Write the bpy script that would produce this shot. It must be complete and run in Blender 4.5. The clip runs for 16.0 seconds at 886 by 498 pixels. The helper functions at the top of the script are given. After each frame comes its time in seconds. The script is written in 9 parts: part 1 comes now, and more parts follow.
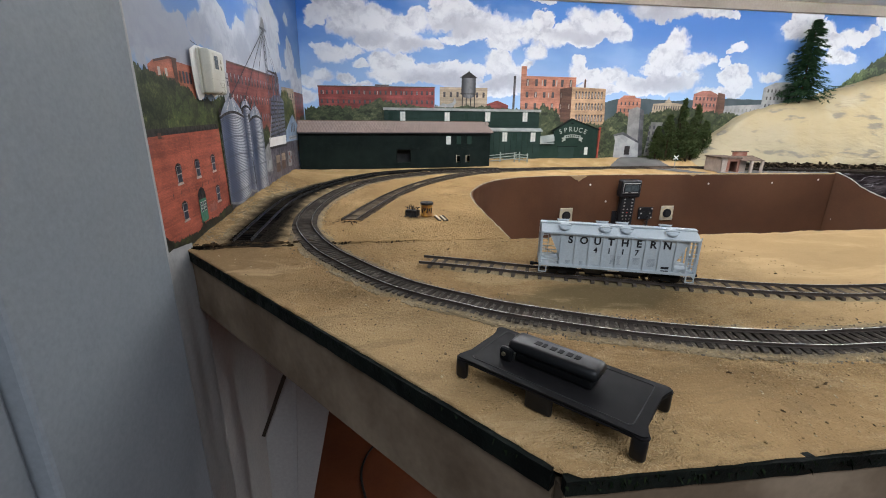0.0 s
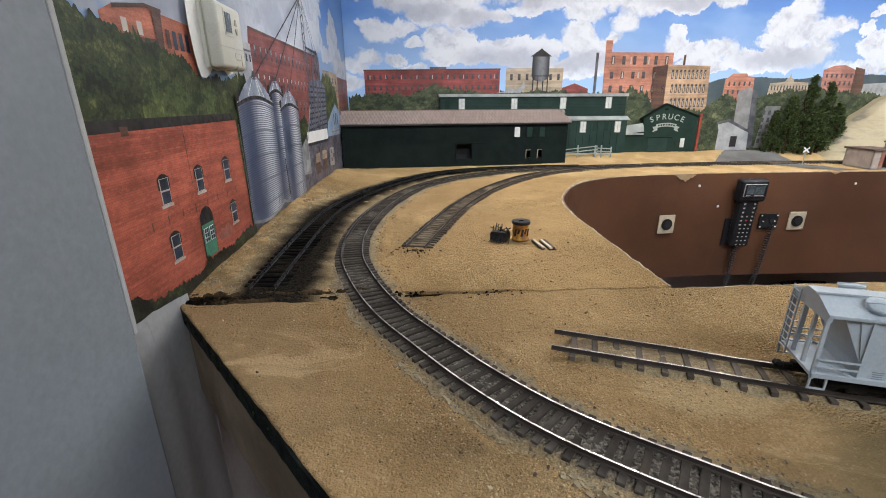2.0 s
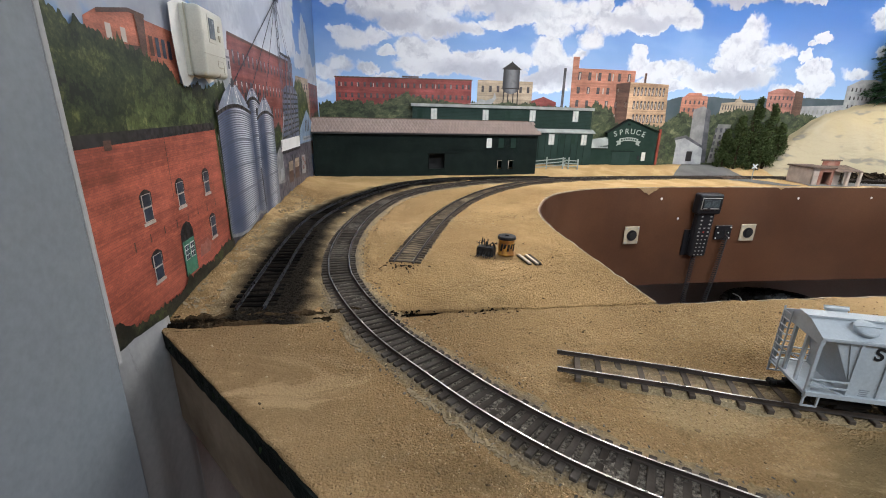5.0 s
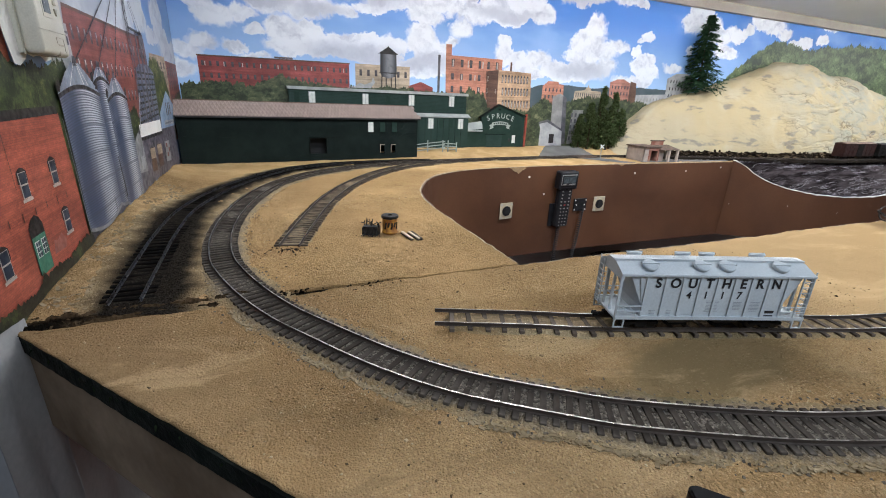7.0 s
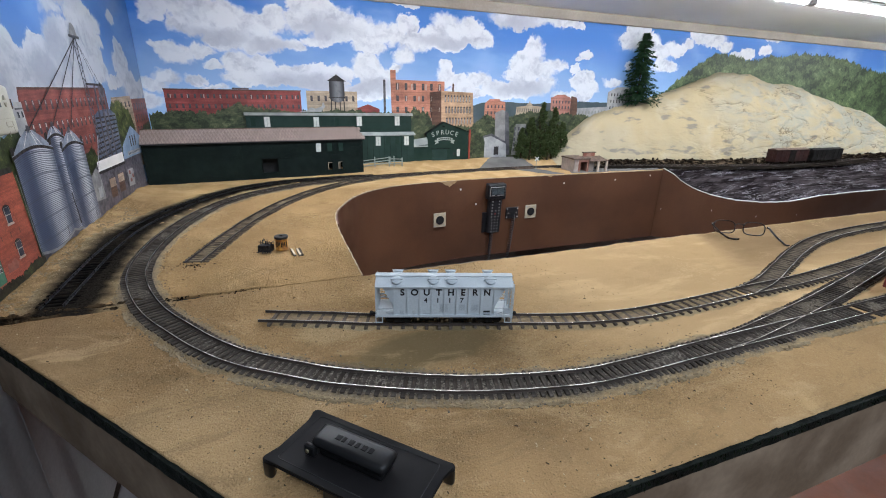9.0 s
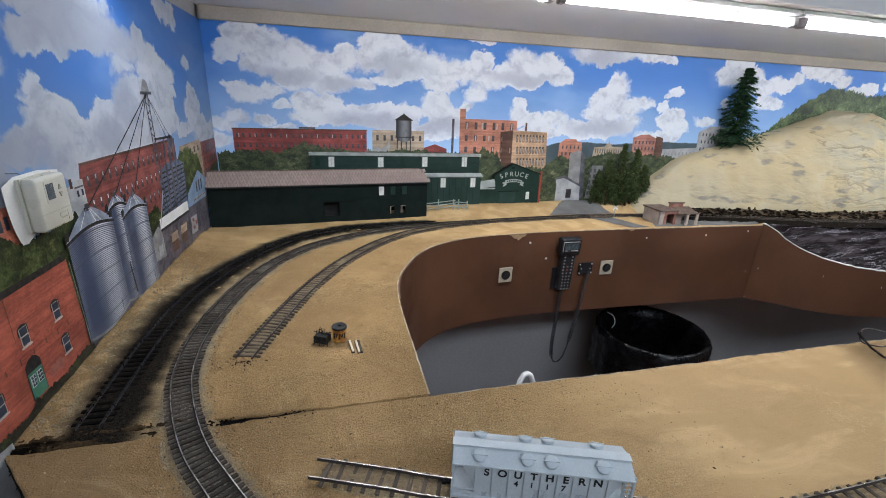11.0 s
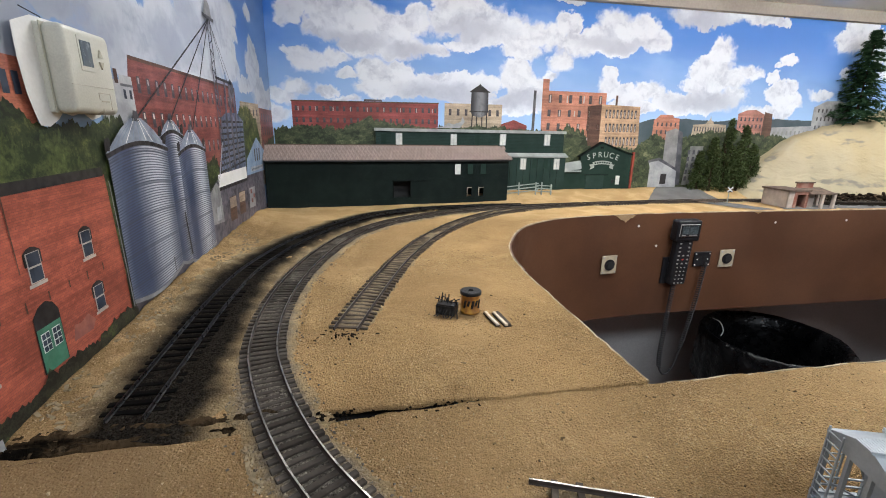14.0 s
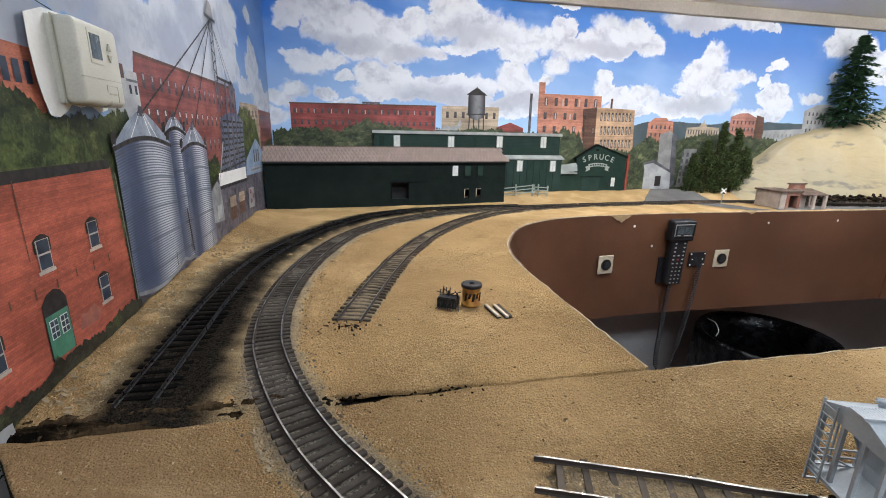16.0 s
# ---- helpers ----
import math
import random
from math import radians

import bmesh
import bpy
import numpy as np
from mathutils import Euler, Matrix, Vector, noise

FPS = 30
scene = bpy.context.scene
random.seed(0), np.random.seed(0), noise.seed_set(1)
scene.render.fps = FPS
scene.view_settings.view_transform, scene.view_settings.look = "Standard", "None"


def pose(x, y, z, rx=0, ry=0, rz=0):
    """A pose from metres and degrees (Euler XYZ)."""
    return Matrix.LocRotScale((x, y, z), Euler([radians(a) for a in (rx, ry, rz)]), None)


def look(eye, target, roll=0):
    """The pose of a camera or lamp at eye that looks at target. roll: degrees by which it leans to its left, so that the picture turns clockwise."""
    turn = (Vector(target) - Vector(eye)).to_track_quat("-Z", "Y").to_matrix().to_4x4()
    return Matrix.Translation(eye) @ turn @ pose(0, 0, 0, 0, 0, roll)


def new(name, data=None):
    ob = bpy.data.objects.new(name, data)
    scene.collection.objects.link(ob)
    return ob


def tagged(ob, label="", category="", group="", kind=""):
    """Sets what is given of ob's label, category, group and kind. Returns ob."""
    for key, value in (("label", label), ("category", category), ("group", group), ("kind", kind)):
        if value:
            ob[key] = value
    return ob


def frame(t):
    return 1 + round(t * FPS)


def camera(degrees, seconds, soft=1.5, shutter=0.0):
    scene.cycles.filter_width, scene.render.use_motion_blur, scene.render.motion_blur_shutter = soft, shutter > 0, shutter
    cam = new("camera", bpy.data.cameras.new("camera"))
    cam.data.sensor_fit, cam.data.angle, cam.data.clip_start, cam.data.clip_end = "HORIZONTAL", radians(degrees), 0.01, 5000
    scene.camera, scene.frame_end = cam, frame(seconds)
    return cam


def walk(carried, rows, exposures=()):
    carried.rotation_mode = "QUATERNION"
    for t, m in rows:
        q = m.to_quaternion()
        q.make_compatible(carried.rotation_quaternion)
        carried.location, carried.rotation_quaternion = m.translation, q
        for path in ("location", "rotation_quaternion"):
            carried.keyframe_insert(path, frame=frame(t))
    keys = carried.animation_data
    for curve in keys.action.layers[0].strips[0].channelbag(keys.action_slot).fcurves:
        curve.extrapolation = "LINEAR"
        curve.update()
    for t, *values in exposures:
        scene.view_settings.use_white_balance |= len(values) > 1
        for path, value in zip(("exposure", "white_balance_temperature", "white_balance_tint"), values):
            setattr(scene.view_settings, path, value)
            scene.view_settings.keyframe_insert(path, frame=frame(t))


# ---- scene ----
# ---------------------------------------------------------------- camera
cam = camera(91.6, 16.0, 1.0)
PATH = [
    (0, (0.074, -0.022, 0.186), (0.335, 1.866, -0.418), 0.8),
    (0.5, (0.036, 0.027, 0.179), (0.213, 1.923, -0.43), 0.8),
    (1, (0.029, 0.082, 0.169), (0.256, 1.963, -0.469), 2.1),
    (1.5, (0.043, 0.166, 0.174), (0.103, 2.059, -0.468), 1.2),
    (2, (0.024, 0.224, 0.172), (0.109, 2.118, -0.466), -0.3),
    (2.5, (0.005, 0.242, 0.178), (0.217, 2.127, -0.456), 0.4),
    (3, (-0.006, 0.246, 0.179), (0.218, 2.133, -0.444), 0.6),
    (3.5, (-0.005, 0.244, 0.181), (0.229, 2.133, -0.433), 1.0),
    (5.8, (-0.011, 0.222, 0.186), (0.261, 2.105, -0.433), 1.5),
    (6, (-0.011, 0.218, 0.194), (0.262, 2.099, -0.428), 1.4),
    (6.5, (-0.01, 0.208, 0.196), (0.469, 2.051, -0.417), 2.3),
    (7, (-0.009, 0.192, 0.187), (0.729, 1.928, -0.478), 2.4),
    (7.5, (0.025, 0.141, 0.188), (0.785, 1.855, -0.509), 1.6),
    (8, (0.129, 0.034, 0.236), (0.804, 1.786, -0.451), 0.9),
    (8.2, (0.152, 0.005, 0.253), (0.82, 1.76, -0.435), 1.3),
    (10.3, (0.155, -0.04, 0.299), (0.875, 1.707, -0.356), 0.8),
    (10.5, (0.157, -0.004, 0.331), (0.814, 1.768, -0.324), 1.3),
    (11, (0.154, 0.131, 0.377), (0.629, 1.96, -0.275), 2.4),
    (11.5, (0.105, 0.303, 0.352), (0.482, 2.123, -0.385), 2.7),
    (12, (0.057, 0.381, 0.328), (0.32, 2.182, -0.501), 1.6),
    (12.5, (0.035, 0.363, 0.304), (0.243, 2.159, -0.552), 1.3),
    (13, (0.028, 0.337, 0.242), (0.244, 2.207, -0.434), 3.0),
    (13.5, (0.031, 0.32, 0.214), (0.358, 2.21, -0.351), 1.7),
    (14, (0.032, 0.323, 0.203), (0.399, 2.213, -0.337), 1.1),
    (14.5, (0.026, 0.318, 0.195), (0.444, 2.202, -0.332), 1.2),
    (15, (0.026, 0.316, 0.19), (0.451, 2.201, -0.327), 1.3),
    (15.5, (0.025, 0.316, 0.191), (0.426, 2.207, -0.325), 1.1),
    (16, (0.024, 0.314, 0.191), (0.412, 2.208, -0.322), 1.1),
]
walk(cam, [(t, look(eye, target, roll)) for t, eye, target, roll in PATH],
     [(0.0, -0.06, 6200, 10), (1.3, 0.07, 6250, 10), (2.0, 0.08, 6250, 10), (3.7, 0.08, 6250, 10), (6.5, 0.07, 6100, 10), (8.2, 0.03, 5900, 10), (10.3, -0.24, 5850, 10),
      (11.4, -0.32, 6050, 10), (12.2, 0.04, 6450, 10), (13.0, 0.06, 6400, 10), (16.0, 0.07, 6150, 10)])

# ---------------------------------------------------------------- light
world = bpy.data.worlds.new("room_air")
scene.world = world
world.use_nodes = True
world.node_tree.nodes["Background"].inputs[0].default_value = (0.9, 0.95, 1.0, 1)
world.node_tree.nodes["Background"].inputs[1].default_value = 0.012


def area_lamp(name, m, sx, sy, watts, colour):
    d = bpy.data.lights.new(name, "AREA")
    d.shape, d.size, d.size_y, d.energy, d.color = "RECTANGLE", sx, sy, watts, colour
    ob = new(name, d)
    ob.matrix_world = m
    return ob


area_lamp("tube_light", pose(2.05, 1.02, 0.568), 4.5, 0.05, 12.0, (0.93, 0.97, 1.0))
# soft fill from the near side, given to an assumed lamp out of view
area_lamp("unseen_fill_light", pose(0.9, -0.9, 1.36), 2.2, 0.5, 46.0, (0.87, 0.935, 1.0))

# ---------------------------------------------------------------- node materials


class Shade:
    """A principled material with short ways to add nodes."""

    def __init__(self, name, rough=0.8, metal=0.0, coords="Object"):
        self.m = bpy.data.materials.new(name)
        self.m.use_nodes = True
        self.t = self.m.node_tree
        self.b = self.t.nodes["Principled BSDF"]
        self.b.inputs["Roughness"].default_value = rough
        self.b.inputs["Metallic"].default_value = metal
        self.b.inputs["Specular IOR Level"].default_value = 0.0 if rough > 0.85 else (0.12 if rough > 0.6 else 0.3)
        self.co = self.t.nodes.new("ShaderNodeTexCoord").outputs[coords]

    def put(self, socket, value):
        if isinstance(value, bpy.types.NodeSocket):
            self.t.links.new(value, socket)
        elif isinstance(value, tuple) and len(value) == 3 and socket.type == "RGBA":
            socket.default_value = (*value, 1)
        else:
            socket.default_value = value

    def noise(self, scale, detail=4.0, rough=0.55, vec=None, distort=0.0):
        n = self.t.nodes.new("ShaderNodeTexNoise")
        n.inputs["Scale"].default_value = scale
        n.inputs["Detail"].default_value = detail
        n.inputs["Roughness"].default_value = rough
        n.inputs["Distortion"].default_value = distort
        self.put(n.inputs["Vector"], vec or self.co)
        return n.outputs[0]

    def cells(self, scale, vec=None):
        n = self.t.nodes.new("ShaderNodeTexVoronoi")
        n.inputs["Scale"].default_value = scale
        self.put(n.inputs["Vector"], vec or self.co)
        return n.outputs["Distance"], n.outputs["Color"]

    def math(self, op, a, b=0.0, c=0.0):
        n = self.t.nodes.new("ShaderNodeMath")
        n.operation = op
        for i, v in enumerate((a, b, c)):
            self.put(n.inputs[i], v)
        return n.outputs[0]

    def span(self, v, a, b, lo=0.0, hi=1.0):
        n = self.t.nodes.new("ShaderNodeMapRange")
        n.interpolation_type = "SMOOTHSTEP"
        for i, x in enumerate((v, a, b, lo, hi)):
            self.put(n.inputs[i], x)
        return n.outputs[0]

    def mix(self, f, a, b, kind="MIX"):
        n = self.t.nodes.new("ShaderNodeMix")
        n.data_type, n.blend_type = "RGBA", kind
        self.put(n.inputs[0], f)
        self.put(n.inputs[6], a)
        self.put(n.inputs[7], b)
        return n.outputs[2]

    def mapped(self, loc=(0, 0, 0), scale=(1, 1, 1), vec=None):
        n = self.t.nodes.new("ShaderNodeMapping")
        n.inputs["Location"].default_value = loc
        n.inputs["Scale"].default_value = scale
        self.put(n.inputs["Vector"], vec or self.co)
        return n.outputs[0]

    def ball(self, centre, radius, vec):
        """1 at the centre of an ellipsoid, 0 at its edge."""
        loc = tuple(-c / r for c, r in zip(centre, radius))
        n = self.t.nodes.new("ShaderNodeTexGradient")
        n.gradient_type = "SPHERICAL"
        self.put(n.inputs[0], self.mapped(loc, tuple(1 / r for r in radius), vec))
        return n.outputs[1]

    def axis(self, k, vec=None):
        n = self.t.nodes.new("ShaderNodeSeparateXYZ")
        self.put(n.inputs[0], vec or self.co)
        return n.outputs[k]

    def luck(self):
        return self.t.nodes.new("ShaderNodeObjectInfo").outputs["Random"]

    def colour(self, c):
        self.put(self.b.inputs["Base Color"], c)
        return self

    def rough(self, v):
        self.put(self.b.inputs["Roughness"], v)
        return self

    def bump(self, height, dist, strength=1.0):
        n = self.t.nodes.new("ShaderNodeBump")
        n.inputs["Strength"].default_value = strength
        n.inputs["Distance"].default_value = dist
        self.put(n.inputs["Height"], height)
        self.put(self.b.inputs["Normal"], n.outputs[0])
        return self


def worn(name, c1, c2, scale=8.0, fine=120.0, rough=0.7, metal=0.0, bump=0.0002, luck=0.0):
    """Two tones at a large scale, a fine grain over them and a slight relief."""
    s = Shade(name, rough, metal)
    c = s.mix(s.span(s.noise(scale, 5), 0.35, 0.65), c1, c2)
    grain = s.noise(fine, 3)
    c = s.mix(0.35, c, s.mix(grain, (0.25, 0.25, 0.25), (0.75, 0.75, 0.75)), "OVERLAY")
    if luck:
        c = s.mix(s.math("MULTIPLY", s.luck(), luck), c, (0.02, 0.015, 0.012))
    s.colour(c)
    s.rough(s.span(s.noise(scale * 3, 3), 0.3, 0.7, max(rough - 0.12, 0.05), min(rough + 0.1, 1.0)))
    if bump:
        s.bump(grain, bump)
    return s.m


def sand_coat(s, patchy=1.0, tan=(1.0, 1.0, 1.0)):
    """Tan textured ground paint: colour and relief, smoother where it was brushed out beside the pit."""
    x, y = s.axis(0), s.axis(1)
    smooth = s.math("MULTIPLY", s.span(x, 0.34, 0.60), s.span(y, 0.20, 0.30))
    wander = s.noise(14, 5, 0.6, distort=0.6)
    back = s.math("MULTIPLY", s.span(y, 1.18, 1.36), 0.8)
    # worked smooth on the outer side of the main curve
    off = s.math("POWER", s.math("ADD", s.math("POWER", s.math("SUBTRACT", x, 0.45), 2.0), s.math("POWER", s.math("SUBTRACT", y, 0.77), 2.0)), 0.5)
    outer = s.math("MULTIPLY", s.span(off, 0.535, 0.60), s.span(y, 0.58, 0.64, 0.75, 0.0))
    zone = lambda centre, reach: s.span(s.math("ADD", s.ball(centre, reach, s.co), s.math("MULTIPLY", s.math("SUBTRACT", wander, 0.5), 0.9)), 0.12, 0.50)
    # grey-olive patch before the hopper car, its cast shadow put into the colour
    olive_shade = zone((0.29, 0.372, 0), (0.13, 0.055, 9))
    outer = s.math("MAXIMUM", outer, s.math("MULTIPLY", olive_shade, 0.75))
    rough_part = s.math("MULTIPLY", s.span(s.noise(4.5, 3), 0.36, 0.6, 0.50, 1.0), s.math("SUBTRACT", 1.0, s.math("MULTIPLY", s.math("MAXIMUM", s.math("MAXIMUM", smooth, back), outer), 0.8)))
    c = s.mix(s.span(s.noise(3.2, 5, 0.55), 0.38, 0.62), (0.325, 0.233, 0.122), (0.238, 0.168, 0.089))
    c = s.mix(s.math("MULTIPLY", s.span(s.noise(9, 6, 0.62, distort=0.5), 0.52, 0.70), 0.65), c, (0.43, 0.325, 0.178))
    c = s.mix(s.math("MULTIPLY", s.span(s.noise(13, 6, 0.65, s.mapped((4, 2, 1))), 0.56, 0.72), 0.55 * patchy), c, (0.185, 0.128, 0.066))
    c = s.mix(smooth, c, s.mix(s.span(s.noise(11, 6, 0.6, s.mapped(scale=(0.5, 1.6, 1)), distort=0.8), 0.46, 0.68), (0.345, 0.256, 0.142), (0.430, 0.330, 0.190)))
    c = s.mix(back, c, s.mix(s.span(wander, 0.40, 0.66), (0.315, 0.230, 0.118), (0.43, 0.335, 0.192)))
    # zones of the coat: browner by the west corner, a pale smear at the front, the hopper's grey-olive shadow by the
    # spur
    c = s.mix(s.math("MULTIPLY", s.math("MULTIPLY", outer, s.span(y, 0.36, 0.50)), 1.0), c, s.mix(wander, (0.110, 0.079, 0.045), (0.180, 0.132, 0.078)))
    c = s.mix(s.math("MULTIPLY", zone((0.085, 0.315, 0), (0.15, 0.11, 9)), 0.45), c, (0.37, 0.285, 0.165))
    c = s.mix(s.math("MULTIPLY", olive_shade, 0.85), c, (0.135, 0.110, 0.061))
    c = s.mix(s.math("MULTIPLY", zone((0.20, 0.45, 0), (0.06, 0.04, 9)), 0.5), c, (0.47, 0.38, 0.23))
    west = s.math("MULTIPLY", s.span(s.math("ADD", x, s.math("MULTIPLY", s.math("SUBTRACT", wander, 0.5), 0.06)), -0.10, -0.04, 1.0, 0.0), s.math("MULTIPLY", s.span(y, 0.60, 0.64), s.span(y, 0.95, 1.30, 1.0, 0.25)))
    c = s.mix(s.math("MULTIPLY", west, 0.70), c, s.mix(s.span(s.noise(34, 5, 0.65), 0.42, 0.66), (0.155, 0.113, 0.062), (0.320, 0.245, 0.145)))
    # brushed streaks and smears of the ground paint
    front = s.math("MULTIPLY", s.span(y, 0.46, 0.56, 1.0, 0.35), s.math("SUBTRACT", 1.0, s.math("MULTIPLY", smooth, 0.8)))
    smear = s.noise(17, 7, 0.68, s.mapped((1, 5, 0), (0.55, 1.35, 1.0), None), distort=0.9)
    c = s.mix(s.math("MULTIPLY", s.span(smear, 0.53, 0.66), s.math("MULTIPLY", front, 0.55)), c, (0.40, 0.310, 0.185))
    c = s.mix(s.math("MULTIPLY", s.span(smear, 0.36, 0.47, 1.0, 0.0), s.math("MULTIPLY", front, 0.50)), c, (0.185, 0.139, 0.079))
    # pale branching scrapes
    vein = s.math("ABSOLUTE", s.math("SUBTRACT", s.noise(62, 5, 0.62, distort=1.0), 0.5))
    veil = s.math("MAXIMUM", s.span(s.noise(8, 2, 0.5, s.mapped((7, 3, 0))), 0.58, 0.70), zone((0.095, 0.672, 0), (0.075, 0.04, 9)))
    veil = s.math("MULTIPLY", veil, s.math("SUBTRACT", 1.0, olive_shade))
    c = s.mix(s.math("MULTIPLY", s.span(vein, 0.003, 0.014, 1.0, 0.0), s.math("MULTIPLY", veil, 0.45 * patchy)), c, (0.60, 0.49, 0.31))
    d, col = s.cells(1000)
    g = s.noise(850, 3, 0.6)
    mid = s.noise(260, 3, 0.6)
    grain = s.mix(s.span(s.math("ADD", s.math("MULTIPLY", g, 0.7), s.math("MULTIPLY", mid, 0.3)), 0.34, 0.66), (0.28, 0.28, 0.28), (0.70, 0.70, 0.70))
    c = s.mix(s.math("MULTIPLY", rough_part, 0.55), c, grain, "OVERLAY")
    c = s.mix(s.math("MULTIPLY", s.span(s.axis(0, col), 0.86, 0.95), s.math("MULTIPLY", rough_part, 0.35)), c, (0.085, 0.060, 0.035))
    c = s.mix(s.math("MULTIPLY", s.span(s.axis(1, col), 0.93, 0.98), s.math("MULTIPLY", rough_part, 0.5)), c, (0.55, 0.45, 0.30))
    tall = s.math("ADD", s.math("MULTIPLY", g, 0.5), s.math("MULTIPLY", s.noise(120, 4, 0.6), 1.5))
    c = s.mix(1.0, c, tan, "MULTIPLY")
    d3, col3 = s.cells(430)
    pebble = s.math("MULTIPLY", s.span(s.axis(2, col3), 0.35, 0.75), s.span(d3, 0.10, 0.62, 1.0, 0.0))
    tall = s.math("ADD", tall, s.math("ADD", s.math("MULTIPLY", pebble, 0.7), s.math("MULTIPLY", s.noise(420, 4, 0.65), 1.0)))
    # hollows between the pebbles darkened: their shade is put into the colour
    c = s.mix(s.math("MULTIPLY", s.math("MULTIPLY", s.span(d3, 0.45, 0.75), rough_part), 0.10), c, (0.10, 0.072, 0.040))
    return c, s.math("MULTIPLY", s.math("SUBTRACT", tall, s.math("MULTIPLY", d, 0.6)), rough_part)


def sand(name, patchy=1.0, tan=(1.0, 1.0, 1.0)):
    s = Shade(name, 0.92)
    c, tall = sand_coat(s, patchy, tan)
    s.colour(c).bump(tall, 0.0029)
    return s.m


def gravel(name, c1, c2, edge=0.34, speck=0.35, fray=0.42, soft=0.08, outer=None):
    """Loose ballast that thins out into the sand towards its ragged edges (V runs across the bed)."""
    s = Shade(name, 0.95)
    uv = s.t.nodes.new("ShaderNodeTexCoord").outputs["UV"]
    across = s.math("ABSOLUTE", s.math("SUBTRACT", s.axis(1, uv), 0.5))
    d, col = s.cells(620)
    g = s.noise(330, 4, 0.7)
    c = s.mix(s.span(g, 0.35, 0.65), c1, c2)
    if outer:
        c = s.mix(s.span(across, 0.17, 0.30), c, s.mix(s.span(g, 0.35, 0.65), tuple(0.55 * v for v in outer), outer))
    c = s.mix(s.math("MULTIPLY", s.span(s.axis(0, col), 0.5, 1.0), speck), c, (0.30, 0.262, 0.212))
    away = s.math("ADD", across, s.math("MULTIPLY", s.math("SUBTRACT", s.noise(45, 6, 0.7), 0.5), fray))
    under, tall = sand_coat(s)
    f = s.span(away, edge - soft, edge + soft)
    s.colour(s.mix(f, c, under))
    s.bump(s.math("ADD", g, s.math("MULTIPLY", d, -0.8)), 0.0014)
    return s.m


M = {}
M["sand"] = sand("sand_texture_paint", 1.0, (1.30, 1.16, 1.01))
# same coat for the front section, multiplied a little darker
M["sand_front"] = sand("front_sand_texture_paint", 1.0, (1.20, 1.08, 0.97))
M["ballast"] = gravel("grey_ballast", (0.036, 0.030, 0.025), (0.118, 0.102, 0.084), 0.34, 0.40, outer=(0.205, 0.160, 0.108))
M["soot"] = gravel("sooty_ballast", (0.006, 0.0050, 0.0042), (0.022, 0.018, 0.014), 0.34, 0.03, 0.20, 0.12)
M["faint"] = gravel("thin_ballast", (0.25, 0.180, 0.100), (0.17, 0.128, 0.080), 0.24, 0.15)
M["dark_bed"] = gravel("dark_track_bed", (0.004, 0.0034, 0.003), (0.019, 0.015, 0.012), 0.70, 0.02, 0.20, 0.05)
M["tie"] = worn("weathered_tie", (0.056, 0.047, 0.039), (0.115, 0.098, 0.082), 40, 500, 0.9, luck=0.6)
M["ballast_tan"] = gravel("tan_grey_ballast", (0.055, 0.045, 0.034), (0.150, 0.126, 0.096), 0.36, 0.30, outer=(0.185, 0.145, 0.098))
M["faint_grey"] = gravel("thin_grey_ballast", (0.165, 0.130, 0.085), (0.105, 0.086, 0.062), 0.34, 0.15)
M["stub_bed"] = gravel("dusty_brown_ballast", (0.235, 0.178, 0.108), (0.160, 0.124, 0.080), 0.33, 0.10)
M["tie_brown"] = worn("brown_grey_tie", (0.115, 0.090, 0.068), (0.068, 0.053, 0.040), 40, 500, 0.9, luck=0.5)
M["tie_pale"] = worn("pale_tie", (0.13, 0.105, 0.082), (0.095, 0.078, 0.063), 40, 500, 0.9, luck=0.5)
M["tie_black"] = worn("sooty_tie", (0.004, 0.0037, 0.0035), (0.008, 0.0072, 0.0068), 40, 500, 0.9, luck=0.12)
M["rail"] = worn("worn_rail", (0.36, 0.335, 0.30), (0.19, 0.172, 0.150), 60, 400, 0.36, 1.0)
M["rail_rust"] = worn("dull_rail", (0.22, 0.185, 0.155), (0.12, 0.098, 0.080), 60, 400, 0.36, 0.9)
M["rail_black"] = worn("black_rail", (0.012, 0.0115, 0.0115), (0.024, 0.023, 0.023), 60, 400, 0.34, 0.4)
M["fascia_green"] = worn("chipped_green_edge", (0.0018, 0.0026, 0.0020), (0.006, 0.0085, 0.0065), 30, 260, 0.7, bump=0.0008)
M["turf"] = worn("dark_turf", (0.004, 0.007, 0.004), (0.016, 0.022, 0.011), 90, 500, 0.9, bump=0)
M["fascia_board"] = worn("grey_tan_board", (0.228, 0.172, 0.120), (0.124, 0.088, 0.058), 9, 160, 0.75)
M["fascia_brown"] = worn("brown_painted_hardboard", (0.110, 0.050, 0.026), (0.074, 0.034, 0.019), 3.0, 220, 0.42, bump=0.0001)
M["plaster_white"] = worn("white_wall_paint", (0.42, 0.41, 0.40), (0.36, 0.355, 0.35), 2.5, 160, 0.75)
M["wall_grey"] = worn("grey_wall_paint", (0.208, 0.226, 0.246), (0.186, 0.204, 0.224), 2.5, 200, 0.55, bump=0.0001)
M["lower_wall"] = worn("off_white_lower_wall", (0.42, 0.41, 0.40), (0.37, 0.36, 0.35), 2.0, 160, 0.7)
M["ceiling"] = worn("white_panel_paint", (0.86, 0.87, 0.87), (0.82, 0.83, 0.83), 2.0, 200, 0.6)
M["wood_strip"] = worn("raw_wood_strip", (0.44, 0.40, 0.35), (0.36, 0.325, 0.285), 4.0, 150, 0.7)
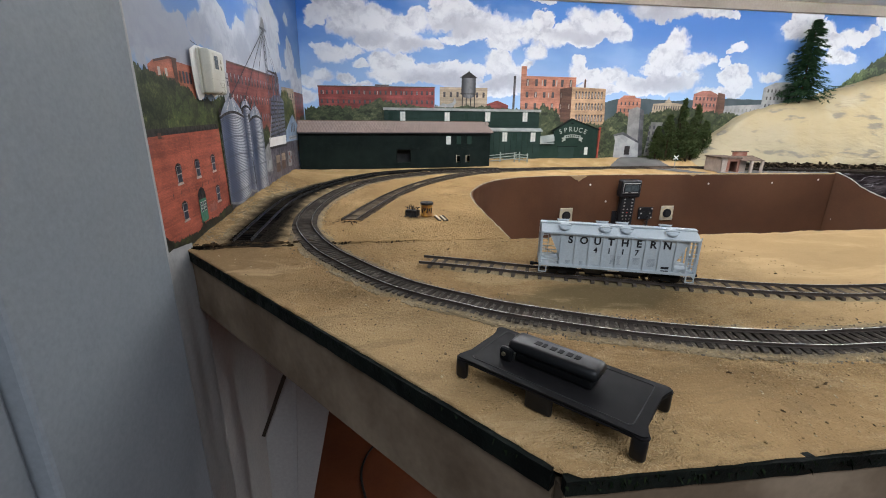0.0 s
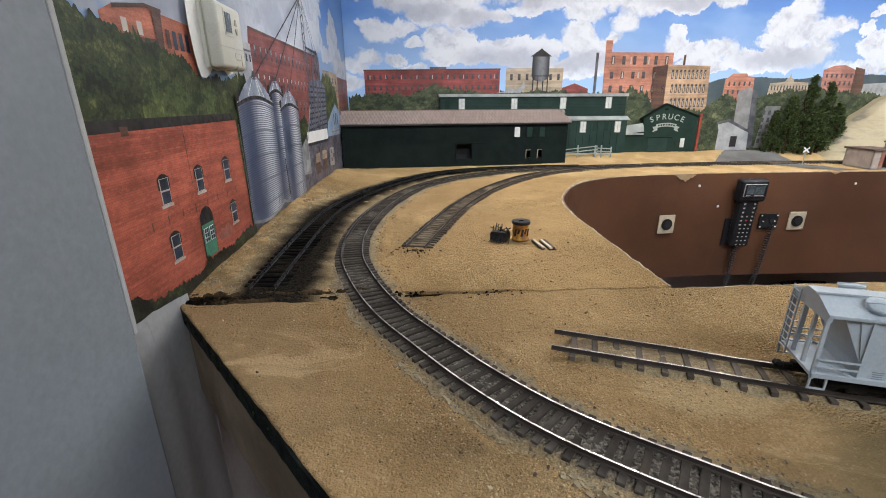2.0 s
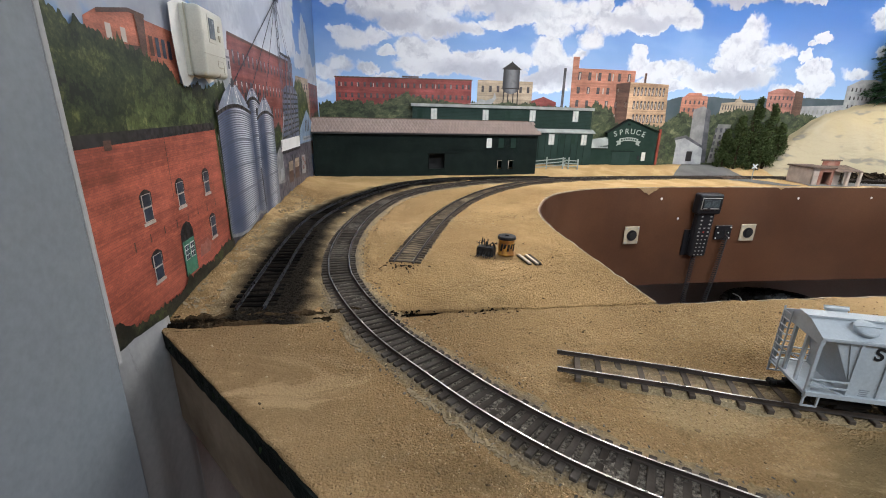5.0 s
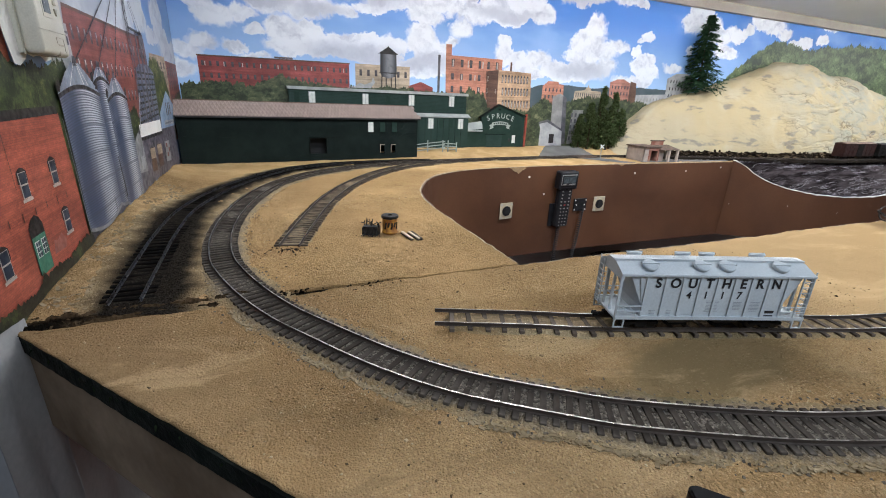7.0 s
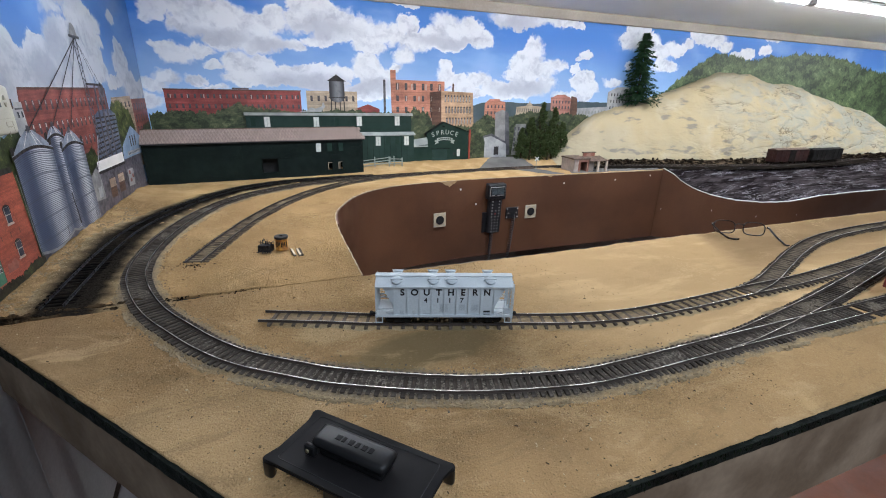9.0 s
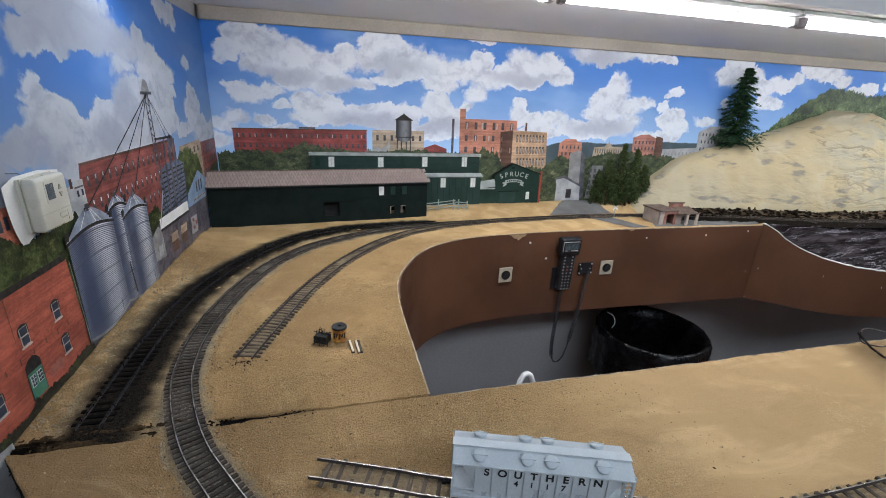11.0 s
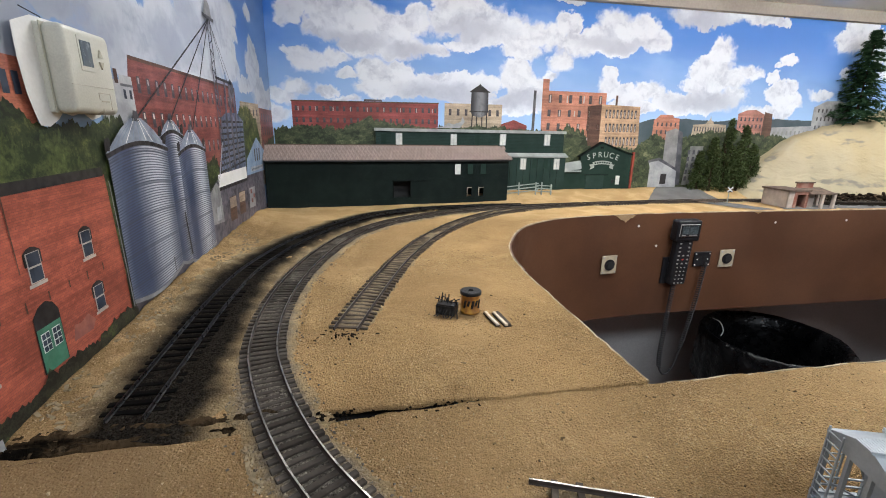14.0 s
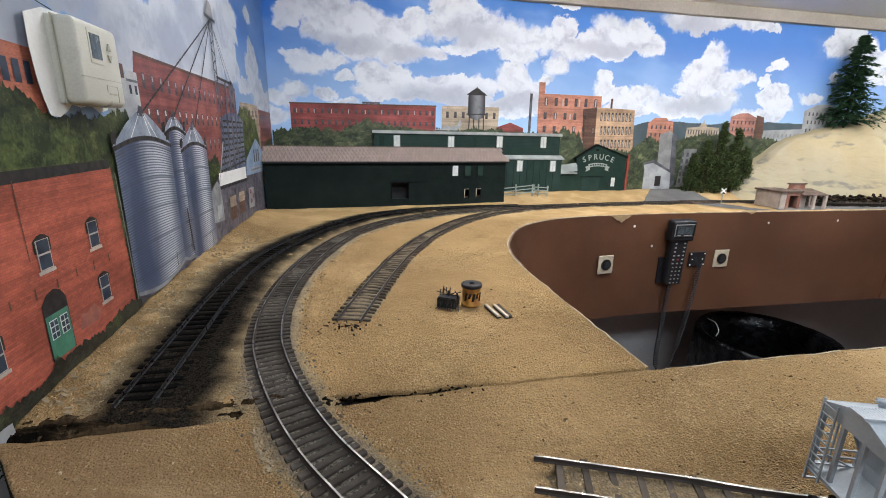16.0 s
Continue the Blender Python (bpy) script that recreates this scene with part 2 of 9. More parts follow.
M["floor"] = worn("red_brown_floor", (0.15, 0.043, 0.016), (0.11, 0.032, 0.013), 3.0, 90, 0.45)
M["black_plastic"] = worn("black_plastic", (0.010, 0.010, 0.0115), (0.015, 0.015, 0.017), 20, 900, 0.40)
M["bag"] = worn("black_bin_liner", (0.002, 0.002, 0.0024), (0.004, 0.004, 0.0044), 12, 26, 0.30, bump=0.010)
M["white_tube"] = worn("white_enamel", (0.75, 0.74, 0.72), (0.70, 0.69, 0.67), 9, 300, 0.3)
M["grey_rubber"] = worn("grey_rubber_tread", (0.15, 0.155, 0.16), (0.11, 0.115, 0.12), 12, 300, 0.6)
M["grey_metal"] = worn("grey_fixture_metal", (0.36, 0.36, 0.36), (0.30, 0.30, 0.30), 6, 200, 0.5)
M["cream"] = worn("cream_plastic", (0.52, 0.505, 0.43), (0.47, 0.455, 0.385), 10, 700, 0.38, bump=0)
M["dark"] = worn("near_black_paint", (0.01, 0.01, 0.01), (0.018, 0.018, 0.018), 20, 300, 0.6)
M["ink"] = worn("black_lettering", (0.012, 0.012, 0.014), (0.02, 0.02, 0.022), 60, 800, 0.5)
M["ink_soft"] = worn("grey_lettering", (0.22, 0.24, 0.26), (0.3, 0.32, 0.34), 60, 800, 0.6)
M["chalk"] = worn("white_lettering", (0.36, 0.38, 0.345), (0.27, 0.29, 0.265), 60, 800, 0.7)
M["car_grey"] = worn("light_grey_car_paint", (0.43, 0.465, 0.485), (0.385, 0.42, 0.445), 25, 600, 0.42, bump=0.00005)
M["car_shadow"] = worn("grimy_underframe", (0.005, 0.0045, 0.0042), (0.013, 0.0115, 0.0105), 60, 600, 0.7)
M["wheel"] = worn("dark_wheel_metal", (0.012, 0.011, 0.010), (0.03, 0.027, 0.024), 60, 500, 0.45, 0.6)
M["oxide"] = worn("oxide_red_car_paint", (0.034, 0.0105, 0.0080), (0.020, 0.0070, 0.0055), 30, 500, 0.6)
M["red_car"] = worn("bright_oxide_car_paint", (0.16, 0.026, 0.018), (0.12, 0.022, 0.016), 30, 500, 0.5)
M["wood_green"] = worn("dark_green_boards", (0.0042, 0.0082, 0.0072), (0.0068, 0.0122, 0.0104), 14, 420, 0.75)
M["wood_green_light"] = worn("green_boards", (0.017, 0.034, 0.028), (0.023, 0.043, 0.036), 16, 420, 0.7)
M["window_pale"] = worn("pale_window", (0.62, 0.62, 0.58), (0.50, 0.51, 0.49), 80, 600, 0.5)
M["roof_grey"] = worn("grey_roof_edge", (0.34, 0.36, 0.34), (0.25, 0.27, 0.26), 30, 400, 0.7)
M["shed_brick"] = worn("faded_brick_shed", (0.22, 0.085, 0.060), (0.29, 0.16, 0.12), 60, 500, 0.8)
M["shed_pale"] = worn("pale_stucco_shed", (0.42, 0.35, 0.30), (0.33, 0.28, 0.245), 50, 500, 0.8)
M["shed_roof"] = worn("weathered_board_roof", (0.16, 0.11, 0.085), (0.095, 0.07, 0.055), 70, 500, 0.85)
M["asphalt"] = worn("grey_road_paint", (0.13, 0.125, 0.12), (0.17, 0.165, 0.158), 14, 400, 0.9)
M["fence_wood"] = worn("grey_fence_wood", (0.30, 0.33, 0.31), (0.22, 0.25, 0.23), 60, 500, 0.8)
M["amber"] = worn("rusty_yellow_drum", (0.48, 0.24, 0.035), (0.24, 0.10, 0.025), 110, 700, 0.6)
M["scrap"] = worn("dark_scrap_metal", (0.010, 0.010, 0.011), (0.032, 0.030, 0.028), 130, 600, 0.55, 0.3)
M["plank"] = worn("bare_plank", (0.62, 0.53, 0.40), (0.52, 0.42, 0.30), 80, 700, 0.8)
M["display"] = worn("lcd_display", (0.07, 0.085, 0.09), (0.05, 0.06, 0.065), 60, 500, 0.25, bump=0)
M["button_grey"] = worn("pale_rubber_button", (0.36, 0.34, 0.32), (0.28, 0.27, 0.26), 90, 900, 0.6)
M["button_red"] = worn("red_rubber_button", (0.45, 0.05, 0.04), (0.4, 0.05, 0.04), 90, 900, 0.6)
M["gold"] = worn("brass_pin", (0.5, 0.42, 0.28), (0.42, 0.35, 0.22), 90, 900, 0.35, 0.9)

s = Shade("shingle_roof", 0.85)
c = s.mix(s.span(s.noise(260, 3, 0.7, s.mapped(scale=(1, 0.4, 0.4))), 0.35, 0.65), (0.33, 0.255, 0.22), (0.17, 0.13, 0.115))
s.colour(s.mix(s.math("MULTIPLY", s.luck(), 0.35), c, (0.16, 0.12, 0.1)))
M["shingle"] = s.m

s = Shade("hill_plaster", 0.92)
c = s.mix(s.span(s.noise(3.5, 5, 0.6), 0.35, 0.65), (0.430, 0.350, 0.210), (0.405, 0.348, 0.238))
c = s.mix(s.math("MULTIPLY", s.span(s.noise(7, 5, 0.55, s.mapped((2, 5, 1))), 0.50, 0.68), 0.6), c, (0.460, 0.412, 0.308))
stain = s.span(s.noise(19, 3, 0.5, s.mapped((1, 0, 0), (0.50, 1.0, 1.6)), distort=0.3), 0.575, 0.69)
c = s.mix(s.math("MULTIPLY", stain, 0.75), c, (0.185, 0.180, 0.160))
right = s.span(s.math("ADD", s.axis(0), s.math("MULTIPLY", s.noise(5, 4), 0.8)), 2.3, 3.0)
c = s.mix(s.math("MULTIPLY", right, s.span(s.noise(10, 6, 0.65, s.mapped((6, 1, 2), (0.6, 1, 1.4)), distort=0.7), 0.40, 0.62)), c, (0.33, 0.325, 0.265))
fold = s.noise(6.0, 6, 0.6, s.mapped((0, 0, 3), (0.75, 1.0, 1.7)), distort=0.4)
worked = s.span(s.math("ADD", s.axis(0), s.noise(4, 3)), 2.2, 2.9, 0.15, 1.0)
# grooves of the hill drawn dark, the shade inside them put into the colour
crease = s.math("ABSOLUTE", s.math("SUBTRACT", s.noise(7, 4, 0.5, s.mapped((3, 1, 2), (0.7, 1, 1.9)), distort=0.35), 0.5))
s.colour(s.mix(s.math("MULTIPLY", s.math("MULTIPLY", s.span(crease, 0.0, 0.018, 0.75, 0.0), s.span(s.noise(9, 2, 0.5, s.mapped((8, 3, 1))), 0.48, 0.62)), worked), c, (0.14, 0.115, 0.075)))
s.bump(s.math("ADD", s.math("ADD", fold, s.math("MULTIPLY", s.math("MULTIPLY", s.span(crease, 0.0, 0.08), 0.35), worked)), s.math("MULTIPLY", s.noise(70, 4), 0.05)), 0.011)
M["hill"] = s.m

s = Shade("river_rock_paint", 0.9)
flow = s.mapped(scale=(0.22, 1.6, 1.6))
streak = s.noise(24, 7, 0.7, flow, distort=0.4)
c = s.mix(s.span(streak, 0.40, 0.62), (0.010, 0.0075, 0.0080), (0.048, 0.040, 0.042))
for spot_, width in (((3, 1, 0), 0.014), ((9, 4, 2), 0.011), ((5, 8, 1), 0.009), ((2, 6, 4), 0.012)):
    foam = s.math("ABSOLUTE", s.math("SUBTRACT", s.noise(13, 5, 0.60, s.mapped(spot_, (0.07, 2.2, 2.2)), distort=0.25), 0.5))
    c = s.mix(s.math("MULTIPLY", s.span(foam, 0.0, width, 1.0, 0.0), s.span(s.noise(14, 3, 0.5, s.mapped(spot_, (0.5, 1.5, 1.5))), 0.46, 0.66)), c, (0.26, 0.245, 0.265))
s.colour(c).bump(streak, 0.012)
M["river"] = s.m

s = Shade("fir_needles", 0.9)
lot = s.t.nodes.new("ShaderNodeNewGeometry").outputs["Random Per Island"]
s.colour(s.mix(lot, (0.008, 0.024, 0.012), (0.050, 0.095, 0.046)))
M["needles"] = s.m
s = Shade("clump_foliage", 0.9)
lot = s.t.nodes.new("ShaderNodeNewGeometry").outputs["Random Per Island"]
c = s.mix(lot, (0.014, 0.026, 0.010), (0.115, 0.150, 0.058))
s.colour(s.mix(s.math("MULTIPLY", s.span(s.noise(40, 3), 0.45, 0.62), 0.5), c, (0.075, 0.085, 0.035)))
M["clump"] = s.m
M["bark"] = worn("dark_bark", (0.035, 0.024, 0.015), (0.055, 0.038, 0.024), 60, 500, 0.9)

s = Shade("lit_tube", 0.4)
s.colour((0.9, 0.9, 0.88))
s.put(s.b.inputs["Emission Color"], (1.0, 0.96, 0.9))
s.put(s.b.inputs["Emission Strength"], 64.0)
M["tube"] = s.m
# glowing face of the assumed ceiling lamp
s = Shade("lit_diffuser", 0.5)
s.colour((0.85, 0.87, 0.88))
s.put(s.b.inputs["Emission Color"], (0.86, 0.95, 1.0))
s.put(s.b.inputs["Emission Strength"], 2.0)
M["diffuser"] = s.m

s = Shade("clear_lens", 0.03)
s.b.inputs["Transmission Weight"].default_value = 1.0
s.b.inputs["IOR"].default_value = 1.03
s.colour((0.95, 0.95, 0.95))
M["clear"] = s.m
# black streaks paint in the shade of the joint's crevices along with soot
s = Shade("sooty_shaded_plaster", 0.95)
c = s.mix(s.span(s.noise(50, 5, 0.65, s.mapped(scale=(0.4, 1.6, 1.0))), 0.38, 0.60), (0.006, 0.005, 0.004), (0.062, 0.041, 0.022))
s.colour(s.mix(s.span(s.noise(220, 3), 0.58, 0.78, 0.0, 0.5), c, (0.15, 0.105, 0.060))).bump(s.noise(300, 4), 0.0012)
M["sooty_shaded"] = s.m
M["dirt"] = worn("dark_brown_dirt", (0.030, 0.021, 0.014), (0.105, 0.078, 0.050), 22, 160, 0.95, bump=0.0015)
M["soot_lump"] = worn("charred_plaster", (0.006, 0.005, 0.004), (0.026, 0.019, 0.013), 60, 500, 0.95)
s = Shade("sand_grit", 0.95)
lot = s.t.nodes.new("ShaderNodeNewGeometry").outputs["Random Per Island"]
s.colour(s.mix(s.span(lot, 0.55, 0.95), s.mix(s.span(lot, 0.0, 0.5), (0.075, 0.052, 0.030), (0.24, 0.165, 0.085)), (0.46, 0.36, 0.22)))
M["grit"] = s.m
M["car_grimy"] = worn("dusty_grey_car_paint", (0.085, 0.08, 0.075), (0.05, 0.046, 0.042), 60, 500, 0.7)
M["bare_board"] = worn("bare_hardboard", (0.36, 0.26, 0.15), (0.30, 0.21, 0.12), 60, 500, 0.9)
M["wood_green_dark"] = worn("green_black_boards", (0.002, 0.0038, 0.0033), (0.003, 0.0055, 0.0045), 14, 420, 0.8)
M["wood_green_mid"] = worn("mid_green_boards", (0.012, 0.027, 0.021), (0.017, 0.035, 0.027), 18, 420, 0.7)
M["post_red"] = worn("rusty_red_paint", (0.28, 0.06, 0.04), (0.20, 0.05, 0.035), 30, 400, 0.7)
M["plate_tan"] = worn("tan_plate_plastic", (0.46, 0.395, 0.285), (0.38, 0.32, 0.225), 40, 500, 0.5, bump=0)
M["cream_dark"] = worn("shaded_cream_plastic", (0.40, 0.38, 0.30), (0.36, 0.34, 0.27), 20, 700, 0.45)
M["rail_side"] = worn("rusty_rail_side", (0.055, 0.042, 0.034), (0.035, 0.028, 0.023), 60, 400, 0.75)
M["stone"] = worn("ballast_stone", (0.20, 0.168, 0.128), (0.085, 0.072, 0.058), 90, 500, 0.95)
M["holster"] = worn("smooth_black_plastic", (0.0075, 0.0068, 0.0072), (0.010, 0.009, 0.0095), 9, 1500, 0.62, bump=0)
M["holster_gloss"] = worn("glossy_black_plastic", (0.005, 0.005, 0.0055), (0.007, 0.007, 0.0075), 9, 1500, 0.40, bump=0)
M["under"] = worn("shaded_underframe", (0.035, 0.026, 0.02), (0.05, 0.038, 0.03), 9, 160, 0.8)
M["joint_green"] = worn("green_joint_board", (0.035, 0.075, 0.06), (0.05, 0.095, 0.078), 30, 300, 0.7)
M["glasses"] = worn("brown_black_acetate", (0.020, 0.013, 0.010), (0.012, 0.009, 0.008), 40, 500, 0.3, bump=0)
M["thermo_display"] = worn("dark_lcd", (0.12, 0.14, 0.15), (0.085, 0.10, 0.11), 60, 500, 0.2, bump=0)
M["plaster_chip"] = worn("sandy_plaster_chip", (0.30, 0.235, 0.145), (0.20, 0.150, 0.088), 40, 400, 0.95)
M["worn_edge"] = worn("pale_worn_paint", (0.46, 0.38, 0.26), (0.30, 0.22, 0.13), 40, 400, 0.85)

# ---------------------------------------------------------------- printed backdrop materials


def sky_print(name, u_axis, clouds, greys, low, high, tone=1.0, deep=1.0):
    """A printed summer sky: clear blue, deeper upwards, with heaped clouds at the given ellipses (u, v, ru, rv)."""
    s = Shade(name, 0.42)
    place = (lambda u, v: (u, 0, v)) if u_axis == 0 else (lambda u, v: (0, u, v))
    reach = (lambda a, b: (a, 9, b)) if u_axis == 0 else (lambda a, b: (9, a, b))
    p = s.co
    # three sizes of billow push the outlines about
    for scale, push in ((13, 0.050), (42, 0.024), (120, 0.011)):
        n = s.t.nodes.new("ShaderNodeTexNoise")
        n.inputs["Scale"].default_value, n.inputs["Detail"].default_value, n.inputs["Roughness"].default_value = scale, 2.0, 0.5
        s.put(n.inputs["Vector"], s.co)
        off = s.t.nodes.new("ShaderNodeVectorMath")
        off.operation = "SUBTRACT"
        s.put(off.inputs[0], n.outputs["Color"])
        off.inputs[1].default_value = (0.5, 0.5, 0.5)
        shift = s.t.nodes.new("ShaderNodeVectorMath")
        shift.operation = "MULTIPLY_ADD"
        s.put(shift.inputs[0], off.outputs[0])
        shift.inputs[1].default_value = (push, push, push)
        s.put(shift.inputs[2], p)
        p = shift.outputs[0]

    def heap(rows, grow):
        f = None
        for u, v, ru, rv in rows:
            g = s.ball(place(u, v), reach(ru * grow, rv * grow), p)
            f = g if f is None else s.math("MAXIMUM", f, g)
        return f

    f = heap(clouds, 1.27)
    puffs, _ = s.cells(60, p)
    f = s.math("SUBTRACT", f, s.math("MULTIPLY", s.math("SUBTRACT", puffs, 0.4), 0.16))
    f = s.math("ADD", f, s.math("MULTIPLY", s.math("SUBTRACT", s.noise(28, 5, 0.6), 0.5), 0.30))
    mask = s.span(f, 0.08, s.span(s.noise(7, 2), 0.40, 0.62, 0.20, 0.50))
    up = s.span(s.axis(2), low, high)
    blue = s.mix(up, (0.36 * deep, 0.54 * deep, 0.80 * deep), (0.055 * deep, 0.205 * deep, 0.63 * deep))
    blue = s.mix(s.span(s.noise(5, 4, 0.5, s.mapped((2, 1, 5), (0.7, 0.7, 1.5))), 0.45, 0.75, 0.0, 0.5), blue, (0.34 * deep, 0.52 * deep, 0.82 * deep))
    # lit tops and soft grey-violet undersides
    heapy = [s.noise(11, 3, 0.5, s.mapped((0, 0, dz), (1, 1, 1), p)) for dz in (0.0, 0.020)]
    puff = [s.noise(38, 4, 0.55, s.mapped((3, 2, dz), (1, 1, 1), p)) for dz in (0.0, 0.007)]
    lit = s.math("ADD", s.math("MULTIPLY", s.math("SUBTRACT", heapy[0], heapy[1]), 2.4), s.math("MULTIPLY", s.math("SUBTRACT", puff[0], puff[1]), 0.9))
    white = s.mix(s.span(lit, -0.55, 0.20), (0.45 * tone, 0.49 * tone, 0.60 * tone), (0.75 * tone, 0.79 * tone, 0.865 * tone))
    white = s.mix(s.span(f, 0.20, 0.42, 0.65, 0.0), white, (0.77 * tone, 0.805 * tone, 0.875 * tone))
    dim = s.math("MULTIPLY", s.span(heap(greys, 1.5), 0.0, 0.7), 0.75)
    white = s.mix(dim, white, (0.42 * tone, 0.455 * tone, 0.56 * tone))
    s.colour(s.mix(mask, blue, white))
    s.rough(0.42)
    return s.m


# heaped clouds of the north print, bank by bank
BANK_A = [(-0.09, 0.538, 0.062, 0.037), (-0.14, 0.493, 0.043, 0.034), (-0.03, 0.503, 0.076, 0.051), (0.05, 0.48, 0.066, 0.053), (0.1, 0.464, 0.054, 0.052), (-0.04, 0.452, 0.073, 0.034),
          (-0.09, 0.371, 0.058, 0.032), (-0.13, 0.396, 0.032, 0.014), (-0.03, 0.384, 0.041, 0.024), (0.01, 0.34, 0.034, 0.015), (0.05, 0.421, 0.064, 0.036)]
BANK_B = [(0.2, 0.486, 0.043, 0.042), (0.15, 0.458, 0.06, 0.043), (0.18, 0.422, 0.07, 0.03), (0.26, 0.418, 0.036, 0.022), (0.11, 0.414, 0.062, 0.03), (0.31, 0.541, 0.067, 0.045), (0.28, 0.494, 0.062, 0.041),
          (0.36, 0.503, 0.082, 0.055), (0.44, 0.488, 0.09, 0.056), (0.5, 0.464, 0.073, 0.045), (0.4, 0.455, 0.094, 0.029), (0.34, 0.434, 0.059, 0.017), (0.52, 0.423, 0.068, 0.032)]
BANK_C = [(0.65, 0.504, 0.044, 0.035), (0.61, 0.47, 0.07, 0.039), (0.68, 0.448, 0.082, 0.043), (0.55, 0.47, 0.048, 0.038), (0.64, 0.399, 0.045, 0.033), (0.61, 0.362, 0.031, 0.017),
          (0.81, 0.509, 0.074, 0.047), (0.76, 0.477, 0.068, 0.036), (0.88, 0.498, 0.086, 0.049), (0.79, 0.45, 0.095, 0.025), (0.94, 0.468, 0.066, 0.037), (0.64, 0.566, 0.051, 0.008)]
BANK_D = [(-0.13, 0.305, 0.045, 0.025), (-0.17, 0.28, 0.048, 0.021), (-0.05, 0.298, 0.035, 0.018), (0.0, 0.275, 0.051, 0.012), (0.07, 0.359, 0.048, 0.037), (0.14, 0.348, 0.061, 0.042), (0.11, 0.31, 0.088, 0.028),
          (0.2, 0.313, 0.081, 0.032), (0.26, 0.334, 0.073, 0.024), (0.36, 0.336, 0.094, 0.029), (0.32, 0.299, 0.113, 0.024), (-0.19, 0.238, 0.048, 0.021)]
BANK_E = [(0.5, 0.361, 0.055, 0.044), (0.54, 0.324, 0.07, 0.044), (0.5, 0.275, 0.09, 0.034), (0.81, 0.376, 0.028, 0.023), (0.81, 0.334, 0.045, 0.039), (0.87, 0.314, 0.055, 0.033), (0.96, 0.33, 0.06, 0.034),
          (1.02, 0.3, 0.08, 0.034), (0.9, 0.277, 0.091, 0.024)]
BANK_F = [(1.09, 0.552, 0.102, 0.036), (1.21, 0.572, 0.116, 0.031), (1.3, 0.567, 0.079, 0.034), (1.4, 0.556, 0.032, 0.015), (1.19, 0.456, 0.053, 0.049), (1.16, 0.402, 0.084, 0.048), (1.22, 0.374, 0.093, 0.04),
          (1.15, 0.352, 0.084, 0.04), (1.18, 0.304, 0.11, 0.038), (1.11, 0.282, 0.096, 0.026), (1.3, 0.398, 0.064, 0.022), (1.26, 0.322, 0.06, 0.041), (1.45, 0.443, 0.038, 0.02), (1.41, 0.425, 0.018, 0.01)]
BANK_G = [(1.4, 0.389, 0.023, 0.02), (1.43, 0.336, 0.05, 0.039), (1.48, 0.363, 0.029, 0.021), (1.47, 0.31, 0.064, 0.036), (1.42, 0.277, 0.092, 0.019), (1.34, 0.278, 0.051, 0.015), (1.71, 0.554, 0.065, 0.036), (1.68, 0.509, 0.057, 0.037),
          (1.79, 0.506, 0.07, 0.042), (1.86, 0.475, 0.068, 0.036), (1.91, 0.497, 0.043, 0.03), (1.97, 0.489, 0.055, 0.03), (2.02, 0.515, 0.041, 0.021), (1.9, 0.42, 0.087, 0.03), (1.69, 0.412, 0.02, 0.023), (1.61, 0.336, 0.054, 0.017)]
BANK_H = [(2.1, 0.554, 0.077, 0.03), (2.19, 0.544, 0.085, 0.036), (2.27, 0.516, 0.063, 0.024), (2.43, 0.5, 0.056, 0.023), (2.37, 0.475, 0.064, 0.02), (2.56, 0.52, 0.047, 0.021), (2.6, 0.568, 0.068, 0.013)]
SKY_BACK = BANK_A + BANK_B + BANK_C + BANK_D + BANK_E + BANK_F + BANK_G + BANK_H
GREY_BACK = [(0.03, 0.43, 0.10, 0.025), (0.36, 0.475, 0.11, 0.035), (0.18, 0.415, 0.09, 0.02), (0.80, 0.455, 0.12, 0.022), (1.10, 0.535, 0.12, 0.03), (0.30, 0.30, 0.16, 0.035), (1.15, 0.30, 0.14, 0.03), (0.50, 0.29, 0.10, 0.03)]
# the west print: a white tower of cloud, a low bank and a grey sheet above
BANK_K = [(1.15, 0.472, 0.033, 0.015), (1.17, 0.445, 0.064, 0.024), (1.2, 0.416, 0.085, 0.03), (1.07, 0.414, 0.051, 0.018), (1.21, 0.382, 0.104, 0.033), (1.09, 0.367, 0.082, 0.034), (1.28, 0.406, 0.066, 0.027), (1.22, 0.337, 0.092, 0.043),
          (1.12, 0.306, 0.128, 0.038), (1.3, 0.374, 0.042, 0.014), (1.27, 0.308, 0.066, 0.022)]
BANK_L = [(0.8, 0.384, 0.022, 0.011), (0.8, 0.366, 0.031, 0.015), (0.82, 0.342, 0.057, 0.022), (0.79, 0.315, 0.062, 0.021), (0.86, 0.316, 0.059, 0.025), (0.75, 0.3, 0.045, 0.018), (0.97, 0.342, 0.034, 0.013), (0.96, 0.32, 0.064, 0.021),
          (0.99, 0.294, 0.089, 0.025), (0.9, 0.298, 0.074, 0.021), (0.66, 0.285, 0.06, 0.03), (0.60, 0.31, 0.05, 0.04), (0.65, 0.262, 0.08, 0.03)]
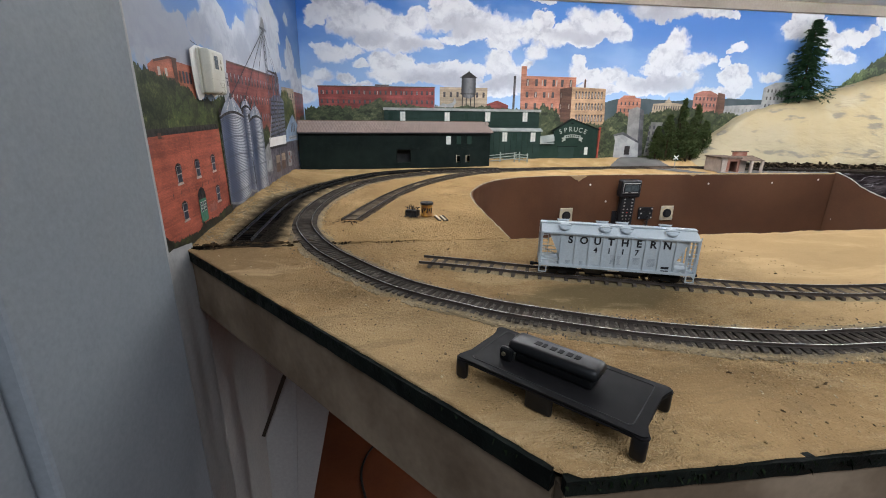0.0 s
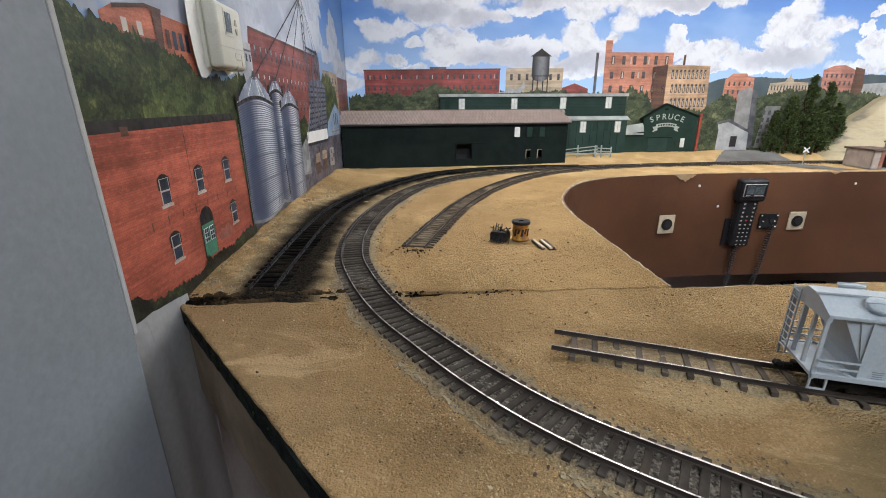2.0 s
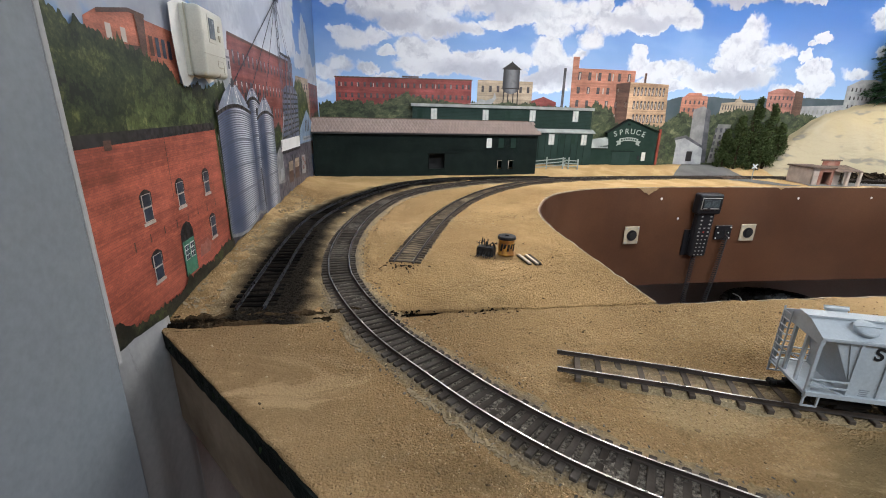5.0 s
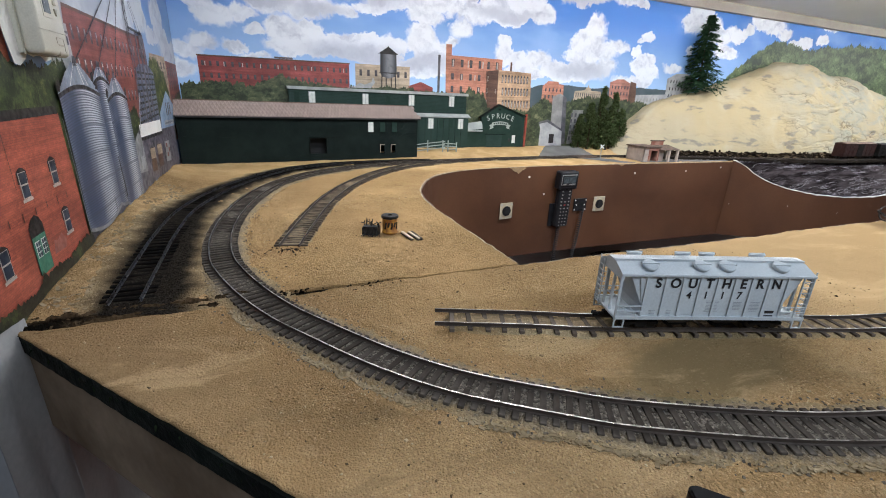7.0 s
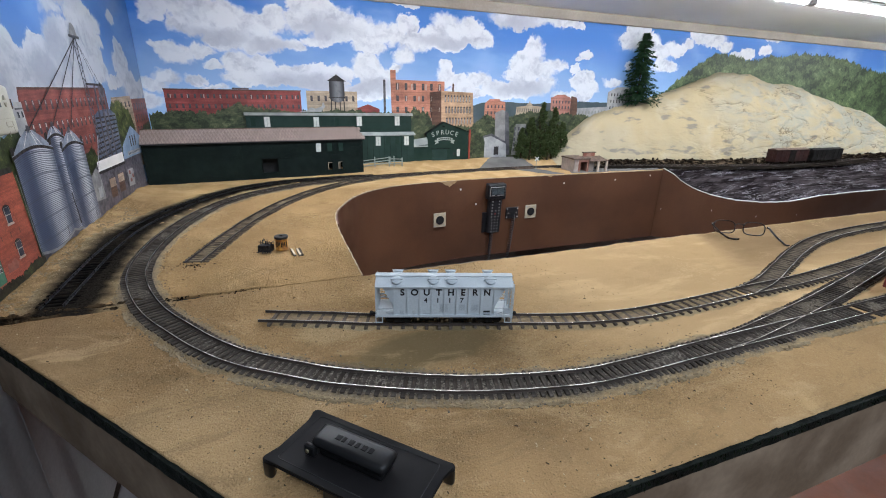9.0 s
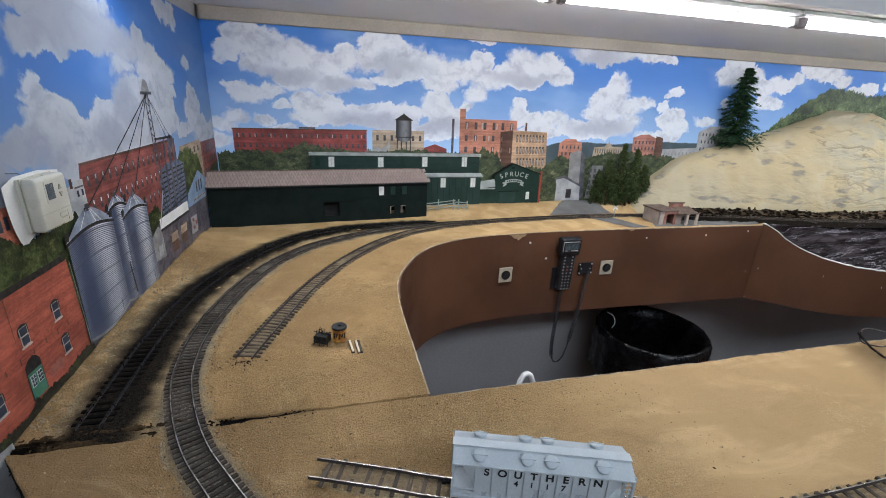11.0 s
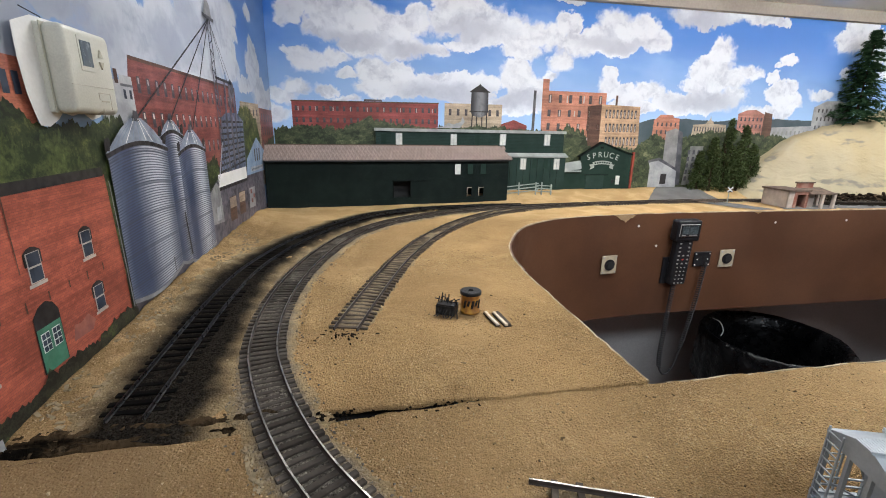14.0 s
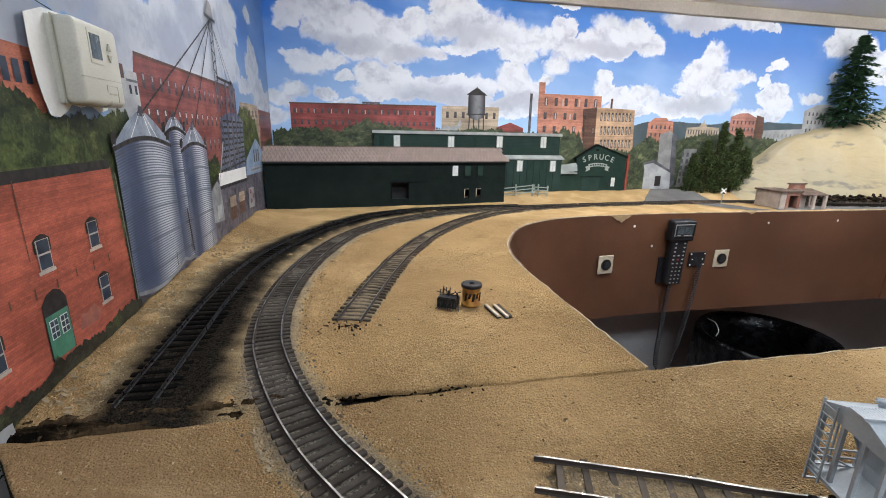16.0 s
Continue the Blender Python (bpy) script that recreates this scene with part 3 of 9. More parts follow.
BANK_M = [(1.44, 0.438, 0.033, 0.02), (1.46, 0.368, 0.04, 0.02), (1.45, 0.334, 0.065, 0.034), (1.49, 0.295, 0.086, 0.023), (1.38, 0.284, 0.081, 0.015), (1.34, 0.543, 0.07, 0.022), (1.38, 0.522, 0.029, 0.012), (0.84, 0.436, 0.078, 0.024),
          (1.0, 0.458, 0.183, 0.034), (1.07, 0.44, 0.101, 0.02), (1.55, 0.265, 0.12, 0.03), (0.58, 0.27, 0.08, 0.04), (0.86, 0.49, 0.20, 0.03), (0.70, 0.40, 0.06, 0.03), (0.89, 0.285, 0.12, 0.035), (1.0, 0.30, 0.12, 0.05), (1.10, 0.28, 0.12, 0.04)]
SKY_LEFT = BANK_K + BANK_L + BANK_M
GREY_LEFT = [(0.70, 0.285, 0.14, 0.05), (0.60, 0.30, 0.14, 0.07), (0.95, 0.455, 0.26, 0.05), (1.05, 0.36, 0.05, 0.06), (0.98, 0.30, 0.06, 0.03)]
PANELS = ((-0.2022, 0.28), (0.28, 0.75), (0.75, 1.42), (1.42, 4.6))
for i, (x0, x1) in enumerate(PANELS):
    near = [[e for e in rows if x0 - 1.5 * e[2] - 0.05 < e[0] < x1 + 1.5 * e[2] + 0.05] for rows in (SKY_BACK, GREY_BACK)]
    M["sky_back_%d" % i] = sky_print("printed_sky_back", 0, near[0], near[1] or GREY_BACK[-1:], 0.20, 0.52)
# west print toned darker: the weaker, grazing light is put into its colours
M["sky_left"] = sky_print("dimmed_printed_sky_left", 1, SKY_LEFT, GREY_LEFT, 0.16, 0.44, 0.56, 0.62)


def brick_print(name, c1, c2, mortar, scale, turned=False):
    s = Shade(name, 0.45)
    n = s.t.nodes.new("ShaderNodeTexBrick")
    n.inputs["Scale"].default_value = scale
    n.inputs["Mortar Size"].default_value = 0.016
    v = s.t.nodes.new("ShaderNodeCombineXYZ")
    s.put(v.inputs[0], s.axis(1 if turned else 0))
    s.put(v.inputs[1], s.axis(2))
    s.put(n.inputs["Vector"], v.outputs[0])
    for k, col in (("Color1", c1), ("Color2", c2), ("Mortar", mortar)):
        s.put(n.inputs[k], col)
    c = s.mix(0.6, n.outputs[0], s.mix(s.span(s.noise(18, 6, 0.65), 0.3, 0.7), (0.25, 0.25, 0.25), (0.72, 0.72, 0.72)), "OVERLAY")
    course = s.noise(42, 5, 0.7, s.mapped(scale=(1, 0.16, 3.2) if turned else (0.16, 1, 3.2)))
    c = s.mix(0.55, c, s.mix(s.span(course, 0.36, 0.64), (0.30, 0.30, 0.30), (0.70, 0.70, 0.70)), "OVERLAY")
    s.colour(c)
    return s.m


M["p_brick"] = brick_print("printed_red_brick", (0.36, 0.092, 0.056), (0.27, 0.066, 0.043), (0.19, 0.060, 0.045), 130, True)
M["p_red"] = brick_print("printed_red_wall", (0.26, 0.058, 0.052), (0.19, 0.042, 0.040), (0.22, 0.075, 0.065), 260)
M["p_red_left"] = brick_print("printed_dark_red_wall", (0.235, 0.068, 0.055), (0.175, 0.050, 0.042), (0.20, 0.075, 0.062), 240, True)
M["p_orange"] = brick_print("printed_orange_brick", (0.45, 0.195, 0.130), (0.34, 0.135, 0.09), (0.38, 0.20, 0.145), 260)
M["p_brown"] = brick_print("printed_brown_wall", (0.11, 0.055, 0.038), (0.07, 0.037, 0.028), (0.12, 0.07, 0.05), 260)
M["p_orange_left"] = brick_print("printed_orange_brick_west", (0.42, 0.135, 0.080), (0.29, 0.092, 0.056), (0.34, 0.14, 0.09), 240, True)
M["p_brown_left"] = brick_print("printed_brown_wall_west", (0.11, 0.055, 0.038), (0.07, 0.037, 0.028), (0.12, 0.07, 0.05), 240, True)
M["p_sand_left"] = brick_print("printed_sandstone_west", (0.38, 0.29, 0.20), (0.30, 0.23, 0.165), (0.36, 0.29, 0.22), 240, True)
M["p_tan"] = brick_print("printed_tan_wall", (0.50, 0.32, 0.19), (0.38, 0.24, 0.145), (0.46, 0.34, 0.24), 260)
M["p_sand"] = brick_print("printed_sandstone", (0.42, 0.33, 0.235), (0.33, 0.26, 0.19), (0.40, 0.33, 0.26), 260)
M["p_pink"] = brick_print("printed_pink_brick", (0.40, 0.175, 0.135), (0.29, 0.125, 0.098), (0.36, 0.20, 0.16), 260)
M["p_white"] = worn("printed_pale_wall", (0.40, 0.40, 0.40), (0.27, 0.275, 0.285), 30, 300, 0.45, bump=0)
M["p_grey"] = worn("printed_grey_wall", (0.27, 0.265, 0.26), (0.18, 0.178, 0.178), 30, 300, 0.45, bump=0)
M["p_window"] = worn("printed_dark_window", (0.045, 0.04, 0.045), (0.09, 0.08, 0.085), 60, 300, 0.45, bump=0)
M["p_glass"] = worn("printed_blue_glass", (0.014, 0.020, 0.034), (0.040, 0.054, 0.080), 50, 300, 0.4, bump=0)
M["p_trim"] = worn("printed_pale_trim", (0.48, 0.44, 0.39), (0.38, 0.35, 0.31), 60, 300, 0.45, bump=0)
M["p_door"] = worn("printed_green_door", (0.065, 0.20, 0.13), (0.05, 0.16, 0.10), 60, 300, 0.45, bump=0)
M["p_dark"] = worn("printed_black_cornice", (0.018, 0.016, 0.016), (0.03, 0.026, 0.026), 50, 300, 0.45, bump=0)
M["p_hill"] = worn("printed_blue_hill", (0.075, 0.10, 0.12), (0.05, 0.075, 0.085), 12, 300, 0.45, bump=0)
M["p_steel"] = worn("printed_steel", (0.11, 0.11, 0.125), (0.055, 0.055, 0.065), 40, 300, 0.45, bump=0)
M["p_lead"] = worn("printed_blue_grey_slats", (0.20, 0.25, 0.33), (0.13, 0.17, 0.24), 30, 300, 0.45, bump=0)
M["p_tin"] = worn("printed_tin", (0.27, 0.30, 0.35), (0.17, 0.195, 0.24), 40, 300, 0.45, bump=0)
M["p_slate"] = worn("printed_shaded_wall", (0.12, 0.11, 0.13), (0.06, 0.056, 0.07), 30, 300, 0.45, bump=0)
M["p_pink_left"] = worn("printed_faded_brick", (0.30, 0.11, 0.085), (0.22, 0.085, 0.075), 60, 300, 0.45, bump=0)
M["p_blue_slat"] = worn("printed_blue_grey_boards", (0.130, 0.155, 0.215), (0.080, 0.10, 0.15), 30, 300, 0.45, bump=0)
M["p_blue_pale"] = worn("printed_pale_blue_boards", (0.24, 0.33, 0.46), (0.17, 0.25, 0.37), 30, 300, 0.45, bump=0)
M["p_paper"] = worn("torn_white_paper", (0.72, 0.71, 0.68), (0.66, 0.65, 0.62), 20, 300, 0.7)


def leaf_print(name, dark, mid, light, scale, crown=1.0):
    """Photographed foliage: clumps lit from above with dark gaps between, leaves broken up finely."""
    s = Shade(name, 0.45)
    n = s.t.nodes.new("ShaderNodeTexNoise")
    n.inputs["Scale"].default_value, n.inputs["Detail"].default_value = scale * 1.3, 6
    s.put(n.inputs["Vector"], s.co)
    push = s.t.nodes.new("ShaderNodeVectorMath")
    push.operation = "MULTIPLY_ADD"
    s.put(push.inputs[0], n.outputs["Color"])
    push.inputs[1].default_value = (1.6 / scale,) * 3
    s.put(push.inputs[2], s.co)
    d, col = s.cells(scale * 0.55 * crown, push.outputs[0])
    big = [s.noise(scale * 0.5, 6, 0.6, s.mapped((0, 0, dz), (1, 1, 1), push.outputs[0])) for dz in (0.0, 0.35 / scale)]
    lit = s.math("ADD", 0.40, s.math("MULTIPLY", s.math("SUBTRACT", big[0], big[1]), 2.6))
    lit = s.math("SUBTRACT", lit, s.math("MULTIPLY", s.math("SUBTRACT", d, 0.4), 0.45))
    lit = s.math("ADD", lit, s.math("MULTIPLY", s.math("SUBTRACT", s.noise(scale * 5.0, 6, 0.75), 0.5), 1.5))
    lit = s.math("ADD", lit, s.math("MULTIPLY", s.math("SUBTRACT", s.noise(scale * 0.22, 3), 0.5), 0.8))
    c = s.mix(s.span(lit, 0.05, 0.45), dark, mid)
    c = s.mix(s.span(lit, 0.42, 0.95), c, light)
    s.colour(s.mix(s.math("MULTIPLY", s.axis(0, col), 0.2), c, mid))
    return s.m


M["p_leaf"] = leaf_print("printed_leaves", (0.006, 0.010, 0.005), (0.032, 0.045, 0.016), (0.155, 0.165, 0.052), 62)
M["p_leaf_far"] = leaf_print("printed_far_leaves", (0.016, 0.024, 0.014), (0.060, 0.075, 0.038), (0.190, 0.195, 0.105), 75)
M["p_wood_hill"] = leaf_print("printed_wooded_hill", (0.012, 0.024, 0.012), (0.082, 0.120, 0.050), (0.25, 0.31, 0.15), 24, 0.9)
M["p_leaf_mid"] = leaf_print("printed_lit_leaves", (0.012, 0.020, 0.008), (0.062, 0.082, 0.026), (0.20, 0.215, 0.070), 55)
M["p_weeds"] = leaf_print("printed_weeds", (0.006, 0.006, 0.0045), (0.028, 0.028, 0.020), (0.070, 0.090, 0.030), 120)


def tank_print(name, u0, u1):
    """A round steel tank in the photograph: dark edges and a pale streak."""
    s = Shade(name, 0.4)
    u = s.span(s.axis(0), u0, u1)
    u.node.interpolation_type = "LINEAR"
    tone = s.mix(s.span(u, 0.05, 0.55), (0.030, 0.030, 0.036), (0.20, 0.205, 0.225))
    tone = s.mix(s.span(u, 0.60, 0.98), tone, (0.040, 0.040, 0.047))
    s.colour(s.mix(s.span(s.noise(60, 4), 0.45, 0.7, 0.0, 0.4), tone, (0.05, 0.048, 0.05)))
    return s.m


def silo_print(name, u0, u1):
    """Corrugated steel as the photograph shows it, darker towards both sides."""
    s = Shade(name, 0.4)
    u = s.span(s.axis(1), u0, u1)
    u.node.interpolation_type = "LINEAR"
    bow = s.math("MULTIPLY", s.math("MULTIPLY", u, s.math("SUBTRACT", 1.0, u)), s.math("MULTIPLY", s.math("SUBTRACT", s.axis(2), 0.06), 0.30))
    band = s.math("SINE", s.math("MULTIPLY", s.math("SUBTRACT", s.axis(2), bow), 2300.0))
    wide = s.noise(9, 3, 0.5, s.mapped(scale=(1, 3.0, 0.6)))
    across = s.math("ADD", u, s.math("MULTIPLY", s.math("SUBTRACT", wide, 0.5), 0.30))
    tone = s.mix(s.span(across, 0.02, 0.16), (0.14, 0.16, 0.21), (0.050, 0.066, 0.120))
    tone = s.mix(s.span(across, 0.30, 0.66), tone, (0.46, 0.475, 0.51))
    tone = s.mix(s.span(across, 0.74, 1.0), tone, (0.15, 0.165, 0.205))
    tone = s.mix(s.span(band, -0.3, 0.6, 0.0, 0.80), tone, (0.035, 0.042, 0.066))
    ringed = s.math("SINE", s.math("MULTIPLY", s.math("SUBTRACT", s.axis(2), bow), 200.0))
    tone = s.mix(s.span(ringed, 0.94, 0.99, 0.0, 0.6), tone, (0.045, 0.052, 0.075))
    tone = s.mix(s.span(s.noise(24, 5), 0.45, 0.7, 0.0, 0.35), tone, (0.12, 0.14, 0.20))
    s.colour(tone)
    return s.m


# ---------------------------------------------------------------- builders


def thing(name, m, label, category, group="", kind=""):
    ob = new(name)
    ob.matrix_world = m
    ob.empty_display_size = 0.01
    return tagged(ob, label, category, group, kind)


def part(name, bm, material, parent=None, label="", smooth=False):
    me = bpy.data.meshes.new(name)
    bm.normal_update()
    bm.to_mesh(me)
    bm.free()
    me.materials.append(material)
    if smooth:
        me.polygons.foreach_set("use_smooth", [True] * len(me.polygons))
    ob = new(name, me)
    ob.parent = parent
    if label:
        ob["label"] = label
    return ob


def share(name, me, m, parent):
    ob = new(name, me)
    ob.parent = parent
    ob.matrix_local = m
    return ob


def fresh():
    return bmesh.new()


def bx(bm, x0, x1, y0, y1, z0, z1, m=None):
    vs = [bm.verts.new((x, y, z)) for z in (z0, z1) for y in (y0, y1) for x in (x0, x1)]
    for f in ((0, 2, 3, 1), (4, 5, 7, 6), (0, 1, 5, 4), (2, 6, 7, 3), (0, 4, 6, 2), (1, 3, 7, 5)):
        bm.faces.new([vs[i] for i in f])
    if m is not None:
        bmesh.ops.transform(bm, matrix=m, verts=vs)
    return vs


def soft_box(bm, x0, x1, y0, y1, z0, z1, r, seg=2, m=None):
    tmp = bmesh.new()
    bx(tmp, x0, x1, y0, y1, z0, z1)
    bmesh.ops.bevel(tmp, geom=tmp.edges[:], offset=r, segments=seg, affect="EDGES", profile=0.5)
    if m is not None:
        bmesh.ops.transform(tmp, matrix=m, verts=tmp.verts[:])
    me = bpy.data.meshes.new("tmp")
    tmp.to_mesh(me)
    tmp.free()
    bm.from_mesh(me)
    bpy.data.meshes.remove(me)


def cyl(bm, p0, p1, r0, r1=None, seg=12, caps=True):
    p0, p1 = Vector(p0), Vector(p1)
    r1 = r0 if r1 is None else r1
    d = (p1 - p0)
    q = d.to_track_quat("Z", "Y")
    rings = []
    for p, r in ((p0, r0), (p1, r1)):
        rings.append([bm.verts.new(p + q @ Vector((r * math.cos(a), r * math.sin(a), 0))) for a in [2 * math.pi * i / seg for i in range(seg)]])
    for i in range(seg):
        j = (i + 1) % seg
        bm.faces.new((rings[0][i], rings[0][j], rings[1][j], rings[1][i]))
    if caps:
        bm.faces.new(rings[0][::-1])
        bm.faces.new(rings[1])


def lathe(bm, rows, seg=24, centre=(0, 0, 0), sx=1.0, sy=1.0):
    rings = []
    for r, z in rows:
        rings.append([bm.verts.new((centre[0] + sx * r * math.cos(a), centre[1] + sy * r * math.sin(a), centre[2] + z)) for a in [2 * math.pi * i / seg for i in range(seg)]])
    for a, b in zip(rings, rings[1:]):
        for i in range(seg):
            j = (i + 1) % seg
            bm.faces.new((a[i], a[j], b[j], b[i]))
    return rings


def prism(bm, outline, z0, z1):
    """An upright prism over an outline of (x, y)."""
    lo = [bm.verts.new((x, y, z0)) for x, y in outline]
    hi = [bm.verts.new((x, y, z1)) for x, y in outline]
    bm.faces.new(lo[::-1])
    bm.faces.new(hi)
    for i in range(len(lo)):
        j = (i + 1) % len(lo)
        bm.faces.new((lo[i], lo[j], hi[j], hi[i]))


def glide(points, step):
    """A smooth curve through the points, sampled evenly."""
    p = [Vector((*q, 0)[:3]) for q in points]
    p = [2 * p[0] - p[1], *p, 2 * p[-1] - p[-2]]
    dense = []
    for a, b, c, d in zip(p, p[1:], p[2:], p[3:]):
        for i in range(40):
            t = i / 40
            dense.append(0.5 * ((2 * b) + (c - a) * t + (2 * a - 5 * b + 4 * c - d) * t * t + (3 * b - a - 3 * c + d) * t ** 3))
    dense.append(p[-2])
    out, left = [dense[0]], step
    for a, b in zip(dense, dense[1:]):
        d = (b - a).length
        while d >= left > 0:
            a = a.lerp(b, left / d)
            out.append(a.copy())
            d, left = (b - a).length, step
        left -= d
    return out


def sweep(bm, path, profile, closed=True, side_of=None):
    """Carries a profile of (across, up) along a level path."""
    rings = []
    for i, p in enumerate(path):
        t = (path[min(i + 1, len(path) - 1)] - path[max(i - 1, 0)]).normalized()
        n = Vector((-t.y, t.x, 0)).normalized()
        rings.append([bm.verts.new(p + n * a + Vector((0, 0, b))) for a, b in profile])
    k = len(profile)
    for a, b in zip(rings, rings[1:]):
        for i in range(k if closed else k - 1):
            j = (i + 1) % k
            bm.faces.new((a[i], b[i], b[j], a[j]))
    if closed:
        bm.faces.new(rings[0])
        bm.faces.new(rings[-1][::-1])


def pipe(bm, pts, r, seg=8):
    """A round bar along any path."""
    pts = [Vector(p) for p in pts]
    rings, up = [], Vector((0, 0, 1))
    for i, p in enumerate(pts):
        t = (pts[min(i + 1, len(pts) - 1)] - pts[max(i - 1, 0)]).normalized()
        if abs(t.dot(up)) > 0.99:
            up = Vector((1, 0, 0))
        a = t.cross(up).normalized()
        b = a.cross(t).normalized()
        up = b
        rings.append([bm.verts.new(p + r * (a * math.cos(w) + b * math.sin(w))) for w in [2 * math.pi * k / seg for k in range(seg)]])
    for a, b in zip(rings, rings[1:]):
        for i in range(seg):
            j = (i + 1) % seg
            bm.faces.new((a[i], a[j], b[j], b[i]))
    bm.faces.new(rings[0][::-1])
    bm.faces.new(rings[-1])


def lettering(name, words, size, material, parent, m, depth=0.0001, spread=1.0, label="", bold=0.0):
    cu = bpy.data.curves.new(name, "FONT")
    cu.body, cu.size, cu.extrude, cu.align_x, cu.space_character, cu.offset = words, size, depth, "CENTER", spread, bold * size
    tmp = new(name, cu)
    bpy.context.view_layer.update()
    me = bpy.data.meshes.new_from_object(tmp.evaluated_get(bpy.context.evaluated_depsgraph_get()))
    bpy.data.objects.remove(tmp)
    me.materials.clear()
    me.materials.append(material)
    ob = new(name, me)
    ob.parent = parent
    ob.matrix_local = m
    if label:
        ob["label"] = label
    return ob

# ---------------------------------------------------------------- the room
from mathutils import kdtree
from mathutils.geometry import delaunay_2d_cdt

FLOOR = -0.985


def slab(name, x0, x1, y0, y1, z0, z1, material, label, category):
    b = fresh()
    bx(b, x0, x1, y0, y1, z0, z1)
    return tagged(part(name, b, material), label, category, kind="structure")


slab("floor", -1.2, 4.6, -2.6, 1.75, FLOOR - 0.1, FLOOR, M["floor"], "red-brown floor under the layout", "floor")
slab("wall_north", -0.30, 4.6, 1.64, 1.76, FLOOR, 1.46, M["lower_wall"], "off-white wall behind and under the layout", "wall")
slab("wall_west", -0.33, -0.2085, 0.512, 1.64, FLOOR, 1.46, M["plaster_white"], "white painted wall beside the layout", "wall")
slab("wall_east", 4.6, 4.7, -2.6, 1.76, FLOOR, 1.46, M["plaster_white"], "plain white room wall", "wall")
slab("wall_south", -1.3, 4.7, -2.7, -2.6, FLOOR, 1.46, M["plaster_white"], "plain white room wall", "wall")
slab("wall_west_2", -1.3, -1.2, -2.6, 0.40, FLOOR, 1.46, M["plaster_white"], "plain white room wall", "wall")
slab("ceiling", -1.3, 4.7, -2.7, 1.76, 1.46, 1.56, M["ceiling"], "white room ceiling", "ceiling")
slab("baseboard", -0.2, 4.6, 1.625, 1.64, FLOOR, -0.84, M["lower_wall"], "pale baseboard along the lower wall", "trim")

# grey door casing, with its rounded white stop against the backdrop
b = fresh()
soft_box(b, -0.42, -0.187, 0.282, 0.512, FLOOR, 1.46, 0.004, 2)
casing = tagged(part("door_casing", b, M["wall_grey"]), "smooth grey painted door casing beside the layout", "trim", kind="structure")
b = fresh()
soft_box(b, -0.60, -0.200, -0.9, 0.280, FLOOR, 1.46, 0.004, 2)
tagged(part("door_jamb", b, M["wall_grey"]), "grey painted door jamb next to the casing", "trim", kind="structure")
b = fresh()
soft_box(b, -0.2085, -0.1885, 0.5125, 0.5175, 0.012, 1.46, 0.0015, 2)
tagged(part("trim", b, M["plaster_white"]), "narrow white strip between casing and backdrop", "trim", kind="structure")

# lit canopy over the layout: wood cleat, white top, fluorescent tubes on grey battens
slab("canopy_top", -0.205, 4.6, 0.93, 1.64, 0.605, 0.62, M["ceiling"], "white canopy panel over the backdrop", "ceiling")
slab("canopy_front", -0.205, 4.6, 0.905, 0.925, 0.585, 0.74, M["ceiling"], "white front board of the canopy", "ceiling")
slab("cleat", -0.197, 4.6, 1.615, 1.64, 0.568, 0.604, M["wood_strip"], "raw wood cleat along the top of the backdrop", "trim")
for i in range(7):
    x0 = -0.02 + 0.615 * i
    lamp = thing("fluorescent_lamp", pose(x0, 1.02, 0.604), "lit white fluorescent tube on a grey batten", "lamp", "tubes of the canopy")
    b = fresh()
    soft_box(b, 0.0, 0.612, -0.013, 0.013, -0.012, 0.0, 0.003, 1)
    part("batten", b, M["grey_metal"], lamp)
    b = fresh()
    cyl(b, (0.022, 0, -0.026), (0.590, 0, -0.026), 0.0078, seg=14)
    part("tube", b, M["tube"], lamp, "glowing white tube", True)
    for xe in (0.004, 0.592):
        b = fresh()
        soft_box(b, xe, xe + 0.016, -0.011, 0.011, -0.036, -0.014, 0.003, 1)
        part("socket", b, M["grey_metal"], lamp)
# assumed ceiling lamp, never in view, added to carry the room fill
panel = thing("unseen_ceiling_lamp", pose(0.9, -0.9, 1.455), "assumed flat white ceiling lamp, out of view", "lamp")
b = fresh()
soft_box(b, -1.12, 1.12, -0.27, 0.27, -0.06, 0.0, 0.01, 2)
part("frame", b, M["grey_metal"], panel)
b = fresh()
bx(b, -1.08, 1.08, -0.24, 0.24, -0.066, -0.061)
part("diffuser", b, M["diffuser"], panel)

# ---------------------------------------------------------------- the layout


def inside(px, py, poly):
    hit = np.zeros(px.shape, bool)
    for (xa, ya), (xb, yb) in zip(poly, poly[1:] + poly[:1]):
        if ya != yb:
            hit ^= ((ya > py) != (yb > py)) & (px < (xb - xa) * (py - ya) / (yb - ya) + xa)
    return hit


def resample(poly, step):
    out = []
    for (xa, ya), (xb, yb) in zip(poly, poly[1:] + poly[:1]):
        k = max(1, int(math.hypot(xb - xa, yb - ya) / step))
        out += [(xa + (xb - xa) * i / k, ya + (yb - ya) * i / k) for i in range(k)]
    return out


MAIN = [(0.900, 0.2605), (0.70, 0.2605), (0.583, 0.2605), (0.486, 0.2600), (0.416, 0.265), (0.303, 0.295), (0.199, 0.343), (0.151, 0.374), (0.100, 0.413), (0.060, 0.457),
        (0.022, 0.511), (-0.005, 0.553), (-0.029, 0.603), (-0.050, 0.661), (-0.062, 0.711), (-0.0675, 0.785), (-0.062, 0.878), (-0.043, 0.985), (-0.010, 1.095), (0.040, 1.190), (0.118, 1.275), (0.250, 1.355), (0.41, 1.408), (0.655, 1.441)]
MAIN_LINE = kdtree.KDTree(len(glide(MAIN, 0.004)))
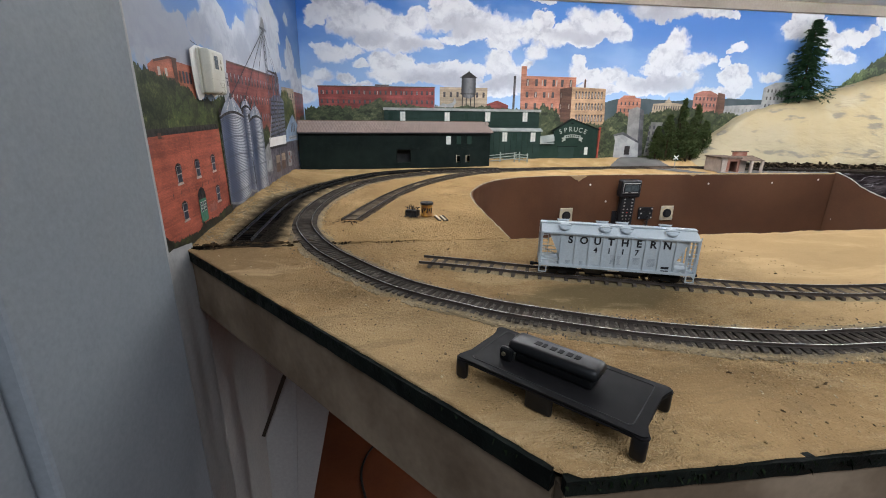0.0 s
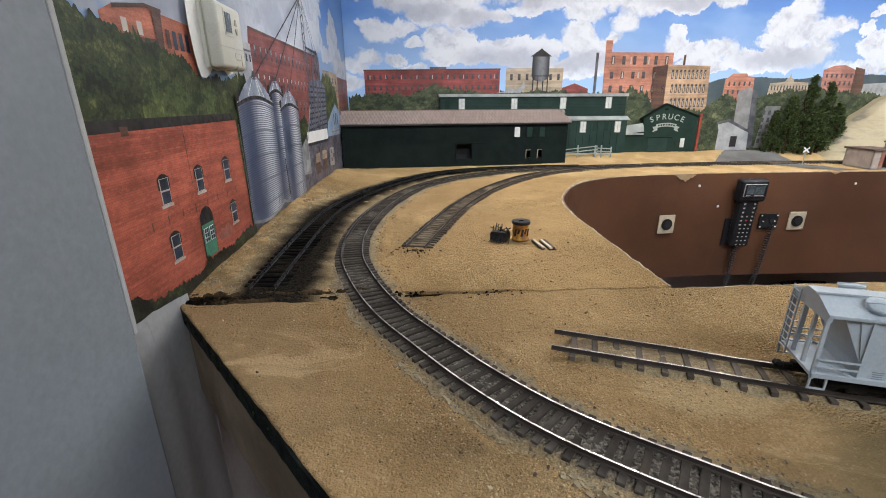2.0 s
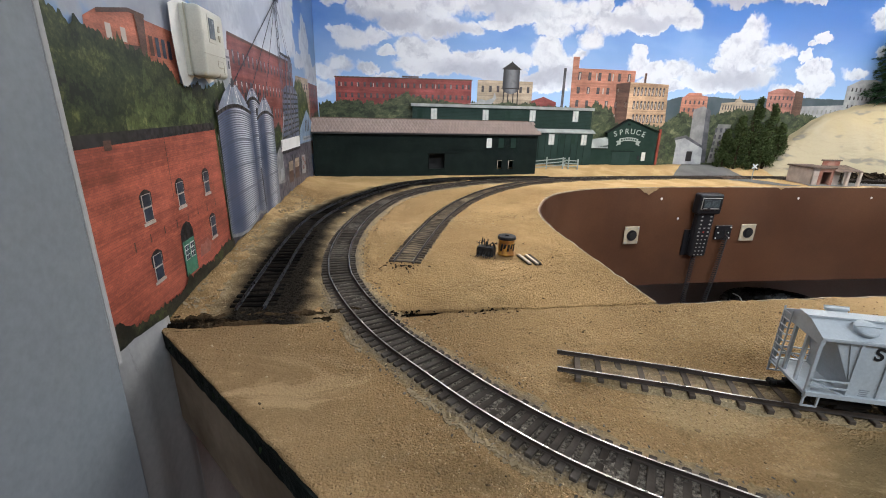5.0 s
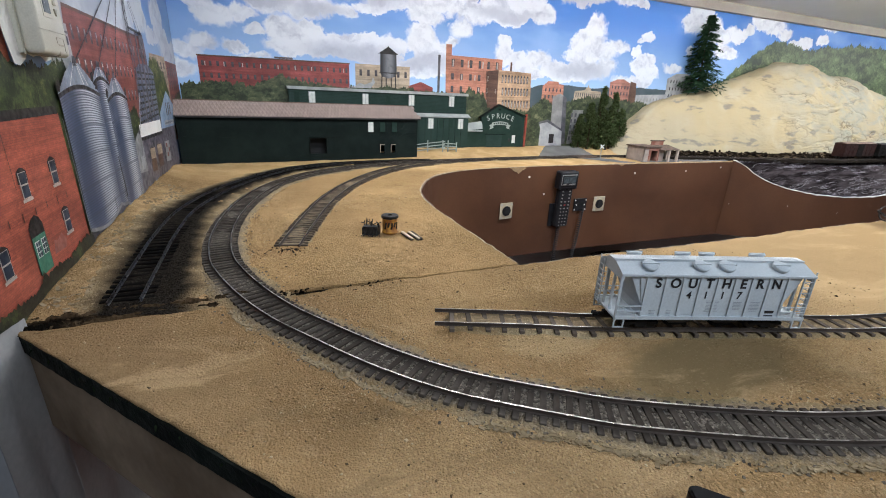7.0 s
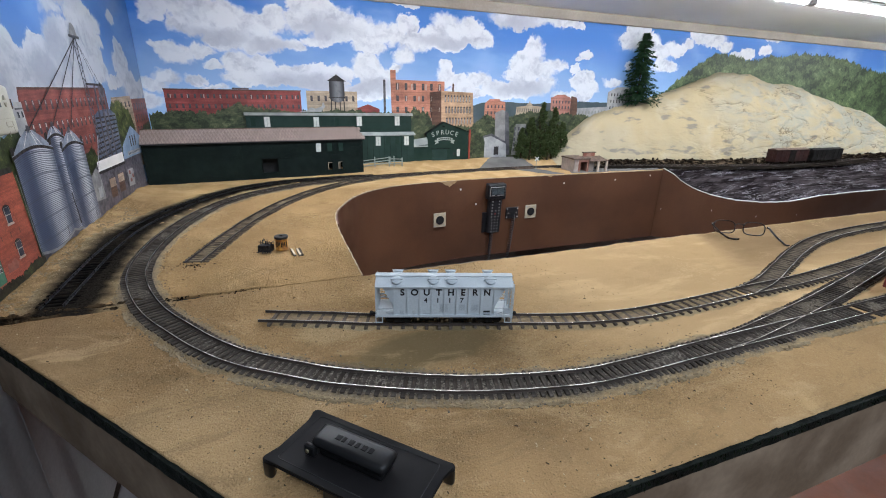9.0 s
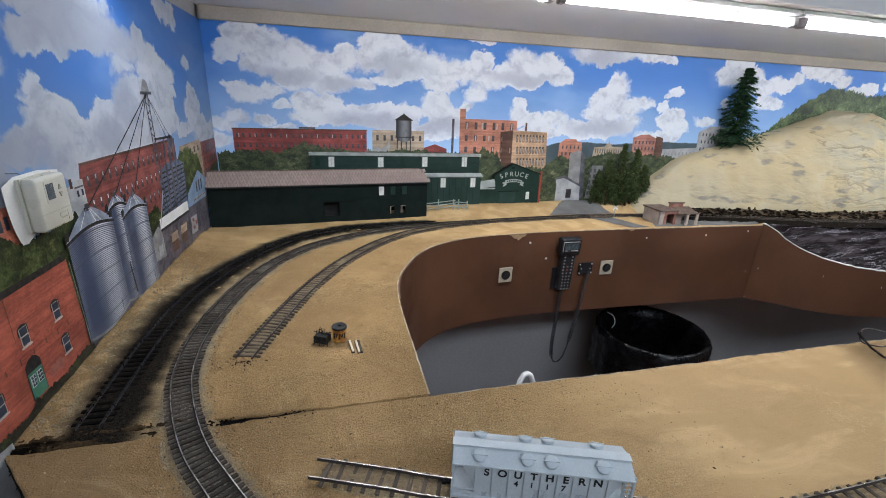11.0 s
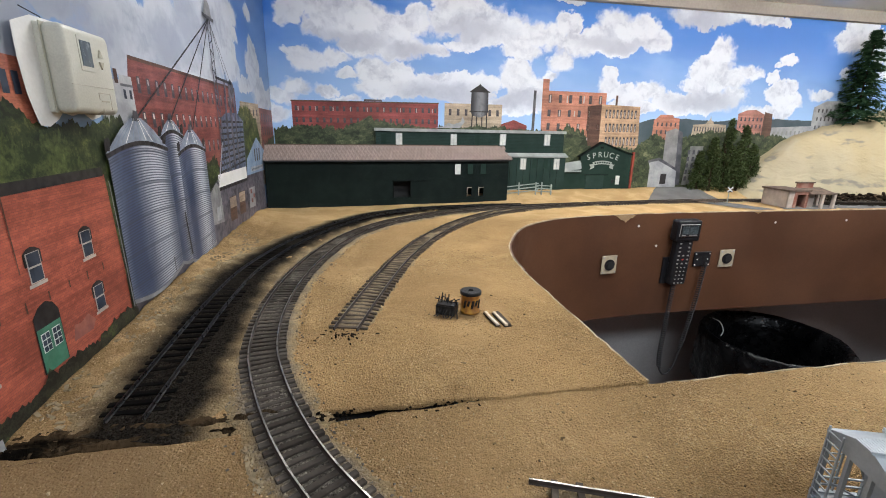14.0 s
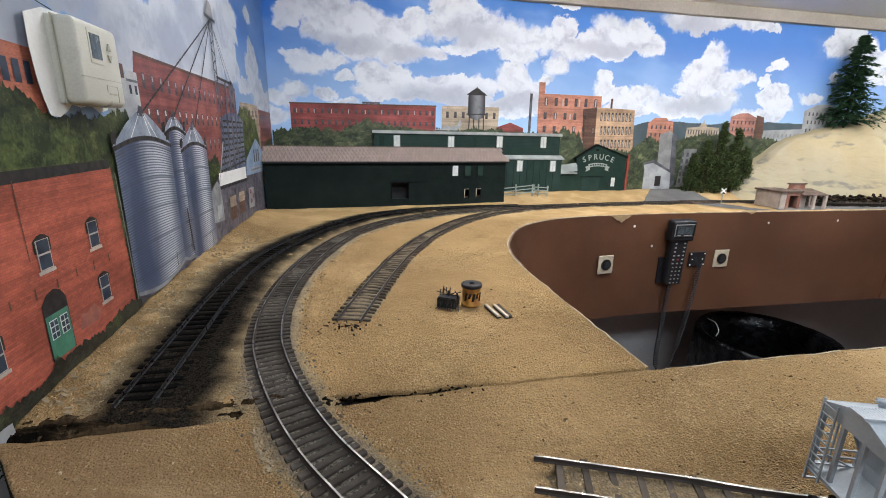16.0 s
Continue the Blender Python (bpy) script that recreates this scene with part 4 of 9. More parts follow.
for i_, p_ in enumerate(glide(MAIN, 0.004)):
    MAIN_LINE.insert(p_, i_)
MAIN_LINE.balance()


def lump(x, y):
    """Uneven ground, with a low broken bank of sand along the edge of the main track's ballast."""
    p = Vector((x, y, 0.3))
    d = MAIN_LINE.find((x, y, 0))[2]
    bank_ = 0.0042 * math.exp(-((d - 0.040 - 0.006 * noise.noise(p * 30)) / 0.0050) ** 2) * max(0.0, 0.35 + 1.2 * noise.noise(p * 55))
    seam = 0.0022 * math.exp(-((x - 0.163 - 0.004 * noise.noise(p * 40)) / 0.0032) ** 2) * max(0.0, 0.7 + 0.8 * noise.noise(p * 70)) if 0.505 < y < 0.598 else 0.0
    return 0.0019 * noise.noise(p * 22) + 0.0011 * noise.noise(p * 75) + 0.0008 * noise.noise(p * 190) + bank_ + seam


def sheet(name, poly, steps, height, material, thick=0.0035, ragged=0.0):
    """A ground sheet over an outline, as a fine uneven mesh. steps: rows of (x beyond which, cell size)."""
    rng = np.random.default_rng(5)
    edge = resample(poly, steps[0][1] * 1.3)
    if ragged:
        edge = [(x + ragged * noise.noise(Vector((x * 90, y * 90, 1))), y + ragged * noise.noise(Vector((x * 90, y * 90, 7)))) if y < 0.612 and x < 0.26 or y < 0.3 else (x, y) for x, y in edge]
    xs, ys = [e[0] for e in edge], [e[1] for e in edge]
    cloud = []
    for k, (xa, st) in enumerate(steps):
        xb = steps[k + 1][0] if k + 1 < len(steps) else max(xs)
        gx, gy = np.meshgrid(np.arange(max(xa, min(xs)) + st / 2, xb, st), np.arange(min(ys) + st / 2, max(ys), st))
        gx, gy = gx.ravel() + rng.uniform(-0.3, 0.3, gx.size) * st, gy.ravel() + rng.uniform(-0.3, 0.3, gy.size) * st
        ok = inside(gx, gy, edge)
        cloud += list(zip(gx[ok].tolist(), gy[ok].tolist()))
    n = len(edge)
    verts, _, faces, *_ = delaunay_2d_cdt([Vector(p) for p in edge + cloud], [(i, (i + 1) % n) for i in range(n)], [], 1, 1e-5)
    pts = [(v.x, v.y, height(v.x, v.y)) for v in verts]
    faces = [tuple(f) for f in faces]
    # a rim that turns down at the edge
    count = {}
    for f in faces:
        for a, c in zip(f, f[1:] + f[:1]):
            count[(a, c)] = True
    rim = [(a, c) for a, c in count if (c, a) not in count]
    low = {}
    for a, c in rim:
        for q in (a, c):
            if q not in low:
                low[q] = len(pts)
                pts.append((pts[q][0], pts[q][1], pts[q][2] - thick))
    faces += [(c, a, low[a], low[c]) for a, c in rim]
    me = bpy.data.meshes.new(name)
    me.from_pydata(pts, [], faces)
    me.materials.append(material)
    me.polygons.foreach_set("use_smooth", [True] * len(me.polygons))
    return new(name, me)


CORNER = (0.164, 0.158)
FRONT = [(-0.2005, 0.590), (0.150, 0.176), CORNER, (0.176, 0.150), (3.6, 0.140), (3.6, 0.601), (0.268, 0.6015), (0.170, 0.6015), (0.10, 0.6005), (0.0, 0.594), (-0.05, 0.592), (-0.10, 0.588), (-0.19, 0.591)]
ground_front = sheet("ground_front", FRONT, [(-0.2, 0.0038), (0.55, 0.008), (1.0, 0.02), (1.6, 0.03)], lump, M["sand_front"], ragged=0.0007)
tagged(ground_front, "sandy tan textured ground of the front layout section", "ground", kind="structure")

RIM = [(0.2665, 0.606), (0.2665, 0.72), (0.2660, 0.83), (0.270, 0.92), (0.279, 0.99), (0.304, 1.066), (0.367, 1.176), (0.454, 1.247), (0.568, 1.287), (0.763, 1.308), (0.965, 1.310), (1.30, 1.306), (1.64, 1.300)]


def rise(x, y):
    """The ground climbs a little towards the buildings at the back."""
    k = min(max((y - 1.50) / 0.11, 0.0), 1.0)
    # a low bank of sand against the west print
    w = min(max((-0.156 - x) / 0.043, 0.0), 1.0) * min(1.0, max(0.0, (1.47 - y) / 0.10))
    w *= 1.0 + 0.25 * noise.noise(Vector((x * 60, y * 28, 2))) + 0.12 * noise.noise(Vector((x * 190, y * 90, 5)))
    return lump(x, y) + 0.022 * k * k * (3 - 2 * k) + float(np.interp(y, (0.60, 0.66, 0.75, 0.85, 1.1, 1.45), (0.0, 0.006, 0.009, 0.014, 0.015, 0.011))) * w


REAR = [(-0.2005, 0.606), (-0.10, 0.611), (-0.05, 0.609), (-0.02, 0.611), (0.0, 0.6095), (0.03, 0.6062), (0.06, 0.6052), (0.092, 0.6060), (0.099, 0.609), (0.103, 0.6055), (0.17, 0.6040), *[(p.x, p.y) for p in glide(RIM, 0.006)], (1.70, 1.33), (2.1, 1.33), (3.6, 1.33), (3.6, 1.632), (-0.2005, 1.632)]
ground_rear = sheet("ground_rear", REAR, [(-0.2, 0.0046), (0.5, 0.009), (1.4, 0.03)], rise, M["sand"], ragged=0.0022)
tagged(ground_rear, "sandy tan textured ground of the rear layout section", "ground", kind="structure")

# riverbed that falls away to the right of the operating pit
b = fresh()
NX, NY = 150, 26
grid = []
BANK = [(1.64, 1.300), (1.70, 1.225), (1.765, 1.14), (1.87, 1.06), (2.07, 0.99), (2.5, 0.96), (3.6, 0.95)]
bank = glide(BANK, 0.02)


def bank_y(x):
    for p, q in zip(bank, bank[1:]):
        if p.x <= x <= q.x:
            return p.y + (q.y - p.y) * (x - p.x) / max(q.x - p.x, 1e-6)
    return 0.95


def dip(x):
    """How far the river has fallen below the layout top."""
    return float(np.interp(x, (1.645, 1.667, 1.683, 1.701, 1.720, 1.753, 1.815, 1.90, 1.994, 2.126, 2.311), (0.0, 0.018, 0.038, 0.054, 0.068, 0.084, 0.095, 0.098, 0.092, 0.072, 0.065)))


for i in range(NX + 1):
    x = 1.642 + (3.6 - 1.642) * (i / NX) ** 1.8
    row = []
    for j in range(NY + 1):
        f = j / NY
        y = bank_y(x) * (1 - f) + 1.331 * f
        drop = dip(x) * max(0.0, 1 - f / 0.74) ** 0.8
        q = Vector((x * 14, y * 40, 0))
        row.append(b.verts.new((x, y, -drop + 0.007 * noise.noise(q) * min(1, f * 6) + 0.003 * noise.noise(q * 3))))
    grid.append(row)
for i in range(NX):
    for j in range(NY):
        b.faces.new((grid[i][j], grid[i + 1][j], grid[i + 1][j + 1], grid[i][j + 1]))
tagged(part("riverbed", b, M["river"], None, "", True), "dark painted riverbed with white foam streaks", "riverbed", kind="structure")

# pit fascia: brown hardboard bent round the opening
b = fresh()
curve = [p for p in glide(RIM, 0.006) if p.y > 0.9]
sweep(b, [p + Vector((0, 0, 0)) for p in curve], [(-0.0046, -0.285), (-0.0006, -0.285), (-0.0006, -0.0012), (-0.0046, -0.0012)])
fascia = tagged(part("pit_fascia", b, M["fascia_brown"]), "brown painted hardboard fascia round the operating pit", "fascia", kind="structure")
b = fresh()
rings = []
for k, p in enumerate(bank):
    top = -dip(p.x) + 0.003
    low = -0.285 + 0.09 * min(1.0, max(0.0, (p.x - 1.65) / 0.8))
    rings.append([b.verts.new((p.x, p.y - 0.003, low)), b.verts.new((p.x, p.y - 0.003, top)), b.verts.new((p.x + 0.004, p.y + 0.003, top)), b.verts.new((p.x + 0.004, p.y + 0.003, low))])
for a, c in zip(rings, rings[1:]):
    for i in range(4):
        j = (i + 1) % 4
        b.faces.new((a[i], c[i], c[j], a[j]))
tagged(part("river_fascia", b, M["fascia_brown"]), "brown painted hardboard fascia below the riverbed", "fascia", kind="structure")
b = fresh()
rings = []
for p in glide(BANK, 0.004):
    top = -dip(p.x) + 0.0045 + 0.002 * noise.noise(p * 60)
    fat = 0.30 + 0.7 * noise.noise(p * 35)
    rings.append([b.verts.new((p.x + dx, p.y + dy, top + dz)) for dx, dy, dz in ((0, -0.0035, -0.0012 - 0.001 * fat), (0.0, -0.0035, 0.0005 + 0.001 * fat), (0.005, 0.002 + 0.004 * fat, 0.0008), (0.005, 0.002 + 0.004 * fat, -0.003))])
for a, c in zip(rings, rings[1:]):
    for i in range(4):
        j = (i + 1) % 4
        b.faces.new((a[i], c[i], c[j], a[j]))
tagged(part("river_edge", b, M["p_paper"]), "pale torn plaster edge of the riverbed", "trim", kind="structure")
b = fresh()
sweep(b, [Vector((0.2665, 0.606, 0)), Vector((0.2665, 0.92, 0))], [(-0.003, -0.09), (0.003, -0.09), (0.003, -0.006), (-0.003, -0.006)])
tagged(part("pit_side", b, M["fascia_brown"]), "brown painted side board of the pit", "fascia", kind="structure")
b = fresh()
edge_line = [Vector((3.4 - 0.02 * i, 0.6000, 0)) for i in range(157)] + [p for p in glide(RIM, 0.006)]
sweep(b, [p + Vector((0.0008 * noise.noise(p * 60), 0.0008 * noise.noise(p * 60 + Vector((4, 0, 0))), (rise(p.x, p.y) if p.y > 0.61 else lump(p.x, p.y)) - 0.0006)) for p in edge_line if p.y > 0.605], [(-0.0012, -0.002), (0.0010, -0.002), (0.0010, 0.0009), (-0.0012, 0.0005)])
sweep(b, [p + Vector((0, 0.0012 + 0.0008 * noise.noise(p * 60), lump(p.x, p.y) - 0.0006)) for p in edge_line if p.y < 0.605 and p.x > 0.27][::-1], [(-0.0010, -0.002), (0.0012, -0.002), (0.0012, 0.0005), (-0.0010, 0.0009)])
tagged(part("worn_rim", b, M["worn_edge"]), "pale worn edge of the ground round the pit", "trim", kind="structure")
b = fresh()
soft_box(b, 0.100, 0.262, 0.5995, 0.6075, -0.02, -0.0035, 0.0006, 1)
tagged(part("joint_board", b, M["joint_green"]), "thin green board showing in the section joint", "trim", kind="structure")
b = fresh()
bx(b, 0.27, 3.6, 0.594, 0.6, -0.09, -0.006)
tagged(part("pit_front", b, M["fascia_brown"]), "brown painted front board of the pit", "fascia", kind="structure")

# outer edges of the front section: dark green lip over a grey-tan board
lip = [Vector((-0.196, 0.590, 0)), Vector((0.150, 0.176, 0)), Vector((0.1635, 0.160, 0))]
lip2 = [Vector((0.166, 0.1525, 0)), Vector((0.60, 0.1475, 0)), Vector((3.6, 0.140, 0))]


def fine(path, step):
    out = []
    for p, q in zip(path, path[1:]):
        k = max(1, int((q - p).length / step))
        out += [p.lerp(q, i / k) for i in range(k)]
    return out + [path[-1]]


for pathway, lip_low, board_low in ((lip, -0.016, -0.088), (lip2, -0.0115, -0.106)):
    b = fresh()
    rough_path = [p + Vector((0.0006 * noise.noise(p * 80), 0.0006 * noise.noise(p * 80 + Vector((5, 0, 0))), 0.0005 * noise.noise(p * 60))) for p in fine(pathway, 0.006)]
    sweep(b, rough_path, [(-0.0038, lip_low), (0.002, lip_low), (0.002, -0.0012), (-0.0038, -0.0016)])
    tagged(part("layout_lip", b, M["fascia_green"]), "chipped dark green edge of the layout", "trim", kind="structure")
    b = fresh()
    sweep(b, fine(pathway, 0.05), [(-0.001, board_low), (0.010, board_low), (0.010, lip_low), (-0.001, lip_low)])
    tagged(part("layout_board", b, M["fascia_board"]), "grey-tan side board below the layout edge", "trim", kind="structure")
# scrubby dark turf along the lip
r_ = random.Random(21)
verts, faces = [], []
for pathway, count in ((lip, 900), (lip2, 2600)):
    for k in range(count):
        f = r_.random()
        p = pathway[0].lerp(pathway[1], f) if pathway is lip else pathway[0].lerp(pathway[1], f) if k % 2 else pathway[1].lerp(pathway[2], 0.3 * f)
        a = r_.uniform(0, 6.28)
        w, up = r_.uniform(0.0005, 0.0012), r_.uniform(-0.0045, 0.0022)
        x, y, z = p.x + r_.uniform(-0.0025, 0.0025), p.y + r_.uniform(-0.0045, 0.0015), r_.uniform(-0.0075, -0.0012)
        n0 = len(verts)
        verts += [(x - w * math.cos(a), y - w * math.sin(a), z), (x + w * math.cos(a), y + w * math.sin(a), z), (x + r_.uniform(-0.002, 0.002), y - r_.uniform(0.0, 0.0025), z + up)]
        faces.append((n0, n0 + 1, n0 + 2))
me = bpy.data.meshes.new("turf")
me.from_pydata(verts, [], faces)
me.materials.append(M["turf"])
tagged(new("turf", me), "scrubby dark green turf along the layout edge", "turf", kind="stuff")
# unseen decks, coloured near-black for the darkness of the open section joint
b = fresh()
prism(b, [(-0.190, 0.600), (0.165, 0.176), (0.18, 0.156), (3.6, 0.146), (3.6, 0.594), (0.27, 0.594)], -0.03, -0.016)
tagged(part("layout_deck_front", b, M["dark"]), "near-black deck added under the front section", "deck", kind="structure")
b = fresh()
prism(b, [(-0.196, 0.600), (0.260, 0.608), (0.2630, 0.92), (0.275, 1.0), (0.300, 1.075), (0.36, 1.185), (0.45, 1.255), (0.565, 1.296), (0.763, 1.317), (1.6, 1.31), (1.72, 1.33), (3.6, 1.33), (3.6, 1.63), (-0.196, 1.63)], -0.03, -0.016)
tagged(part("layout_deck_rear", b, M["dark"]), "near-black deck added under the rear section", "deck", kind="structure")

# ---------------------------------------------------------------- backdrop
sheets = []
for i, (x0, x1) in enumerate(PANELS):
    b = fresh()
    bx(b, x0, x1, 1.634, 1.6395, -0.03, 0.568)
    sheets.append(tagged(part("backdrop_north_%d" % (i + 1), b, M["sky_back_%d" % i]), "printed town backdrop with blue sky and heaped clouds", "backdrop", kind="structure"))
mural_back = sheets[0]
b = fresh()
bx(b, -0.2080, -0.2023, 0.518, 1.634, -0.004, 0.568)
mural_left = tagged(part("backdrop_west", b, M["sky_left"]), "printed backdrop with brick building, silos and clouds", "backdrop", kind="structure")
NORTH, WEST = 0, 1


def spot(side, u, v, k):
    """A place on a backdrop; k counts the printed layers."""
    return Vector((u, 1.6338 - 0.00022 * k, v)) if side == NORTH else Vector((-0.2021 + 0.00022 * k, u, v))


def flat(name, side, pts, k, material, label="", parent=None):
    bm = fresh()
    bm.faces.new([bm.verts.new(spot(side, u, v, k)) for u, v in pts])
    bmesh.ops.recalc_face_normals(bm, faces=bm.faces[:])
    return part(name, bm, material, parent or (mural_back, mural_left)[side], label)


def quad_mesh(side, w, h, material):
    me = bpy.data.meshes.new("printed_window")
    c = [(0, 0), (w, 0), (w, h), (0, h)]
    me.from_pydata([(u, 0, v) if side == NORTH else (0, u, v) for u, v in c], [], [(0, 1, 2, 3)])
    me.materials.append(material)
    return me


def windows(parent, side, u0, u1, v0, count, w, h, k, material, drop=0.0):
    me = quad_mesh(side, w, h, material)
    for i in range(count):
        f = i / max(1, count - 1)
        ob = new("printed_window", me)
        ob.parent = parent
        ob.location = spot(side, u0 + (u1 - u0) * f, v0 + drop * f, k)


def leaves(name, side, tops, base, k, material, amp=0.012, label=""):
    """A printed mass of trees: ragged crowns over a straight base."""
    bm = fresh()
    u0, u1 = tops[0][0], tops[-1][0]
    n = int((u1 - u0) / 0.0018)
    row = []
    for i in range(n + 1):
        u = u0 + (u1 - u0) * i / n
        v = np.interp(u, [t[0] for t in tops], [t[1] for t in tops])
        q = Vector((u * 30, k * 3.1 + side, 0.5))
        v += amp * (0.9 * noise.noise(q) + 0.55 * noise.noise(q * 3.3) + 0.5 * noise.noise(q * 9) + 0.4 * noise.noise(q * 27))
        row.append((bm.verts.new(spot(side, u, base, k)), bm.verts.new(spot(side, u, max(v, base + 0.001), k))))
    for a, c in zip(row, row[1:]):
        bm.faces.new((a[0], c[0], c[1], a[1]))
    return part(name, bm, material, (mural_back, mural_left)[side], label)


def box4(u0, u1, v0, v1):
    return [(u0, v0), (u1, v0), (u1, v1), (u0, v1)]


# far things first, then nearer layers
leaves("printed_hill", NORTH, [(0.86, 0.225), (0.95, 0.238), (1.01, 0.250), (1.10, 0.246), (1.22, 0.242), (1.32, 0.249), (1.45, 0.254), (1.62, 0.250), (1.75, 0.245)], 0.10, 1, M["p_hill"], 0.003, "hazy blue-green printed hills")
h = flat("printed_mill", NORTH, [(-0.148, 0.14), (0.264, 0.14), (0.264, 0.273), (-0.148, 0.270)], 2, M["p_red"], "long red brick printed mill")
windows(h, NORTH, -0.140, 0.252, 0.243, 22, 0.0065, 0.013, 3, M["p_window"], 0.002)
windows(h, NORTH, -0.140, 0.252, 0.212, 22, 0.0065, 0.013, 3, M["p_window"], 0.002)
windows(h, NORTH, -0.132, 0.246, 0.2435, 9, 0.0022, 0.011, 4, M["p_trim"], 0.002)
flat("printed_cornice", NORTH, [(-0.150, 0.267), (0.266, 0.270), (0.266, 0.274), (-0.150, 0.271)], 3, M["p_brown"], parent=h)
flat("printed_roof_vent", NORTH, box4(0.050, 0.100, 0.273, 0.278), 2, M["p_steel"], parent=h)
h = flat("printed_block", NORTH, box4(0.283, 0.460, 0.14, 0.274), 2, M["p_sand"], "low sandstone printed block")
windows(h, NORTH, 0.296, 0.442, 0.240, 7, 0.008, 0.018, 3, M["p_window"])
h = flat("printed_gable_house", NORTH, [(0.452, 0.17), (0.542, 0.17), (0.542, 0.215), (0.499, 0.231), (0.452, 0.215)], 2, M["p_red"], "small red gabled printed house")
flat("printed_stack", NORTH, box4(0.558, 0.5665, 0.20, 0.318), 2, M["p_steel"], "dark thin printed smokestack")
h = flat("printed_factory", NORTH, [(0.592, 0.10), (0.803, 0.10), (0.800, 0.318), (0.606, 0.319), (0.606, 0.352), (0.585, 0.352), (0.587, 0.25)], 2, M["p_orange"], "tall orange brick printed factory")
for r in range(4):
    windows(h, NORTH, 0.607, 0.775, 0.284 - 0.040 * r, 6, 0.010, 0.024 if r == 0 else 0.020, 3, M["p_window"])
    windows(h, NORTH, 0.6105 + 0.0336 * (r % 3), 0.7785 - 0.0336 * (r % 2), 0.285 - 0.040 * r, 4 - r % 2, 0.004, 0.021 if r == 0 else 0.017, 4, M["p_trim"])
h = flat("printed_office", NORTH, [(0.792, 0.10), (0.935, 0.10), (0.922, 0.280), (0.787, 0.284)], 4, M["p_tan"], "tan brick printed office block")
for r in range(3):
    windows(h, NORTH, 0.802 + 0.004 * r, 0.905 + 0.004 * r, 0.243 - 0.042 * r, 9, 0.0065, 0.026, 5, M["p_window"])
    windows(h, NORTH, 0.804 + 0.004 * r, 0.907 + 0.004 * r, 0.245 - 0.042 * r, 9, 0.0022, 0.018, 6, M["p_trim"])
flat("printed_shaded_side", NORTH, [(0.752, 0.10), (0.792, 0.10), (0.787, 0.284), (0.739, 0.277)], 4, M["p_brown"], parent=h)
flat("printed_chimney", NORTH, box4(0.833, 0.840, 0.282, 0.312), 4, M["p_brown"], parent=h)
h = flat("printed_brick_block", NORTH, [(0.977, 0.15), (1.081, 0.15), (1.071, 0.248), (1.05, 0.250), (1.045, 0.258), (1.000, 0.258), (0.978, 0.240)], 2, M["p_orange"], "small orange brick printed block")
windows(h, NORTH, 0.990, 1.056, 0.222, 5, 0.006, 0.012, 3, M["p_window"])
windows(h, NORTH, 0.990, 1.056, 0.198, 5, 0.006, 0.012, 3, M["p_window"])
h = flat("printed_courthouse", NORTH, [(1.122, 0.15), (1.262, 0.15), (1.252, 0.231), (1.205, 0.233), (1.198, 0.243), (1.192, 0.245), (1.189, 0.258), (1.186, 0.245), (1.180, 0.243), (1.172, 0.233), (1.126, 0.229)], 2, M["p_sand"], "pale domed printed courthouse")
windows(h, NORTH, 1.132, 1.244, 0.208, 12, 0.004, 0.014, 3, M["p_window"])
h = flat("printed_warehouse_block", NORTH, [(1.300, 0.15), (1.400, 0.15), (1.396, 0.268), (1.360, 0.282), (1.325, 0.280), (1.292, 0.268)], 2, M["p_pink"], "pink brick printed block")
windows(h, NORTH, 1.304, 1.384, 0.245, 6, 0.006, 0.012, 3, M["p_window"])
windows(h, NORTH, 1.304, 1.384, 0.222, 6, 0.006, 0.012, 3, M["p_window"])
flat("printed_shaded_side", NORTH, [(1.400, 0.15), (1.445, 0.15), (1.428, 0.270), (1.396, 0.276)], 2, M["p_brown"], parent=h)
h = flat("printed_long_house", NORTH, [(1.432, 0.15), (1.640, 0.15), (1.632, 0.236), (1.436, 0.226)], 3, M["p_white"], "long pale printed house")
windows(h, NORTH, 1.446, 1.620, 0.200, 11, 0.006, 0.012, 4, M["p_grey"], 0.008)
flat("printed_roof", NORTH, [(1.432, 0.226), (1.640, 0.236), (1.60, 0.252), (1.46, 0.250)], 4, M["p_hill"], parent=h)
h = flat("printed_hotel", NORTH, [(1.600, 0.18), (1.760, 0.18), (1.745, 0.306), (1.70, 0.320), (1.640, 0.318), (1.592, 0.296)], 5, M["p_white"], "pale printed hotel")
for r in range(3):
    windows(h, NORTH, 1.612, 1.730, 0.280 - 0.028 * r, 8, 0.006, 0.012, 6, M["p_window"])
# water tower of the print
wt = flat("printed_water_tower", NORTH, [(0.362, 0.252), (0.367, 0.243), (0.378, 0.238), (0.389, 0.236), (0.400, 0.238), (0.411, 0.243), (0.416, 0.252), (0.415, 0.309), (0.363, 0.309)], 4, tank_print("printed_tank", 0.362, 0.416), "dark riveted printed water tower")
flat("printed_cone", NORTH, [(0.356, 0.307), (0.422, 0.307), (0.392, 0.327), (0.389, 0.331), (0.386, 0.327)], 5, M["p_dark"], parent=wt)
flat("printed_balcony", NORTH, box4(0.359, 0.419, 0.251, 0.2535), 5, M["p_dark"], parent=wt)
for u, lean in ((0.366, -0.002), (0.380, -0.001), (0.396, 0.001), (0.410, 0.002)):
    flat("printed_leg", NORTH, [(u + lean, 0.17), (u + lean + 0.0035, 0.17), (u + 0.0035, 0.25), (u, 0.25)], 4, M["p_dark"], parent=wt)
